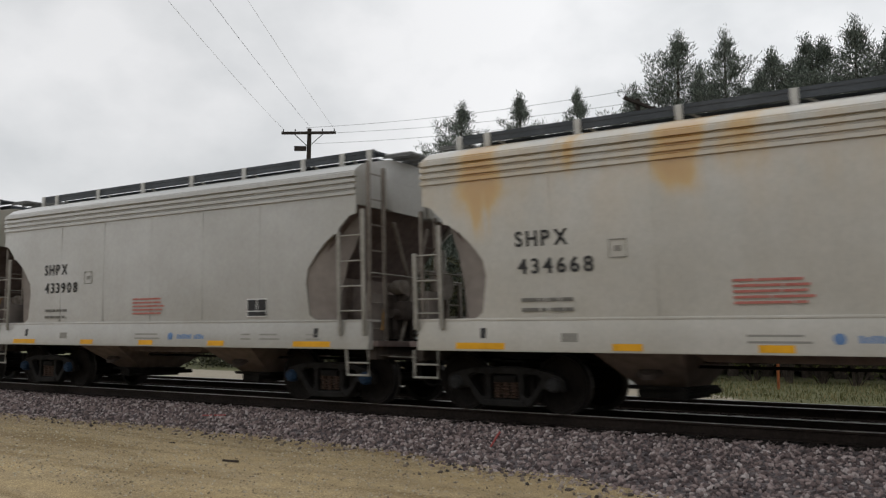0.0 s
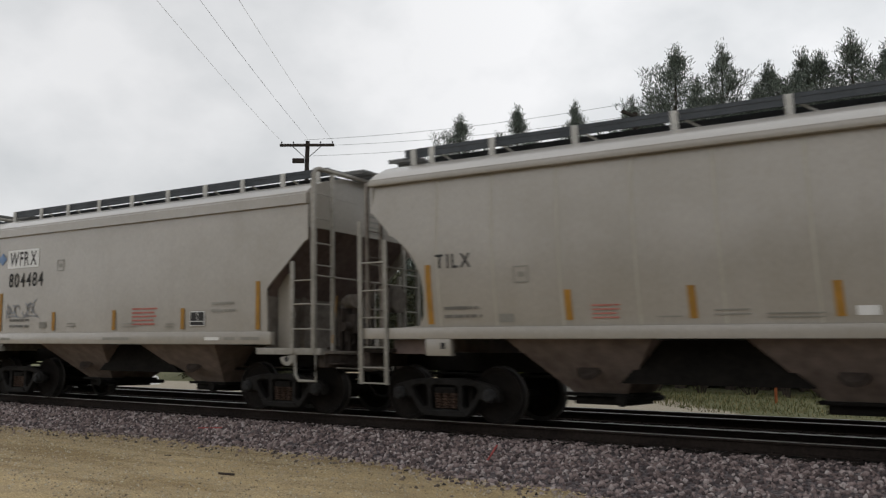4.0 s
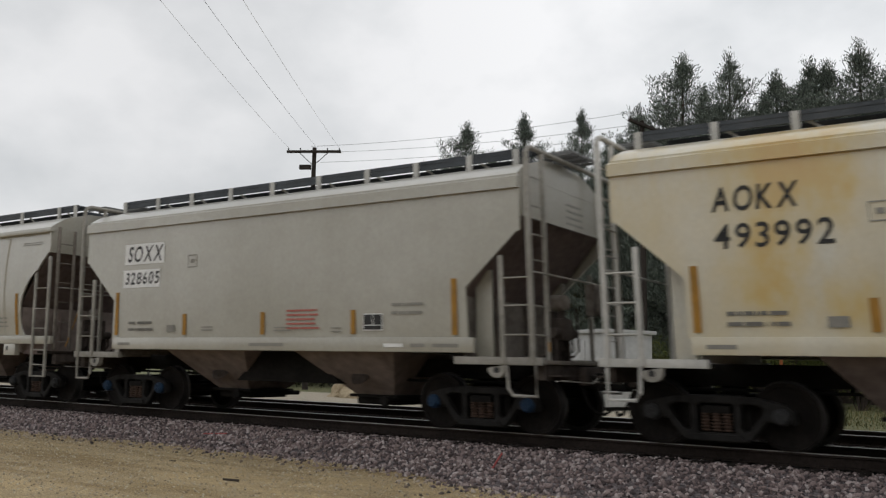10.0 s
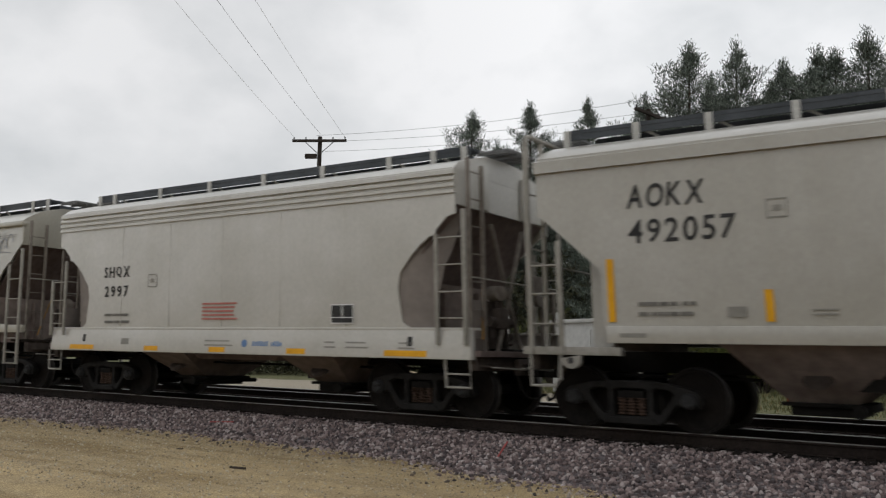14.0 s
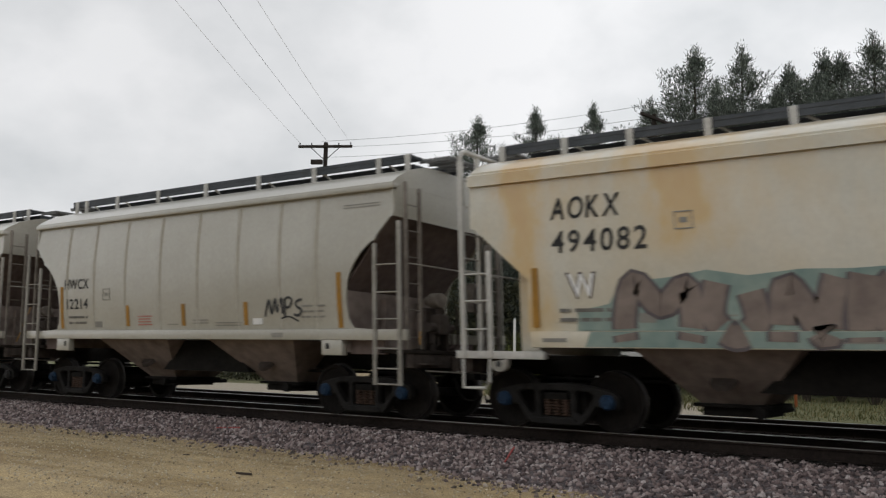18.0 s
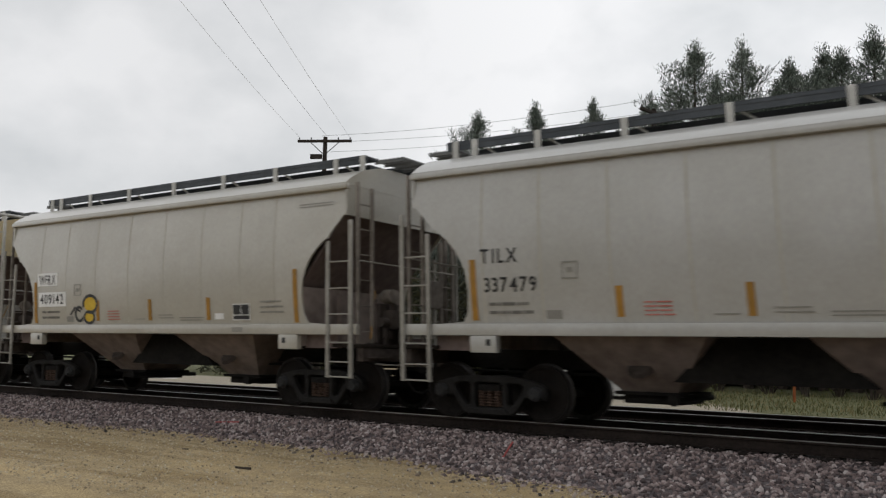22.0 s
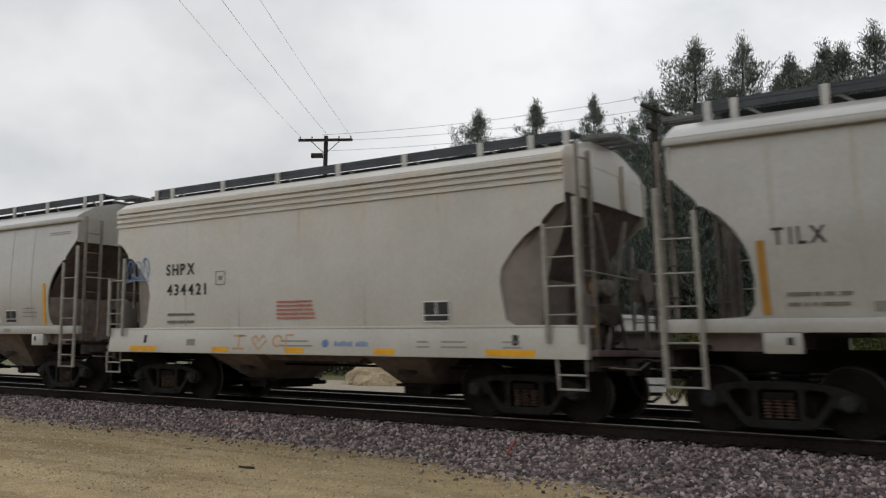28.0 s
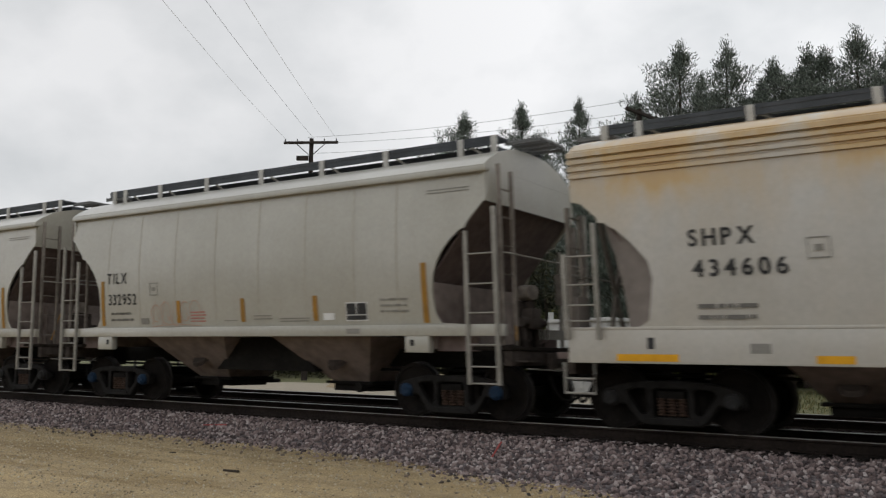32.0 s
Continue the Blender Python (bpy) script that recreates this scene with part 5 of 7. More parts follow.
    roof_things(car, (-5.4, -4.21, -3.07, -1.83, -0.61, 0.66, 1.88, 3.02, 4.17, 5.1), 4.5, 4.68, 5.95)
    running_gear(car)
    brake_gear(car, 1)
    return car


def striped_type(plain=False):
    """Two-bay car with a deep pale side sill and corrugated bands under the eaves."""
    car = new("hopper_car")
    if plain:
        cut, sill_low, sill_top, band = [(4.36, 1.33), (4.34, 2.08), (4.53, 2.59), (5.1, 3.29), (5.2, 3.62), (5.3, 3.9)], 0.94, 1.32, (3.68, 3.78, 3.88)
    else:
        cut, sill_low, sill_top, band = [(4.62, 1.47), (4.46, 1.57), (4.42, 1.82), (4.37, 2.15), (4.42, 2.4), (4.65, 2.68), (4.86, 2.87), (5.06, 3.0), (5.15, 3.01), (5.18, 3.1), (5.41, 3.31), (5.57, 3.35), (5.57, 4.02)], 0.97, 1.47, (3.69, 3.8, 3.91, 4.02)
    eave = 4.03 if not plain else 3.95
    rib = 0.012 if plain else 0.03
    for y in (-1, 1):
        side = part("side_wall", side_sheet(mirrored(cut), cut, 0.015, y), M_GREY, car)
        for x in (-3.2, -1.6, 0.0, 1.6, 3.2):
            y < 0 and part("seam", box(bmesh.new(), x - 0.01, x + 0.01, *sorted((y * (SIDE - 0.02), y * (SIDE + 0.0015))), 1.5, 3.66), M_GREY, side)
        for z in band[:-1]:
            bm = prism(bmesh.new(), [(y * (SIDE - 0.03), z), (y * (SIDE + rib), z + 0.004), (y * (SIDE + rib), z + 0.06), (y * (SIDE - 0.03), z + 0.1)], "x", -HALF, HALF)
            part("eave_rib", bm, M_GREY, car)
        part("eave", prism(bmesh.new(), [(y * (SIDE - 0.06), eave - 0.02), (y * (SIDE + 0.035), eave - 0.015), (y * (SIDE + 0.03), eave + 0.06), (y * (SIDE - 0.1), eave + 0.12)], "x", -HALF, HALF), M_GREY, car)
        sill = bmesh.new()
        prism(sill, [(y * (SIDE - 0.08), sill_low), (y * (SIDE + 0.045), sill_low), (y * (SIDE + 0.05), sill_low + 0.03), (y * (SIDE - 0.012), sill_top), (y * (SIDE - 0.08), sill_top)], "x", -5.7, 5.84)
        box(sill, -5.7, 5.84, *sorted((y * (SIDE - 0.3), y * (SIDE + 0.0))), sill_top - 0.03, sill_top + 0.012, 0.008)
        part("side_sill", sill, M_GREY, car, "deep pale side sill")
    part("roof", prism(bmesh.new(), roof_outline(eave + 0.08, 4.52), "x", -HALF + 0.03, HALF - 0.03), M_GREY, car)
    for s in (-1, 1):
        end = [(-1.56, 3.52), (-1.56, eave + 0.08)] + [(y, z - 0.01) for y, z in roof_outline(eave + 0.08, 4.52)[2:-2]] + [(1.56, eave + 0.08), (1.56, 3.52)]
        part("end_wall", prism(bmesh.new(), end, "x", s * 5.5, s * 5.545), M_GREY, car)
        part("end_rib", box(bmesh.new(), *sorted((s * 5.546, s * 5.62)), -0.75, -0.6, 3.52, 4.3, 0.02), M_GREY, car)
        part("end_rib", box(bmesh.new(), *sorted((s * 5.546, s * 5.62)), 0.6, 0.75, 3.52, 4.3, 0.02), M_GREY, car)
        slope_sheet(car, s, 3.53, 5.5, 3.5, 1.05, M_SLOPE)
        bm, rows = bmesh.new(), []
        for x in np.linspace(3.9, 5.42, 14):
            y = -1.562 + 0.3 * max(0.0, (x - 4.35) / 1.05) ** 2
            high = float(np.interp(x, (3.9, 4.15, 4.5, 4.9, 5.42), (2.3, 2.5, 2.72, 3.02, 3.42)))
            low = float(np.interp(x + (0.0 if s > 0 else 0.24), (5.02, 5.06, 5.18, 5.38, 5.42), (1.08, 1.9, 2.5, 2.95, 3.2)))
            rows.append([[bm.verts.new((s * x, y + d, z)) for z in (low, high)] for d in (0.0, 0.03)])
        for p, q in zip(rows, rows[1:]):
            for d in (0, 1):
                bm.faces.new((p[d][0], q[d][0], q[d][1], p[d][1]))
            for e in (0, 1):
                bm.faces.new((p[0][e], q[0][e], q[1][e], p[1][e]))
        for p in (rows[0], rows[-1]):
            bm.faces.new((p[0][0], p[0][1], p[1][1], p[1][0]))
        bmesh.ops.recalc_face_normals(bm, faces=bm.faces)
        part("curved_web", bm, M_WEB, car, "dusty grey plate curving in under the sloping end")
        end_bulkhead(car, s, 4.5, 1.1, 2.3, M_HOPPER)
        part("end_platform", box(bmesh.new(), *sorted((s * 5.0, s * 5.95)), -1.52, 1.52, 1.02, 1.12, 0.01), M_SLOPE, car)
        part("end_brace", rod(bmesh.new(), (s * 5.6, -0.4, 1.12), (s * 5.6, 0.55, 3.3), 0.04, 6), M_GRIME, car)
        part("end_brace", rod(bmesh.new(), (s * 5.6, 0.4, 1.12), (s * 5.6, -0.55, 3.3), 0.04, 6), M_GRIME, car)
        tall = s > 0 or plain
        for y in (-1, 1):
            yy = y * (SIDE + 0.06)
            if tall:
                ladder(car, s * 5.77, s * 5.22, yy, 1.2, 3.4, 3.02, (1.63, 2.06, 2.5, 2.95) if y < 0 else (1.63, 2.5), M_POST)
            else:
                ladder(car, s * 5.7, s * 5.2, yy, 1.3, 2.56, 3.0, (1.57, 1.8, 2.1, 2.52), M_POST)
            bm = bent(bmesh.new(), [(s * 5.32, y * SIDE, sill_low), (s * 5.34, y * SIDE, 0.53), (s * 5.8, y * SIDE, 0.53), (s * 5.8, y * SIDE, sill_low)], 0.026, 6)
            rod(bm, (s * 5.33, y * SIDE, 0.74), (s * 5.8, y * SIDE, 0.74), 0.016, 6)
            part("sill_step", bm, M_POST, car)
        end_ladder(car, s, -1.42, -1.0, 1.12, 4.3 if tall else 3.3, M_GRIME)
        far_end_ladder(car, s, 0.95, 1.42, 2.36, (1.45, 1.85, 2.26), M_GRIME)
        end_beam(car, s, 0.8, 1.015)
        part("end_panel", box(bmesh.new(), *sorted((s * 5.63, s * 5.665)), -1.42, -0.98, 1.13, 1.95, 0.006), M_WEB, car, "dusty grey guard panel")
        part("end_grab_iron", rod(bmesh.new(), (s * 5.78, -1.45, 2.3), (s * 5.78, 1.45, 2.3), 0.014, 5), M_POST, car)
        hopper_bay(car, 1.35, 2.75, 1.62, 2.4, 1.0, 0.48, s)
    part("underframe_trough", prism(bmesh.new(), [(-1.5, 1.1), (1.5, 1.1), (1.1, 0.86), (-1.1, 0.86)], "y", -1.2, 1.2), M_SLOPE, car)
    roof_things(car, (-5.3, -4.73, -3.04, -1.37, 0.29, 1.92, 3.58, 4.59, 5.25), 4.5, 4.67, 5.95)
    running_gear(car)
    brake_gear(car, 1)
    return car


# ----- lettering, marks and paint -----
OUT = SIDE + 0.006
M_STENCIL = speckled("stencil_grey", (0.12, 0.115, 0.105), (0.19, 0.182, 0.165), 30.0, 0.7, 0, 0)
M_PATCH = speckled("patch_bluish", (0.21, 0.23, 0.25), (0.27, 0.29, 0.315), 8.0, 0.6, 0, 0)


def plate(bm, x0, x1, z0, z1, y=-OUT, deep=0.004):
    return box(bm, x0, x1, y - deep, y, z0, z1)


def lettering(car, name, words, x, z, height, width, material, slant=0.0, y=-OUT, gap=0.2, bold=0.0):
    """Stencilled letters in the built-in font, fitted to a height and width."""
    verts, faces, at = [], [], 0.0
    for letter in words:
        co, polys, wide = glyph(letter)
        room = max(wide, 0.43)
        for layer in range(2 if bold else 1):
            k = len(verts)
            verts += [(at + (room - wide) / 2 + p[0] + slant * p[1] + layer * bold, p[1], layer * 0.001) for p in co]
            faces += [tuple(k + i for i in f) for f in polys]
        at += room + gap + bold
    s = width / (at - gap)
    me = bpy.data.meshes.new(name)
    me.from_pydata([(x + u * s, y - 0.004 - d, z + v * height) for u, v, d in verts], [], faces)
    me.materials.append(material)
    me.update()
    ob = new(name, me)
    ob.parent = car
    return ob


def bars(car, name, x, z, width, rows, gap, thick, material, seed, words=3):
    """Small writing that cannot be read, as rows of short bars."""
    r = random.Random(seed)
    bm = bmesh.new()
    for i in range(rows):
        zz, xx = z - i * gap, x
        cuts = sorted(r.uniform(0.15, 0.85) for _ in range(words - 1)) + [r.uniform(0.85, 1.0)]
        for c in cuts:
            end = x + width * c
            if end - xx > 0.03:
                plate(bm, xx, end - 0.025, zz - thick, zz)
            xx = end
    return tagged(part(name, bm, material, car), kind="stuff")


def consolidated_panel(car, x0, x1, z0, z1, dark=M_BLACK):
    """A framed dark test-data panel."""
    bm = plate(bmesh.new(), x0, x1, z0, z1, -OUT, 0.003)
    root = part("data_panel", bm, M_WHITE, car, "white-framed black data panel")
    bm, m, h = bmesh.new(), 0.016, (z1 - z0)
    w = x1 - x0
    plate(bm, x0 + m, x0 + 0.46 * w, z0 + 0.34 * h, z1 - m, -OUT - 0.003)
    plate(bm, x0 + 0.56 * w, x1 - m, z0 + 0.34 * h, z1 - m, -OUT - 0.003)
    plate(bm, x0 + m, x1 - m, z0 + m, z0 + 0.29 * h, -OUT - 0.003)
    plate(bm, x0 + 0.49 * w, x0 + 0.53 * w, z0 + 0.34 * h, z1 - m, -OUT - 0.0025)
    part("panel_field", bm, dark, root)
    return root


def outline_square(car, x0, x1, z0, z1, material=M_FADED):
    bm = bmesh.new()
    t = 0.018
    plate(bm, x0, x1, z1 - t, z1)
    plate(bm, x0, x1, z0, z0 + t)
    plate(bm, x0, x0 + t * 0.7, z0 + t, z1 - t)
    plate(bm, x1 - t * 0.7, x1, z0 + t, z1 - t)
    k = (x1 - x0) * 0.3
    plate(bm, x0 + k, x1 - k, z0 + (z1 - z0) * 0.35, z0 + (z1 - z0) * 0.65)
    return part("square_stencil", bm, material, car)


def reflectors(car, rows, material):
    for x0, x1, z0, z1 in rows:
        bm = plate(bmesh.new(), x0, x1, z0, z1, -OUT, 0.006)
        for i in range(1, 5):
            bmesh.ops.bisect_plane(bm, geom=bm.verts[:] + bm.edges[:] + bm.faces[:], plane_co=(0, 0, z0 + (z1 - z0) * i / 5), plane_no=(0, 0, 1))
        part("reflector", bm, material, car, "yellow reflector strip")


def ribbon(bm, pts, w, y=-OUT - 0.004):
    """A flat painted stroke through points (x, z)."""
    pts = [Vector((p[0], 0, p[1])) for p in pts]
    left, right = [], []
    for i, p in enumerate(pts):
        d = (pts[min(i + 1, len(pts) - 1)] - pts[max(i - 1, 0)])
        d = d.normalized() if d.length > 1e-6 else Vector((1, 0, 0))
        s = Vector((-d.z, 0, d.x)) * w * 0.5
        left.append(bm.verts.new((p.x + s.x, y, p.z + s.z)))
        right.append(bm.verts.new((p.x - s.x, y, p.z - s.z)))
    for i in range(len(pts) - 1):
        bm.faces.new((left[i], right[i], right[i + 1], left[i + 1]))
    return bm


def arc(cx, cz, rx, rz, a0, a1, n=18):
    return [(cx + rx * math.cos(radians(a0 + (a1 - a0) * i / n)), cz + rz * math.sin(radians(a0 + (a1 - a0) * i / n))) for i in range(n + 1)]


def tag_graffiti(car, x0, x1, z0, z1, material, seed, w=0.03, label="scrawled spray-paint tag"):
    r = random.Random(seed)
    bm = bmesh.new()
    n = max(3, int((x1 - x0) / (0.55 * (z1 - z0) + 0.01)))
    for i in range(n):
        cx, s = x0 + (x1 - x0) * (i + 0.5) / n, (x1 - x0) / n
        a = r.uniform(0, 360)
        ribbon(bm, arc(cx, (z0 + z1) / 2 + r.uniform(-0.1, 0.1) * (z1 - z0), s * 0.5, (z1 - z0) * r.uniform(0.3, 0.5), a, a + r.uniform(200, 340), 16), w)
        if r.random() < 0.6:
            ribbon(bm, [(cx - s * 0.4, z0), (cx - s * 0.1, z1), (cx + s * 0.3, z0 + 0.2 * (z1 - z0))], w)
    ribbon(bm, [(x0, z0 - 0.03), ((x0 + x1) / 2, z0 + 0.02), (x1, z0 - 0.02)], w * 0.8)
    return part("graffiti", bm, material, car, label)


def letters_rounded(car, k, mark, number, patched, yellow):
    if patched == 3:
        part("patch", plate(bmesh.new(), -4.26, -3.46, 2.44, 2.76, -OUT + 0.002), M_PATCH, car, "bluish grey painted-over patch")
        part("patch", plate(bmesh.new(), -4.2, -3.24, 1.99, 2.3, -OUT + 0.002), M_PATCH, car, "bluish grey painted-over patch")
    elif patched:
        part("patch", plate(bmesh.new(), -4.26, -3.42, 2.47, 2.78, -OUT + 0.002), M_WHITE, car, "white painted-over patch")
        part("patch", plate(bmesh.new(), -4.2, -3.08, 1.98, 2.32, -OUT + 0.002), M_WHITE, car, "white painted-over patch")
    wide = mark in ("HWCX", "MQRX")
    if mark:
        lettering(car, "reporting_mark", mark, -4.22 if wide else -4.18, 2.5, 0.23, (0.235 if wide else 0.17) * len(mark), M_BLACK, 0, -OUT, 0.1 if wide else 0.2)
    if number:
        lettering(car, "car_number", number, -4.16 if wide else -4.13, 2.04, 0.235, (0.17 if wide else 0.142 if patched == 3 else 0.158) * len(number), M_BLACK)
    outline_square(car, -2.74, -2.48, 2.22, 2.48)
    bars(car, "stencil_block", -4.06, 1.88, 0.82, 2, 0.13, 0.05, M_STENCIL, k, 7)
    bars(car, "stencil_block", 3.36, 2.0, 0.66, 3, 0.1, 0.035, M_FADED, k + 50, 5)
    bars(car, "stencil_block", -1.48, 1.86, 0.5, 4, 0.06, 0.022, M_RED, k + 90, 2)
    bars(car, "stencil_block", 0.3, 1.76, 0.55, 2, 0.06, 0.02, M_FADED, 3, 1)
    bars(car, "stencil_block", 0.98, 1.7, 0.86, 2, 0.05, 0.018, M_FADED, 4, 1)
    bars(car, "stencil_block", -0.5, 1.68, 0.42, 1, 0.05, 0.018, M_FADED, 4, 1)
    bars(car, "stencil_block", 4.38, 3.79, 0.9, 2, 0.05, 0.014, M_FADED, 6, 1)
    part("data_plate", plate(bmesh.new(), 2.06, 2.32, 1.65, 1.77), M_WHITE, car)
    part("data_plate", plate(bmesh.new(), -3.05, -2.79, 1.62, 1.75), M_FADED, car)
    if k != 23:
        consolidated_panel(car, 2.59, 3.07, 1.63, 1.95)
    part("sill_plate", plate(bmesh.new(), 2.66, 2.96, 1.4, 1.49, -SIDE - 0.027), M_FADED, car)
    reflectors(car, [(-4.39, -4.28, 1.6, 2.57), (-1.9, -1.79, 1.64, 2.09), (-0.04, 0.07, 1.64, 2.09), (1.82, 1.93, 1.64, 2.09), (4.25, 4.36, 1.58, 2.57)], yellow)


def letters_straight(car, k, mark, number, patched, yellow):
    if patched:
        part("patch", plate(bmesh.new(), -4.2, -2.9, 3.06, 3.5, -OUT + 0.002), M_WHITE, car, "white painted-over patch")
        if patched > 1:
            part("patch", plate(bmesh.new(), -4.24, -3.02, 2.56, 2.94, -OUT + 0.002), M_WHITE, car, "white painted-over patch")
    slant = {"HWCX": 0.22, "SOXX": 0.22, "AOKX": 0.16}.get(mark, 0.0)
    up = 0.08 if mark == "AOKX" else 0.0
    small = patched > 1
    lettering(car, "reporting_mark", mark, -4.1, 3.11 + up, 0.34, 0.28 * len(mark), M_BLACK, slant)
    lettering(car, "car_number", number, -4.16 if small else -4.1, (2.63 if small else 2.6) + up, 0.26 if small else 0.34, {True: 0.185, False: 0.235 + 0.25 * up}[small] * len(number), M_BLACK, slant * 0.5)
    outline_square(car, -2.15, -1.88, 2.92, 3.18)
    bars(car, "stencil_block", -4.0, 1.84, 0.9, 2, 0.14, 0.055, M_STENCIL, k, 7)
    bars(car, "stencil_block", 3.05, 2.08, 0.7, 2, 0.14, 0.05, M_FADED, k + 50, 3)
    if k not in (12, 22):
        bars(car, "stencil_block", 0.62, 2.01, 0.84, 5, 0.08, 0.035, M_RED, k + 90, 2)
    bars(car, "stencil_block", 0.3, 1.7, 0.5, 2, 0.06, 0.02, M_FADED, 3, 1)
    bars(car, "stencil_block", -1.7, 1.72, 0.4, 2, 0.06, 0.02, M_FADED, 4, 1)
    bars(car, "stencil_block", 1.7, 1.68, 0.3, 2, 0.06, 0.02, M_FADED, 4, 1)
    part("data_plate", plate(bmesh.new(), -2.75, -2.5, 1.62, 1.76), M_FADED, car)
    consolidated_panel(car, 2.44, 2.86, 1.62, 1.91)
    for x0, x1, mm in ((-0.32, 0.56, M_FADED), (3.45, 3.75, M_FADED), (2.9, 3.3, M_WHITE), (3.9, 4.4, M_FADED), (-4.3, -3.9, M_FADED)):
        part("sill_stencil", plate(bmesh.new(), x0, x1, 1.34, 1.4, -SIDE - 0.031), mm, car)
    strips = [(-4.46, -4.35, 1.56, 2.47), (4.27, 4.38, 1.54, 2.45), (-2.26, -2.15, 1.56, 1.98), (-0.05, 0.06, 1.56, 1.98), (2.16, 2.27, 1.56, 1.98)]
    reflectors(car, strips[:2] if k == 22 else strips, yellow)


def letters_striped(car, k, mark, number, patched, yellow, plain=False):
    y_sill = -SIDE - 0.031
    if plain:
        lettering(car, "reporting_mark", mark, -4.12, 2.31, 0.26, 0.2 * len(mark), M_STENCIL)
        lettering(car, "car_number", number, -4.06, 1.85, 0.26, 0.19 * len(number), M_STENCIL)
        consolidated_panel(car, 3.4, 3.98, 1.45, 1.77)
        bars(car, "stencil_block", -4.06, 1.68, 0.8, 2, 0.13, 0.05, M_FADED, k)
        marks = [(-5.5, -4.6, 0.945, 1.06), (-3.11, -2.7, 0.945, 1.04), (-0.75, -0.27, 0.945, 1.04), (2.74, 3.2, 0.945, 1.03), (4.6, 5.5, 0.945, 1.06)]
    else:
        lettering(car, "reporting_mark", mark, -3.82, 2.57, 0.24, 0.225 * len(mark), M_BLACK, 0, -OUT, 0.3, 0.06)
        lettering(car, "car_number", number, -3.79, 2.15, 0.235, 0.21 * len(number), M_BLACK, 0, -OUT, 0.3, 0.06)
        outline_square(car, -2.28, -2.0, 2.33, 2.61)
        bars(car, "stencil_block", -3.75, 1.78, 0.92, 2, 0.15, 0.055, M_STENCIL, k, 7)
        bars(car, "stencil_block", -0.55, 1.97, 1.06, 5, 0.075, 0.035, M_RED, k + 90, 2)
        consolidated_panel(car, 2.88, 3.4, 1.55, 1.89)
        bm = bmesh.new()
        for i in range(11):
            if i != 6:
                plate(bm, 0.92 + 0.072 * i, 0.968 + 0.072 * i, 1.13, 1.225 - 0.02 * (i % 3 == 1), y_sill)
        tagged(part("sill_stencil", bm, M_BLUE, car), "faded blue stencil", kind="stuff")
        part("emblem", prism(bmesh.new(), arc(0.7, 1.18, 0.075, 0.075, 0, 340, 14), "y", y_sill - 0.004, y_sill), M_BLUE, car)
        for x, w in ((2.74, 0.26), (3.24, 0.5), (-0.42, 0.8), (4.4, 0.34)):
            bm = bmesh.new()
            for i in range(2):
                plate(bm, x, x + w * (1 - 0.12 * i), 1.12 + 0.085 * i, 1.15 + 0.085 * i, y_sill)
            part("sill_stencil", bm, M_FADED, car)
        for x in (-4.5, 4.58):
            part("sill_slot", plate(bmesh.new(), x, x + 0.1, 1.17, 1.33, y_sill), M_BLACK, car)
        part("route_card", plate(bmesh.new(), -3.1, -2.84, 1.12, 1.25, y_sill), M_FADED, car)
        marks = [(-4.95, -4.06, 1.0, 1.1), (-2.3, -1.85, 1.0, 1.1), (-0.28, 0.17, 1.0, 1.1), (1.83, 2.29, 1.0, 1.1), (4.1, 4.98, 1.0, 1.1)]
    for x0, x1, z0, z1 in marks:
        part("reflector", plate(bmesh.new(), x0, x1, z0, z1, y_sill, 0.005), yellow, car, "yellow reflector strip")


G_BLACK = speckled("spray_black", (0.03, 0.03, 0.032), (0.07, 0.07, 0.07), 12.0, 0.6, 0, 0)
G_RED = speckled("spray_red", (0.32, 0.045, 0.04), (0.45, 0.09, 0.07), 12.0, 0.6, 0, 0)
G_PINK = speckled("spray_faded_red", (0.40, 0.265, 0.21), (0.46, 0.33, 0.27), 12.0, 0.6, 0, 0)
G_TEAL = speckled("spray_teal", (0.16, 0.23, 0.215), (0.27, 0.33, 0.29), 3.0, 0.6, 0, 0)
G_SEA = speckled("spray_sea_blue", (0.10, 0.19, 0.215), (0.17, 0.28, 0.31), 4.0, 0.6, 0, 0)
G_PLUM = speckled("spray_dull_plum", (0.165, 0.132, 0.118), (0.235, 0.19, 0.165), 4.0, 0.6, 0, 0)
G_DUSK = speckled("spray_dusk", (0.085, 0.074, 0.08), (0.13, 0.112, 0.115), 5.0, 0.6, 0, 0)
G_YELLOW = speckled("spray_yellow", (0.5, 0.33, 0.03), (0.62, 0.43, 0.05), 8.0, 0.6, 0, 0)
G_GREY = speckled("spray_grey", (0.2, 0.21, 0.23), (0.28, 0.28, 0.29), 8.0, 0.6, 0, 0)
OCHRE_SPRAY = speckled("spray_ochre", (0.42, 0.25, 0.12), (0.5, 0.32, 0.17), 8.0, 0.6, 0, 0)
G_BLUE = speckled("spray_blue", (0.12, 0.2, 0.36), (0.2, 0.29, 0.44), 8.0, 0.6, 0, 0)

BEIGE, PALE, COOL, TAUPE = (0.340, 0.328, 0.284), (0.418, 0.408, 0.378), (0.335, 0.330, 0.312), (0.288, 0.268, 0.240)
CREAM = (0.50, 0.485, 0.42)
OCHRE, BURNT = (0.50, 0.34, 0.14), (0.42, 0.19, 0.045)
STAINS = {29: (0.50, 0.29, 0.10), 12: (0.52, 0.39, 0.15), 22: (0.54, 0.39, 0.19)}
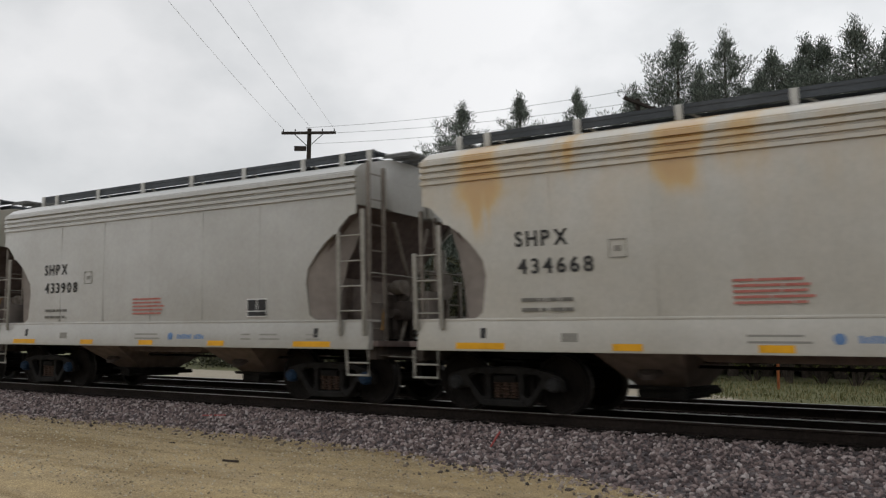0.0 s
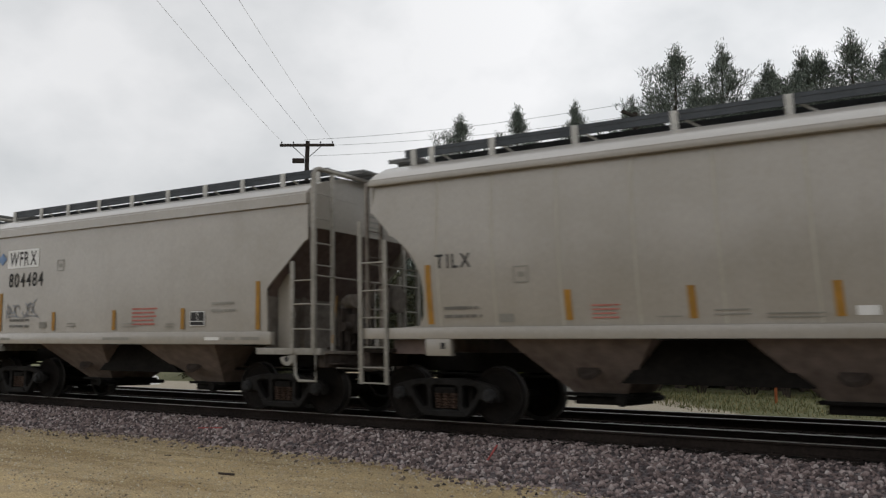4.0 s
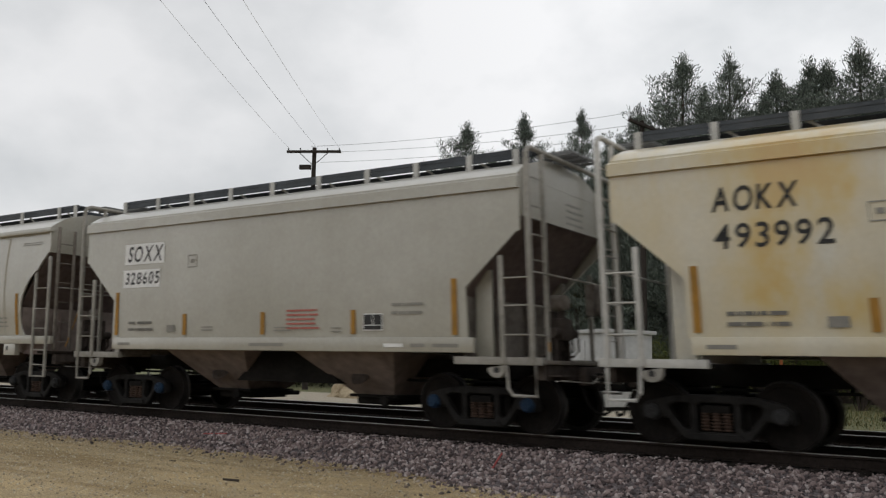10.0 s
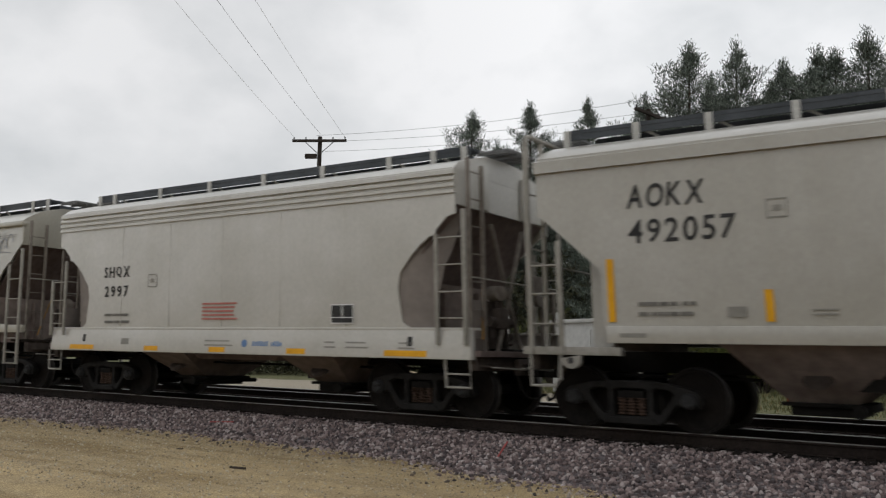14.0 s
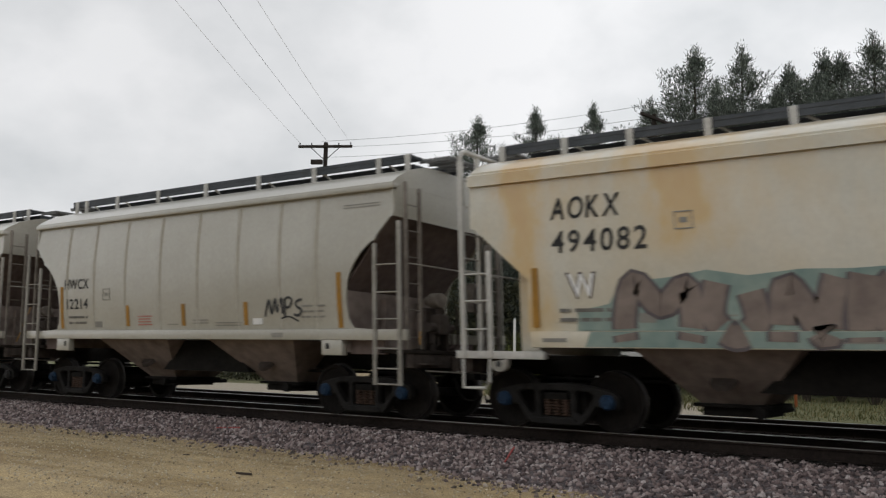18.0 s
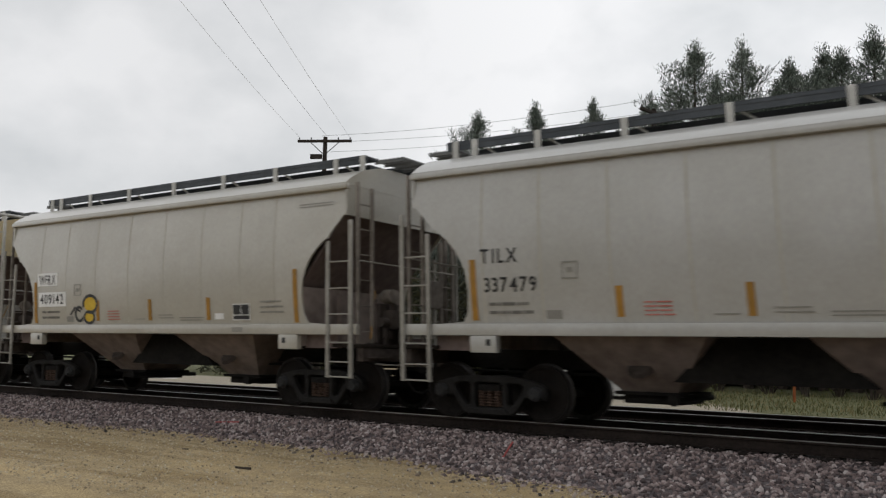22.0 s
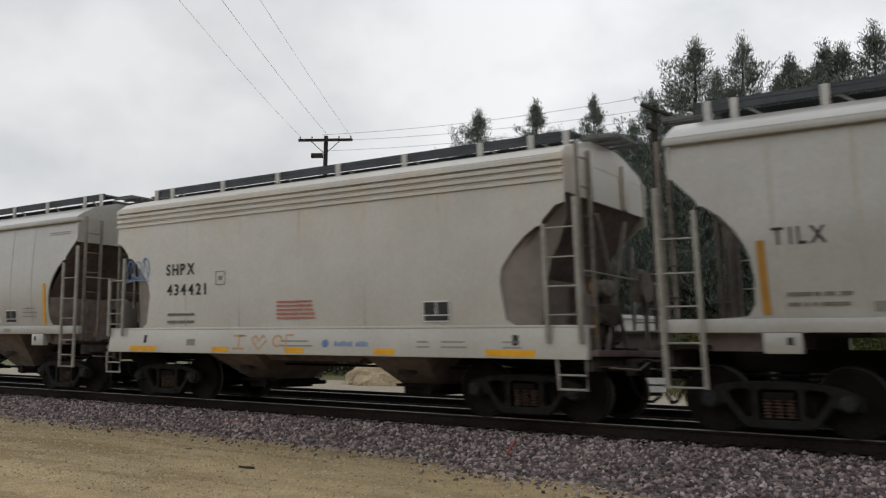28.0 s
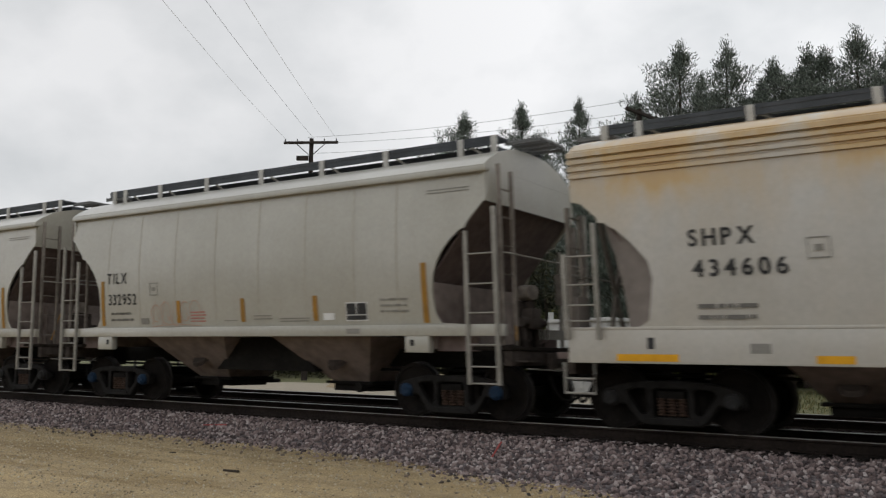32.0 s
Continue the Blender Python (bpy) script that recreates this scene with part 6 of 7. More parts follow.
DEEP = {20: (0.46, 0.29, 0.11), 39: (0.46, 0.30, 0.12), 0: (0.46, 0.28, 0.10), 7: (0.43, 0.24, 0.08), 29: (0.19, 0.06, 0.013), 12: (0.5, 0.3, 0.09), 22: (0.5, 0.32, 0.13)}
ROUND, RIBBED, STRAIGHT, STRIPED, PLAIN = "round", "ribbed", "straight", "striped", "plain"
# kind, mark, number, base colour, rust wash, rust from the roof, patch, bright reflectors, what the frames show of it
CARS = [
    (STRIPED, "SHPX", "434668", PALE, 0.03, 0.25, 0, 1, "white two-bay hopper car with orange rust stains along the roof"),
    (STRIPED, "SHPX", "433908", COOL, 0, 0, 0, 1, "light grey two-bay hopper car with a deep pale sill"),
    (RIBBED, "HWCX", "11901", BEIGE, 0, 0, 0, 0, "beige-grey two-bay hopper car with ribbed sides"),
    (ROUND, "TILX", "334707", BEIGE, 0, 0, 0, 0, "beige-grey two-bay hopper car with black graffiti along the sill"),
    (ROUND, "TILX", "", COOL, 0, 0, 0, 0, "grey two-bay hopper car with rounded end cut-outs"),
    (ROUND, "TILX", "", TAUPE, 0, 0, 0, 0, "taupe grey two-bay hopper car with rounded end cut-outs"),
    (STRAIGHT, "WFRX", "804484", TAUPE, 0, 0, 1, 0, "taupe grey two-bay hopper car with a white lettering patch"),
    (ROUND, "TILX", "34911", (0.384, 0.360, 0.288), 0.03, 0.25, 0, 0, "rust-streaked beige two-bay hopper car with red graffiti"),
    (STRAIGHT, "HWCX", "10387", BEIGE, 0, 0, 0, 0, "clean beige-grey two-bay hopper car with slanted letters"),
    (STRIPED, "SHPX", "433966", (0.376, 0.360, 0.324), 0, 0, 0, 1, "pale grey two-bay hopper car with flaking letters"),
    (STRAIGHT, "AOKX", "493682", COOL, 0, 0, 0, 1, "grey two-bay hopper car with black bubble graffiti"),
    (RIBBED, "WFRX", "611122", TAUPE, 0, 0, 3, 0, "taupe two-bay hopper car with dark seams between its panels"),
    (STRAIGHT, "AOKX", "493992", CREAM, 0.24, 0.3, 0, 0, "cream two-bay hopper car washed with ochre rust and graffiti"),
    (STRAIGHT, "SOXX", "328605", BEIGE, 0, 0, 2, 0, "beige-grey two-bay hopper car with two white lettering patches"),
    (RIBBED, "TILX", "337783", BEIGE, 0, 0, 0, 0, "beige two-bay hopper car with ribbed sides"),
    (STRIPED, "SHPX", "434594", PALE, 0, 0.15, 0, 1, "off-white two-bay hopper car with a deep sill and an outline drawing"),
    (ROUND, "TILX", "331065", (0.352, 0.336, 0.292), 0, 0, 2, 0, "beige-grey two-bay hopper car with two white lettering patches"),
    (STRAIGHT, "AOKX", "492057", (0.344, 0.332, 0.300), 0, 0, 0, 1, "grey two-bay hopper car with large black letters"),
    (STRIPED, "SHQX", "2997", PALE, 0, 0, 0, 1, "clean off-white two-bay hopper car with a deep sill"),
    (ROUND, "", "", BEIGE, 0, 0, 0, 1, "beige two-bay hopper car with teal and white graffiti along its foot"),
    (STRIPED, "SHPX", "434560", PALE, 0.05, 0.4, 0, 1, "white two-bay hopper car with rust running down from its roof"),
    (ROUND, "HWCX", "7904", BEIGE, 0, 0, 0, 0, "beige-grey two-bay hopper car with weathered letters"),
    (STRAIGHT, "AOKX", "494082", CREAM, 0.22, 0.3, 0, 0, "cream two-bay hopper car with a wide teal and plum graffiti mural"),
    (RIBBED, "HWCX", "12214", BEIGE, 0, 0, 0, 0, "beige-grey ribbed two-bay hopper car with a small black tag"),
    (ROUND, "TILX", "334976", (0.360, 0.344, 0.300), 0, 0, 0, 0, "beige two-bay hopper car with faded red graffiti"),
    (ROUND, "TILX", "330135", (0.372, 0.348, 0.295), 0, 0, 0, 0, "beige two-bay hopper car with a blurred blue drawing"),
    (ROUND, "TILX", "339645", COOL, 0, 0, 0, 0, "grey two-bay hopper car with rounded end cut-outs"),
    (ROUND, "TILX", "337479", COOL, 0, 0, 0, 0, "clean grey two-bay hopper car with rounded end cut-outs"),
    (ROUND, "WFRX", "409142", (0.344, 0.328, 0.288), 0, 0, 2, 0, "beige two-bay hopper car with a yellow and black graffiti figure"),
    (STRAIGHT, "AOKX", "494009", (0.57, 0.50, 0.33), 0.12, 0.2, 0, 1, "cream two-bay hopper car with brown rust streaks down its side"),
    (STRIPED, "SHQX", "3298", PALE, 0, 0, 0, 1, "clean off-white two-bay hopper car with a deep sill"),
    (ROUND, "NAHX", "328736", COOL, 0, 0, 0, 1, "grey two-bay hopper car with rounded end cut-outs"),
    (ROUND, "HWCX", "8301", (0.385, 0.368, 0.312), 0, 0, 0, 0, "beige-grey two-bay hopper car with rounded end cut-outs"),
    (ROUND, "TILX", "331109", (0.368, 0.360, 0.308), 0, 0, 2, 1, "pale beige two-bay hopper car with small white lettering patches"),
    (ROUND, "TILX", "", COOL, 0, 0, 0, 0, "grey two-bay hopper car with rounded end cut-outs"),
    (STRIPED, "SHPX", "434421", PALE, 0, 0.2, 0, 1, "off-white two-bay hopper car with a deep sill"),
    (ROUND, "TILX", "329277", COOL, 0, 0, 0, 1, "grey two-bay hopper car with bright yellow reflectors"),
    (PLAIN, "NDYX", "296130", (0.30, 0.298, 0.286), 0, 0.1, 0, 1, "grey two-bay hopper car with an outline drawing near its roof"),
    (ROUND, "MQRX", "113373", COOL, 0, 0, 0, 0, "grey two-bay hopper car with a grey scrawled tag"),
    (STRIPED, "SHPX", "434606", PALE, 0.06, 0.5, 0, 1, "white two-bay hopper car with ochre rust along the eaves"),
    (ROUND, "TILX", "332952", (0.352, 0.344, 0.304), 0, 0, 0, 0, "beige-grey two-bay hopper car with rounded end cut-outs"),
    (ROUND, "TILX", "", BEIGE, 0, 0, 0, 0, "beige two-bay hopper car with rounded end cut-outs"),
]
# heavy rust streaks: place along the car, half width, strength, lower end
BLOTCHES = {
    0: [(-4.5, 0.6, 1.6, 3.25), (-4.45, 0.3, 1.2, 2.8), (-1.15, 0.5, 1.8, 3.3), (-2.9, 0.4, 1.3, 3.7), (-0.2, 0.6, 0.9, 3.5)],
    7: [(2.75, 0.22, 1.5, 2.9), (3.9, 0.7, 1.3, 3.2), (0.55, 0.5, 1.3, 3.3), (-0.7, 0.5, 1.2, 3.4), (1.5, 0.5, 0.9, 3.3), (-1.9, 0.6, 1.5, 3.9), (1.0, 0.8, 1.6, 3.9), (-3.9, 0.8, 1.3, 3.7)],
    12: [(2.6, 1.4, 1.2, 1.9), (4.3, 0.8, 1.0, 2.6), (-0.6, 1.0, 0.9, 1.3), (-3.0, 1.2, 0.75, 1.6), (1.0, 1.6, 0.8, 2.6)],
    20: [(-4.3, 0.9, 0.9, 3.2), (-2.4, 0.8, 0.9, 3.1), (0.5, 0.9, 0.9, 3.3), (2.9, 0.8, 0.9, 3.4), (0.0, 9.0, 0.8, 3.95)],
    22: [(-4.6, 0.6, 0.9, 1.4), (-2.0, 1.2, 0.7, 2.6), (1.8, 1.4, 0.6, 1.4)],
    29: [(-0.95, 0.26, 2.2, 1.9), (-0.6, 0.14, 1.6, 1.3), (0.95, 0.2, 2.5, 1.5), (1.45, 0.13, 1.7, 2.2), (-0.8, 0.75, 0.75, 1.3), (1.2, 0.8, 0.7, 1.3), (-0.9, 0.7, 1.2, 3.5), (1.1, 0.7, 1.4, 3.5), (0.1, 2.2, 0.35, 1.3), (-4.9, 0.6, 1.6, 3.7), (4.2, 0.7, 1.6, 3.8)],
    39: [(0.0, 9.0, 1.15, 4.0), (-4.0, 1.3, 0.9, 3.3), (-1.2, 1.4, 0.8, 3.4), (1.8, 1.2, 0.8, 3.2), (4.2, 1.0, 0.9, 3.5)],
}
BLUE_CAPS = {1, 2, 7, 8, 9, 13, 15, 16, 22, 23, 31, 38, 40}
PAINTED = ("side_wall", "seam", "eave", "eave_rib", "side_sill", "roof", "end_wall", "end_rib", "jacking_pad", "corner_web")


POSTS = ("ladder", "stile", "rung", "corner_post", "handrail", "platform_beam", "sill_step", "end_ladder", "far_ladder", "end_bulkhead", "end_grab_iron")


def repaint(car, material, caps, pale=False):
    """Gives a copy its own paint and bearing caps, while it shares the meshes."""
    for o in car.children_recursive:
        kind = o.name.split(".")[0]
        if kind in PAINTED and o.data.materials[0] == M_GREY:
            o.material_slots[0].link = "OBJECT"
            o.material_slots[0].material = material
        elif pale and kind in POSTS:
            o.material_slots[0].link = "OBJECT"
            o.material_slots[0].material = M_BRACKET
        elif kind == "bearing_cap" and caps:
            o.material_slots[0].link = "OBJECT"
            o.material_slots[0].material = caps


def drawing(car, x0, x1, z0, z1, material, seed):
    """A loose sprayed outline of a rounded shape."""
    bm = bmesh.new()
    cx, cz, rx, rz = (x0 + x1) / 2, (z0 + z1) / 2, (x1 - x0) / 2, (z1 - z0) / 2
    r = random.Random(seed)
    pts = [(cx + rx * (0.75 + 0.25 * math.cos(3 * a + seed)) * math.cos(a), cz + rz * (0.8 + 0.2 * math.sin(2 * a)) * math.sin(a)) for a in np.linspace(0.2, 6.3, 40)]
    ribbon(bm, pts, 0.03)
    ribbon(bm, [(cx - rx * 0.2, cz), (cx + rx * 0.1, cz + rz * 0.2), (cx, cz - rz * 0.2), (cx + rx * 0.3, cz - rz * 0.1)], 0.025)
    part("graffiti", bm, material, car, "loose grey sprayed outline")


SPRAYS = {}


def spray(k, width, *points):
    """One sprayed stroke on a car: points as (x, z) on its side."""
    SPRAYS.setdefault(k, []).append((width, points))


spray(7, 0.06, (-0.53, 1.5), (-0.88, 1.6), (-1.14, 1.83), (-1.24, 2.14), (-1.16, 2.37), (-0.91, 2.5), (-0.7, 2.45), (-0.59, 2.2), (-0.52, 2.03))
spray(7, 0.025, (-0.61, 2.43), (-0.45, 2.52), (-0.27, 2.46), (-0.19, 2.23), (-0.23, 1.93))
spray(7, 0.04, (-0.24, 2.44), (-0.06, 2.55), (0.14, 2.46), (0.24, 2.26), (0.18, 1.92))
spray(7, 0.025, (0.23, 2.42), (0.38, 2.53), (0.57, 2.45), (0.62, 2.21), (0.52, 2.1))
spray(7, 0.045, (0.6, 2.41), (0.75, 2.53), (0.91, 2.46), (0.98, 2.24), (1.1, 2.02))
spray(7, 0.025, (0.94, 2.44), (1.06, 2.54), (1.27, 2.44), (1.36, 2.26), (1.23, 1.93))
spray(7, 0.045, (1.34, 2.16), (1.43, 2.3), (1.68, 2.35), (1.98, 2.25), (2.23, 2.0), (2.33, 1.72), (2.31, 1.51), (2.08, 1.41), (1.79, 1.35), (1.69, 1.44))
spray(7, 0.03, (-0.42, 1.82), (-0.22, 1.87), (-0.05, 1.78), (0.02, 1.59))
spray(7, 0.03, (-0.03, 1.87), (0.13, 1.93), (0.3, 1.83), (0.37, 1.63))
spray(7, 0.03, (0.49, 1.77), (0.58, 1.99), (0.73, 2.06), (0.9, 1.99), (0.99, 1.77), (1.0, 1.62))
spray(7, 0.025, (0.42, 1.7), (0.54, 1.77), (0.73, 1.72))
spray(7, 0.03, (-0.43, 1.33), (-0.36, 1.54), (-0.2, 1.61), (0.29, 1.61))
spray(7, 0.03, (0.3, 1.44), (0.45, 1.55), (0.67, 1.53), (0.83, 1.39), (0.99, 1.34))
spray(7, 0.035, (1.07, 1.66), (1.17, 1.69), (1.25, 1.62), (1.18, 1.53), (1.1, 1.59))
spray(7, 0.035, (1.28, 1.64), (1.48, 1.67), (1.66, 1.58), (1.74, 1.39))
spray(7, 0.025, (-0.63, 1.33), (-0.53, 1.5))
spray(7, 0.025, (-0.08, 1.41), (0.04, 1.33))
spray(7, 0.025, (0.22, 1.48), (0.31, 1.33))
spray(7, 0.025, (1.82, 1.69), (1.94, 1.7), (2.02, 1.62))
spray(7, 0.03, (-2.03, 1.96), (-2.25, 1.98), (-2.33, 1.81), (-2.18, 1.62), (-1.99, 1.62), (-1.92, 1.78), (-2.05, 1.87), (-2.17, 1.82), (-2.1, 1.7))
spray(7, 0.025, (-1.94, 1.72), (-1.76, 1.76))
spray(7, 0.025, (2.46, 2.18), (2.6, 2.12), (2.81, 2.14), (2.96, 2.17), (3.1, 2.08), (3.34, 1.69))
spray(7, 0.04, (2.59, 2.31), (2.66, 2.35), (2.71, 2.29), (2.66, 2.24), (2.6, 2.28))
spray(7, 0.05, (2.51, 2.13), (2.7, 2.05), (2.56, 1.97), (2.79, 1.97), (2.65, 2.09))
spray(7, 0.035, (2.88, 1.97), (3.02, 2.0), (3.15, 1.96))
spray(10, 0.06, (-2.39, 1.89), (-2.33, 2.02), (-2.16, 2.1), (-1.97, 2.06))
spray(10, 0.05, (-1.64, 1.55), (-1.83, 1.81), (-1.93, 2.06), (-1.87, 2.2), (-1.67, 2.28), (-1.45, 2.17), (-1.31, 1.98), (-1.27, 1.77))
spray(10, 0.06, (-1.43, 2.17), (-1.27, 2.29), (-1.08, 2.19), (-0.98, 2.04), (-1.0, 1.8))
spray(10, 0.07, (-1.04, 2.12), (-0.92, 2.27), (-0.76, 2.33), (-0.59, 2.25), (-0.49, 2.06), (-0.51, 1.96))
spray(10, 0.04, (-0.55, 2.23), (-0.37, 2.32), (-0.22, 2.27), (-0.13, 2.11), (-0.12, 1.98))
spray(10, 0.06, (-0.12, 2.13), (0.02, 2.26), (0.16, 2.2), (0.21, 2.06), (0.16, 1.72))
spray(10, 0.06, (0.23, 1.96), (0.33, 2.08), (0.54, 2.14), (0.74, 2.12), (0.93, 1.99), (1.09, 1.74), (1.13, 1.52), (1.08, 1.37), (0.95, 1.27), (0.76, 1.22), (0.6, 1.29), (0.5, 1.41), (0.33, 1.46), (0.19, 1.43))
spray(10, 0.04, (-1.52, 1.67), (-1.34, 1.72), (-1.15, 1.63), (-1.01, 1.46), (-1.03, 1.32))
spray(10, 0.04, (-1.19, 1.73), (-1.04, 1.82), (-0.86, 1.8), (-0.75, 1.59), (-0.69, 1.43))
spray(10, 0.04, (-0.66, 1.69), (-0.59, 1.86), (-0.4, 1.92), (-0.22, 1.85), (-0.08, 1.65), (-0.06, 1.43))
spray(10, 0.03, (-0.73, 1.56), (-0.58, 1.63), (-0.29, 1.57))
spray(10, 0.025, (-1.6, 1.6), (-1.19, 1.6))
spray(10, 0.025, (-1.6, 1.55), (-1.19, 1.55))
spray(10, 0.07, (-2.3, 1.41), (-2.1, 1.32), (-1.78, 1.29), (-1.61, 1.2))
spray(10, 0.03, (-1.83, 2.01), (-1.71, 1.93), (-1.62, 1.63))
spray(10, 0.03, (-0.9, 2.05), (-0.75, 1.98), (-0.73, 1.83))
spray(10, 0.05, (-0.05, 1.43), (0.06, 1.48), (0.18, 1.43), (0.13, 1.33))
spray(10, 0.03, (-0.51, 1.34), (-0.29, 1.36), (-0.08, 1.41))
spray(10, 0.025, (-0.37, 1.29), (0.56, 1.29))
spray(10, 0.05, (-0.33, 1.26), (-0.19, 1.18))
spray(10, 0.08, (1.49, 1.69), (1.58, 1.81), (1.73, 1.85), (1.88, 1.76), (1.88, 1.61), (1.73, 1.56), (1.58, 1.64))
spray(10, 0.06, (1.67, 1.77), (1.76, 1.74), (1.7, 1.65))
spray(10, 0.06, (-2.7, 1.37), (-2.74, 1.3))
spray(10, 0.05, (0.99, 1.32), (1.11, 1.37))
spray(10, 0.05, (-1.46, 1.41), (-1.34, 1.43), (-1.26, 1.4))
spray(12, 0.03, (0.24, 1.72), (0.27, 1.78), (0.47, 1.78))
spray(12, 0.035, (0.41, 1.82), (0.38, 2.01), (0.47, 2.09), (0.93, 2.08), (1.08, 1.96), (1.17, 1.94))
spray(12, 0.03, (0.5, 1.47), (0.53, 1.78), (0.72, 1.9), (0.95, 1.86), (1.1, 1.72))
spray(12, 0.04, (1.13, 2.03), (1.32, 2.15), (1.54, 2.04), (1.76, 1.97), (1.92, 2.04), (1.94, 2.17))
spray(12, 0.035, (1.94, 2.17), (2.01, 1.91), (1.99, 1.64))
spray(12, 0.04, (2.0, 2.05), (2.28, 2.13), (2.54, 2.06), (2.7, 1.9), (2.84, 1.68), (2.84, 1.51))
spray(12, 0.035, (1.42, 1.51), (1.47, 1.64), (1.71, 1.65), (1.98, 1.62), (2.17, 1.44), (2.21, 1.29))
spray(12, 0.03, (1.17, 1.96), (1.22, 1.66), (1.37, 1.47))
spray(12, 0.025, (1.67, 1.8), (1.69, 1.65))
spray(12, 0.03, (2.33, 1.4), (2.49, 1.35), (2.73, 1.42))
spray(12, 0.03, (1.55, 1.29), (1.81, 1.33), (2.03, 1.29))
spray(12, 0.04, (2.88, 1.79), (3.11, 1.77), (3.26, 1.7), (3.5, 1.66), (3.69, 1.56), (3.81, 1.45))
spray(12, 0.03, (3.22, 1.54), (3.31, 1.64), (3.45, 1.64))
spray(12, 0.025, (2.92, 1.52), (3.1, 1.52))
spray(12, 0.03, (3.27, 1.47), (3.34, 1.53), (3.46, 1.53))
spray(12, 0.05, (-0.29, 1.36), (0.07, 1.4), (0.48, 1.32))
spray(12, 0.06, (3.52, 1.26), (3.75, 1.3), (4.03, 1.28))
spray(3, 0.07, (-0.97, 1.98), (-0.64, 2.05), (-0.29, 2.09), (0.09, 2.07), (0.16, 1.8), (0.23, 1.61))
spray(3, 0.045, (-1.02, 1.52), (-1.05, 1.76), (-0.89, 1.86), (-0.76, 1.8), (-0.64, 1.59))
spray(3, 0.035, (-0.97, 1.49), (-0.92, 1.36), (-0.7, 1.32), (-0.57, 1.39))
spray(3, 0.03, (-0.59, 2.02), (-0.54, 1.82), (-0.32, 1.61))
spray(3, 0.035, (-0.83, 1.96), (-0.72, 1.82), (-0.53, 1.55))
spray(3, 0.025, (-0.21, 1.65), (-0.22, 1.84), (-0.07, 1.88), (0.1, 1.82))
spray(3, 0.07, (0.14, 1.85), (0.46, 1.89), (0.44, 1.79))
spray(3, 0.065, (0.37, 1.62), (0.4, 1.76), (0.62, 1.81), (0.9, 1.77), (1.1, 1.64), (1.16, 1.47), (1.07, 1.33))
spray(3, 0.05, (-0.36, 1.52), (-0.31, 1.34), (0.15, 1.32), (0.31, 1.41))
spray(3, 0.035, (-1.19, 1.85), (-1.22, 1.77), (-1.3, 1.73), (-1.39, 1.74), (-1.45, 1.81), (-1.45, 1.9), (-1.39, 1.96), (-1.3, 1.97), (-1.23, 1.92), (-1.2, 1.85))
spray(3, 0.045, (-1.29, 1.59), (-1.31, 1.53), (-1.36, 1.5), (-1.43, 1.51), (-1.47, 1.57), (-1.47, 1.63), (-1.43, 1.68), (-1.37, 1.69), (-1.31, 1.65), (-1.29, 1.59))
spray(3, 0.035, (0.92, 1.96), (0.89, 1.89), (0.82, 1.85), (0.74, 1.86), (0.69, 1.93), (0.68, 2.01), (0.74, 2.06), (0.82, 2.07), (0.89, 2.03), (0.91, 1.96))
spray(3, 0.045, (1.26, 1.85), (1.23, 1.77), (1.15, 1.73), (1.07, 1.74), (1.01, 1.81), (1.01, 1.9), (1.06, 1.96), (1.15, 1.97), (1.23, 1.93), (1.25, 1.85))
spray(3, 0.045, (1.61, 1.63), (1.58, 1.54), (1.52, 1.48), (1.44, 1.5), (1.39, 1.59), (1.39, 1.69), (1.44, 1.77), (1.51, 1.79), (1.58, 1.73), (1.6, 1.63))
spray(3, 0.06, (-0.45, 1.58), (-0.32, 1.53))
spray(3, 0.06, (0.7, 1.98), (0.78, 1.95))
spray(3, 0.06, (1.04, 1.86), (1.11, 1.84))
spray(3, 0.025, (1.17, 1.64), (1.92, 1.63))
spray(3, 0.03, (-2.54, 1.89), (-2.44, 1.71), (-2.29, 1.83), (-2.19, 1.69), (-2.1, 1.81), (-1.85, 1.7))
spray(3, 0.03, (-2.59, 1.75), (-2.29, 1.78), (-1.9, 1.79))
spray(23, 0.05, (2.41, 1.8), (2.53, 2.11), (2.59, 1.85), (2.7, 2.13), (2.74, 1.88), (2.86, 2.14), (2.88, 1.85))
spray(23, 0.05, (2.95, 2.12), (2.93, 1.79))
spray(23, 0.045, (2.95, 2.12), (3.06, 2.15), (3.13, 2.08), (3.05, 1.97), (2.95, 1.97))
spray(23, 0.05, (3.39, 2.11), (3.24, 2.06), (3.25, 1.98), (3.36, 1.91), (3.29, 1.81), (3.17, 1.83))
spray(23, 0.03, (2.83, 1.76), (3.06, 1.79), (3.28, 1.7))
spray(38, 0.05, (0.26, 2.06), (0.38, 2.16), (0.54, 2.08), (0.62, 1.9), (0.54, 1.77), (0.38, 1.81), (0.29, 1.96))
spray(38, 0.025, (0.44, 2.09), (0.52, 1.9))
spray(38, 0.045, (0.59, 2.15), (0.67, 1.95), (0.77, 1.95), (0.8, 2.18), (0.9, 1.9), (0.96, 2.17))
spray(38, 0.05, (0.98, 2.19), (1.02, 1.99), (1.1, 1.84))
spray(38, 0.05, (1.13, 2.01), (1.18, 2.2), (1.33, 2.22), (1.38, 2.08), (1.28, 1.99), (1.16, 2.04))
spray(38, 0.04, (1.41, 2.23), (1.58, 2.15), (1.6, 1.98), (1.52, 1.79), (1.35, 1.77), (1.28, 1.89))
spray(38, 0.07, (1.54, 1.98), (1.63, 2.22), (1.7, 2.34))
spray(38, 0.035, (1.55, 2.11), (1.79, 2.06), (1.93, 2.08))
spray(38, 0.035, (1.57, 1.9), (1.93, 1.87))
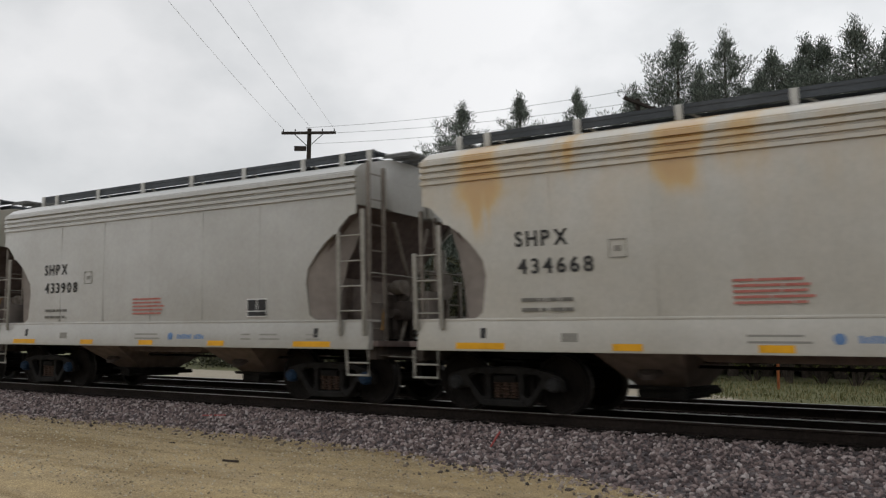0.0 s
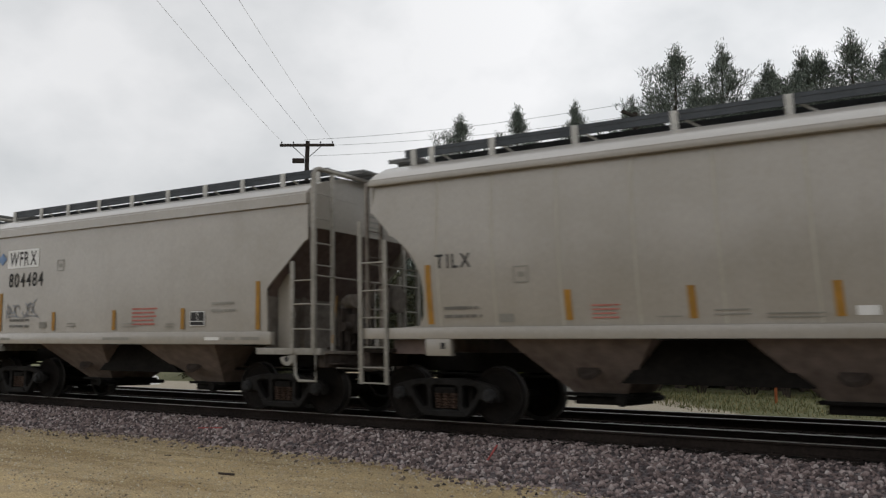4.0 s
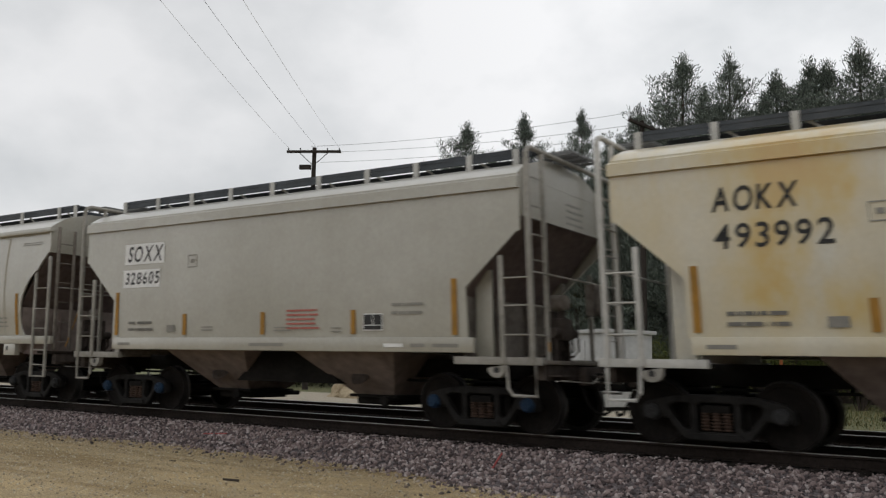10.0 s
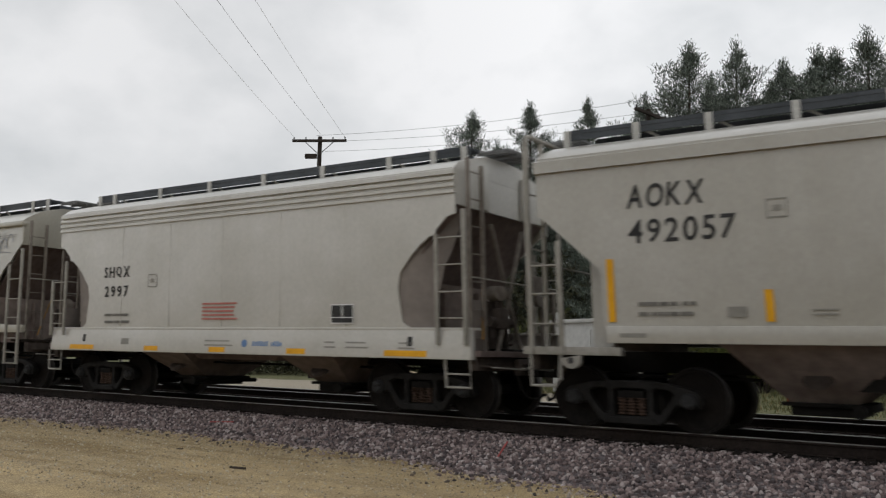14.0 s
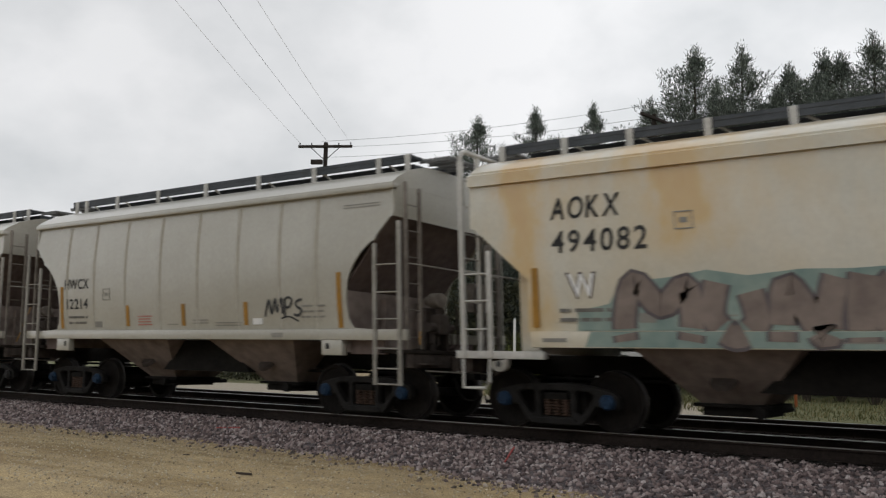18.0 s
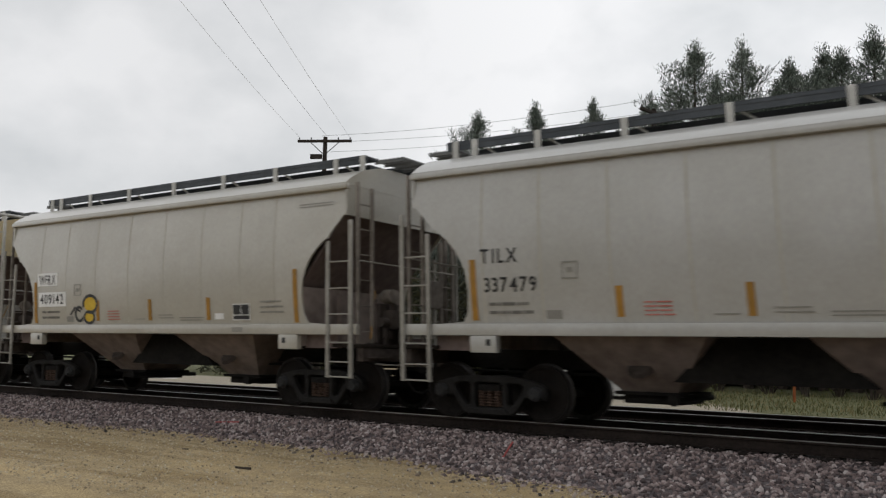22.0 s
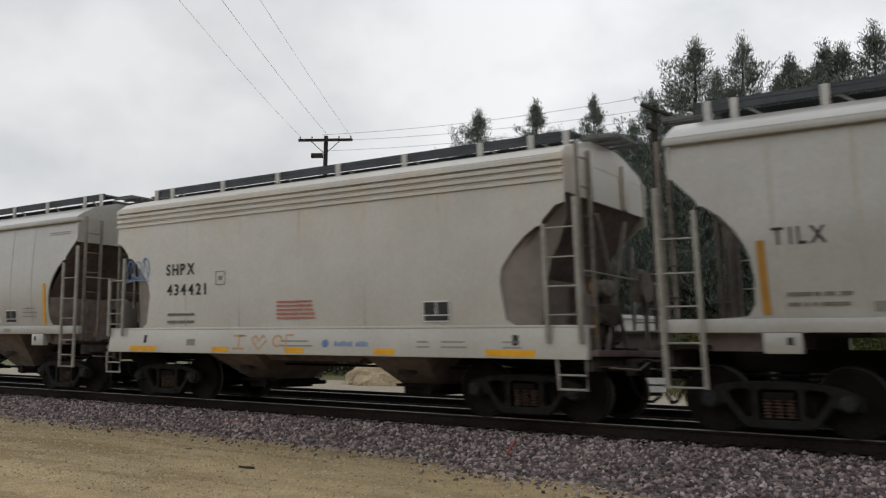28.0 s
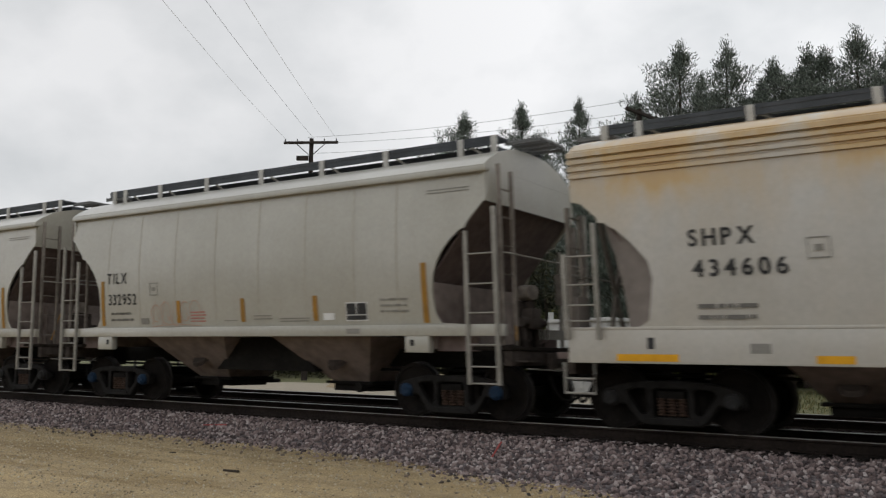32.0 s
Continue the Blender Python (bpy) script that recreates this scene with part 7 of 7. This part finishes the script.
spray(38, 0.04, (0.28, 1.76), (0.38, 1.68), (0.7, 1.74), (0.95, 1.82))
spray(38, 0.03, (0.46, 1.65), (0.82, 1.68), (1.26, 1.68))
spray(38, 0.06, (1.02, 1.9), (1.18, 1.81), (1.28, 1.65))
spray(38, 0.06, (2.08, 2.11), (2.16, 1.92), (2.3, 1.97), (2.24, 2.14), (2.1, 2.06))
spray(38, 0.035, (2.23, 2.15), (2.47, 2.14))
spray(38, 0.035, (2.33, 2.05), (2.6, 2.05))
spray(38, 0.025, (2.16, 1.94), (2.51, 1.92))
spray(19, 0.2, (0.7, 1.42), (0.72, 1.8), (0.78, 2.12), (1.1, 2.1), (1.12, 1.84), (0.86, 1.76), (1.2, 1.44))
spray(19, 0.2, (1.62, 2.1), (1.42, 1.9), (1.44, 1.58), (1.66, 1.44), (1.9, 1.6), (1.88, 1.95), (1.66, 2.12))
spray(19, 0.18, (2.06, 2.1), (2.14, 1.46), (2.34, 1.84), (2.5, 1.46), (2.62, 2.1))
spray(19, 0.2, (2.84, 1.44), (2.84, 2.08), (3.16, 1.98), (3.22, 1.66), (3.06, 1.46), (2.9, 1.46))
spray(19, 0.2, (3.58, 2.1), (3.42, 1.9), (3.42, 1.6), (3.6, 1.44), (3.76, 1.62), (3.74, 1.94), (3.6, 2.1))
spray(19, 0.2, (3.98, 1.42), (3.98, 2.1), (4.2, 2.02), (4.2, 1.82), (4.04, 1.76), (4.24, 1.44))
spray(22, 0.3, (-2.95, 1.36), (-2.97, 1.7), (-2.8, 2.2), (-2.42, 1.85), (-2.05, 2.12), (-1.98, 1.7), (-2.02, 1.36))
spray(22, 0.3, (-1.62, 2.16), (-1.7, 1.7), (-1.42, 1.42), (-1.12, 1.62), (-1.18, 2.02))
spray(22, 0.3, (-0.82, 1.36), (-0.8, 1.75), (-0.7, 2.08), (-0.42, 1.62), (-0.28, 1.42), (-0.22, 1.8), (-0.1, 2.18))
spray(22, 0.32, (0.22, 2.2), (0.14, 1.8), (0.14, 1.36))
spray(22, 0.26, (0.56, 2.14), (0.3, 1.82), (0.52, 1.5))
spray(22, 0.34, (0.86, 1.36), (0.86, 1.9), (0.92, 2.24), (1.18, 2.32), (1.42, 2.12), (1.36, 1.86), (1.1, 1.74))
spray(22, 0.3, (1.12, 1.7), (1.34, 1.5), (1.68, 1.56))


def glide(points, steps=5):
    """A smooth run through the points of a stroke."""
    p = [Vector(q) for q in points]
    run = []
    for i in range(len(p) - 1):
        a, b, c, d = p[max(i - 1, 0)], p[i], p[i + 1], p[min(i + 2, len(p) - 1)]
        for j in range(steps):
            u = j / steps
            run.append(b + 0.5 * u * ((c - a) + u * (2 * a - 5 * b + 4 * c - d + u * (3 * (b - c) + d - a))))
    return run + [p[-1]]


def sprayed(car, k, material, sill_top, label, lift=0.007, grow=0.0):
    """All strokes of one car, those on the sill lying on its proud face; grow broadens each stroke."""
    bm = bmesh.new()
    for i, (width, points) in enumerate(SPRAYS[k]):
        parts = [[]]
        for q in glide(points):
            if parts[-1] and (q.y < sill_top) != (parts[-1][-1][1] < sill_top):
                parts.append([])
            parts[-1].append((q.x, q.y))
        for run in parts:
            if len(run) > 1:
                ribbon(bm, run, width + grow, (-SIDE - 0.03 - lift if run[0][1] < sill_top else -OUT - lift) - 0.0002 * i)
    return tagged(part("graffiti", bm, material, car), label, kind="stuff")


def mural(car):
    """A wide faded mural: ragged teal patches, and plum letters of broad strokes with dark edges."""
    for ground in ([(-3.72, 1.51), (-3.7, 1.8), (-3.2, 1.9), (-3.0, 2.2), (-2.2, 2.26), (-1.75, 2.34), (-1.2, 2.24), (-0.5, 2.3), (0.1, 2.28), (0.6, 2.3), (0.8, 1.51)],
                   [(0.8, 1.512), (0.9, 2.2), (1.8, 2.08), (1.95, 1.9), (2.3, 1.62), (2.42, 1.512)],
                   [(2.95, 1.512), (2.92, 1.86), (3.3, 1.84), (3.6, 1.9), (3.95, 2.02), (3.98, 1.88), (3.86, 1.74), (4.12, 1.512)]):
        part("graffiti_ground", prism(bmesh.new(), ground, "y", -OUT - 0.0015, -OUT + 0.001), G_TEAL, car, "sprayed dull teal ground")
    strip = bmesh.new()
    prism(strip, [(-3.6, 1.275), (-3.5, 1.495), (3.3, 1.495), (3.34, 1.3), (2.4, 1.27)], "y", -SIDE - 0.033, -SIDE - 0.031)
    part("graffiti_ground", strip, G_TEAL, car, "teal paint on the sill")
    sprayed(car, 22, G_DUSK, 1.5, "dark blurred edges of the letters", 0.005, 0.1)
    sprayed(car, 22, G_PLUM, 1.5, "faded plum graffiti letters with ragged tops", 0.009)
    bm = ribbon(bmesh.new(), glide([(2.98, 1.78), (3.12, 1.72), (3.3, 1.76), (3.42, 1.64)]), 0.07, -OUT - 0.008)
    ribbon(bm, glide([(3.5, 1.8), (3.62, 1.68), (3.8, 1.74), (3.9, 1.6)]), 0.08, -OUT - 0.0085)
    ribbon(bm, glide([(3.52, 1.66), (3.7, 1.84), (3.84, 1.82)]), 0.05, -OUT - 0.009)
    ribbon(bm, glide([(2.7, 1.4), (2.85, 1.34), (3.05, 1.38)]), 0.06, -SIDE - 0.037)
    part("graffiti_stroke", bm, G_DUSK, car, "small dark scrawls on the teal ground")
    lettering(car, "graffiti", "W", -3.84, 1.98, 0.4, 0.5, G_DUSK, -0.15, -OUT - 0.003)
    lettering(car, "graffiti", "W", -3.8, 2.01, 0.34, 0.42, M_WHITE, -0.15, -OUT - 0.006)
    lettering(car, "graffiti", "C", 1.94, 1.86, 0.44, 0.36, G_DUSK, 0, -OUT - 0.003, 0.2, 0.2)
    lettering(car, "graffiti", "C", 1.97, 1.9, 0.36, 0.28, M_WHITE, 0, -OUT - 0.007, 0.2, 0.1)


def special_marks(k, car):
    """Graffiti and streaks that only one car carries."""
    if k == 3:
        sprayed(car, 3, G_BLACK, 1.545, "black spray-painted block letters and loops")
    elif k == 6:
        tag_graffiti(car, -5.35, -4.65, 2.9, 3.9, G_GREY, 8, 0.05)
        tag_graffiti(car, -4.15, -3.6, 1.9, 2.2, G_GREY, 9, 0.035)
        tag_graffiti(car, -3.5, -2.8, 1.9, 2.25, G_GREY, 10, 0.035)
        part("diamond", prism(bmesh.new(), [(-4.62, 3.3), (-4.43, 3.45), (-4.25, 3.3), (-4.43, 3.15)], "y", -OUT - 0.004, -OUT), G_BLUE, car)
    elif k == 7:
        sprayed(car, 7, G_RED, 1.545, "red bubble-letter graffiti outline")
    elif k == 10:
        sprayed(car, 10, G_BLACK, 1.5, "black bubble-letter graffiti outline")
    elif k == 12:
        sprayed(car, 12, G_BLACK, 1.5, "thin black graffiti outline")
    elif k == 15:
        drawing(car, -4.6, -3.95, 2.2, 3.1, G_BLACK, 4)
    elif k == 19:
        for word, mat, grow, y in (("SEAS", G_BLACK, 0.05, -OUT - 0.002), ("SEAS", M_WHITE, 0.0, -OUT - 0.006)):
            lettering(car, "graffiti", word, -2.45 - grow, 1.5 - grow, 0.66 + 2 * grow, 2.75 + 2 * grow, mat, 0, y, 0.08)
        sprayed(car, 19, G_BLACK, 1.545, "black edges of sprayed letters", 0.005, 0.09)
        sprayed(car, 19, G_SEA, 1.545, "sea-blue sprayed letters along the foot of the side", 0.009)
        tag_graffiti(car, 0.6, 2.7, 2.2, 2.55, G_BLUE, 43, 0.04)
        tag_graffiti(car, -1.9, -0.7, 2.2, 2.45, G_GREY, 46, 0.03)
        tag_graffiti(car, 4.3, 5.1, 3.35, 3.85, G_GREY, 44)
    elif k == 22:
        mural(car)
    elif k == 23:
        sprayed(car, 23, G_BLACK, 1.545, "small black sprayed tag")
    elif k == 24:
        tag_graffiti(car, -2.95, -1.8, 1.75, 2.1, G_PINK, 55, 0.028)
        tag_graffiti(car, -1.5, -0.6, 2.0, 2.25, G_PINK, 57, 0.022)
        tag_graffiti(car, 0.8, 1.95, 1.8, 2.25, G_PINK, 56, 0.032)
    elif k == 25:
        drawing(car, -0.75, -0.1, 1.5, 2.15, G_BLUE, 3)
        for x, z in ((-4.12, 2.42), (-4.08, 2.02), (-3.94, 2.0), (-3.8, 2.01), (-3.66, 2.0)):
            part("smudge", ribbon(bmesh.new(), [(x, z), (x + 0.02, z + 0.27)], 0.075, -OUT - 0.007), G_BLACK, car, "dark paint smudge over the letters")
    elif k == 28:
        bm = bmesh.new()
        prism(bm, arc(-2.12, 2.02, 0.24, 0.17, 0, 340, 16), "y", -OUT - 0.004, -OUT)
        prism(bm, arc(-2.17, 1.72, 0.17, 0.11, 0, 340, 14), "y", -OUT - 0.004, -OUT)
        part("graffiti", bm, G_YELLOW, car, "yellow sprayed figure")
        bm = ribbon(bmesh.new(), arc(-2.12, 2.02, 0.26, 0.19, -120, 200, 20), 0.07, -OUT - 0.007)
        ribbon(bm, arc(-2.17, 1.72, 0.19, 0.13, 0, 360, 16), 0.06, -OUT - 0.007)
        ribbon(bm, arc(-2.55, 1.8, 0.15, 0.16, 40, 330, 14), 0.06, -OUT - 0.007)
        ribbon(bm, [(-2.9, 1.78), (-2.72, 1.95), (-2.5, 1.85)], 0.05, -OUT - 0.007)
        part("graffiti_stroke", bm, G_BLACK, car)
    elif k == 35:
        bm = ribbon(bmesh.new(), [(-1.7, 1.32), (-1.4, 1.32), (-1.55, 1.32), (-1.55, 1.08), (-1.7, 1.07), (-1.4, 1.07)], 0.04, -SIDE - 0.037)
        ribbon(bm, [(-1.2, 1.25), (-1.1, 1.33), (-1.0, 1.22), (-0.9, 1.33), (-0.78, 1.24), (-1.0, 1.05), (-1.2, 1.25)], 0.04, -SIDE - 0.037)
        ribbon(bm, arc(-0.5, 1.22, 0.12, 0.1, 0, 330, 14), 0.04, -SIDE - 0.037)
        ribbon(bm, [(-0.1, 1.33), (-0.28, 1.33), (-0.28, 1.05)], 0.04, -SIDE - 0.037)
        part("graffiti", bm, OCHRE_SPRAY, car, "ochre sprayed scrawl on the sill")
        tag_graffiti(car, -5.2, -4.4, 2.5, 3.0, G_BLUE, 58, 0.03)
    elif k == 37:
        drawing(car, -0.35, 0.5, 2.42, 3.42, G_BLACK, 1)
        tag_graffiti(car, -4.95, -4.2, 2.3, 3.25, G_GREY, 61, 0.03)
    elif k == 38:
        sprayed(car, 38, G_BLACK, 1.545, "black sprayed tag with crossed strokes")
    elif k == 40:
        tag_graffiti(car, -2.7, -1.2, 1.6, 2.1, G_PINK, 66, 0.02)


MARKS = ("patch", "reporting_mark", "car_number", "square_stencil", "stencil_block", "data_plate", "data_panel", "panel_field", "reflector", "graffiti", "graffiti_edge", "graffiti_stroke", "graffiti_ground", "smudge")
SILL_MARKS = ("sill_stencil", "sill_slot", "emblem", "route_card")
PROTOS = {}
TRAIN = []


def build_train():
    for k, (kind, mark, number, colour, wash, top, patched, bright, label) in enumerate(CARS):
        caps = M_CAP_BLUE if k in BLUE_CAPS else None
        blotch = BLOTCHES.get(k)
        stain = STAINS.get(k, OCHRE)
        paint = car_paint("car_paint", colour, stain, wash, top, 0.22, k * 1.7, blotch, DEEP.get(k, BURNT))
        if kind not in PROTOS:
            PROTOS[kind] = {ROUND: lambda: rounded_type(False), RIBBED: lambda: rounded_type(True), STRAIGHT: straight_type, STRIPED: striped_type, PLAIN: lambda: striped_type(True)}[kind]()
            tagged(PROTOS[kind], label, "train car", "hopper cars of the train")
        TRAIN.append((k, kind, paint, caps, label, mark, number, patched, bright))
    cars, first = [], {}
    for k, kind, paint, caps, label, mark, number, patched, bright in TRAIN:
        if kind not in first:
            first[kind] = k
            cars.append(PROTOS[kind])
        else:
            cars.append(copy_thing(PROTOS[kind], Matrix.Identity(4)))
    for (k, kind, paint, caps, label, mark, number, patched, bright), car in zip(TRAIN, cars):
        tagged(car, label, "train car", "hopper cars of the train")
        repaint(car, paint, caps, k in (12, 22, 29))
        yellow = M_YELLOW if bright else M_YELLOW_OLD
        if kind in (ROUND, RIBBED):
            letters_rounded(car, k, mark, number, patched, yellow)
        elif kind == STRAIGHT:
            letters_straight(car, k, mark, number, patched, yellow)
        else:
            letters_striped(car, k, mark, number, patched, yellow, kind == PLAIN)
        special_marks(k, car)
        if kind in (ROUND, RIBBED):
            for o in car.children_recursive:
                if o.name.split(".")[0] in MARKS:
                    for v in o.data.vertices:
                        if 1.545 < v.co.z and v.co.y > -OUT - 0.02:
                            u = (v.co.z - 1.54) / 2.49
                            v.co.y += BARREL * (1 - 4 * u * (1 - u))
        elif kind in (STRIPED, PLAIN):
            low, high = (0.97, 1.47) if kind == STRIPED else (0.94, 1.32)
            for o in car.children_recursive:
                if o.name.split(".")[0] in MARKS + SILL_MARKS:
                    for v in o.data.vertices:
                        if v.co.z < high and v.co.y < -SIDE - 0.02:
                            v.co.y += 0.031 - 0.05 + 0.062 * max(0.0, v.co.z - low - 0.03) / (high - low - 0.03)
    return cars


HOPPERS = build_train()

# ===== what moves: the train rolls towards +x, and its wheels turn =====
SPEED, PITCH, HEAD = 15.486, 12.6355, -2.71
LAG = [-0.09, -0.02, -0.06, -0.03, -0.03, 0.04, 0.12, 0.05, 0.05, 0.10, 0.05, -0.00, -0.03, -0.06, -0.09, -0.13, -0.18, -0.11, -0.13, -0.32, -0.26, -0.19, -0.22, -0.30, -0.33, -0.26, -0.23, -0.18, -0.13, -0.08, -0.07, -0.07, -0.04, -0.03, -0.14, -0.25, -0.35, -0.17, -0.24, -0.17, -0.14, -0.14]


def motions():
    for k, car in enumerate(HOPPERS):
        x = HEAD - PITCH * k + LAG[k]
        walk(car, [(t, pose(x + SPEED * t, TRACK_Y, 0)) for t in (0.0, 8.0, 16.0, 24.0, 32.0)])
    turning = [o for car in HOPPERS for o in car.children_recursive if o.name.split(".")[0] in ("wheelset", "bearing_cap")]
    lead = turning[0]
    walk(lead, [(i / 30, pose(0, 0, 0, 0, math.degrees(SPEED * i / 30 / 0.459) % 360.0, 0)) for i in range(961)])
    for o in turning[1:]:
        o.rotation_mode = "QUATERNION"
        keys = o.animation_data_create()
        keys.action = lead.animation_data.action
        keys.action_slot = lead.animation_data.action_slot


motions()
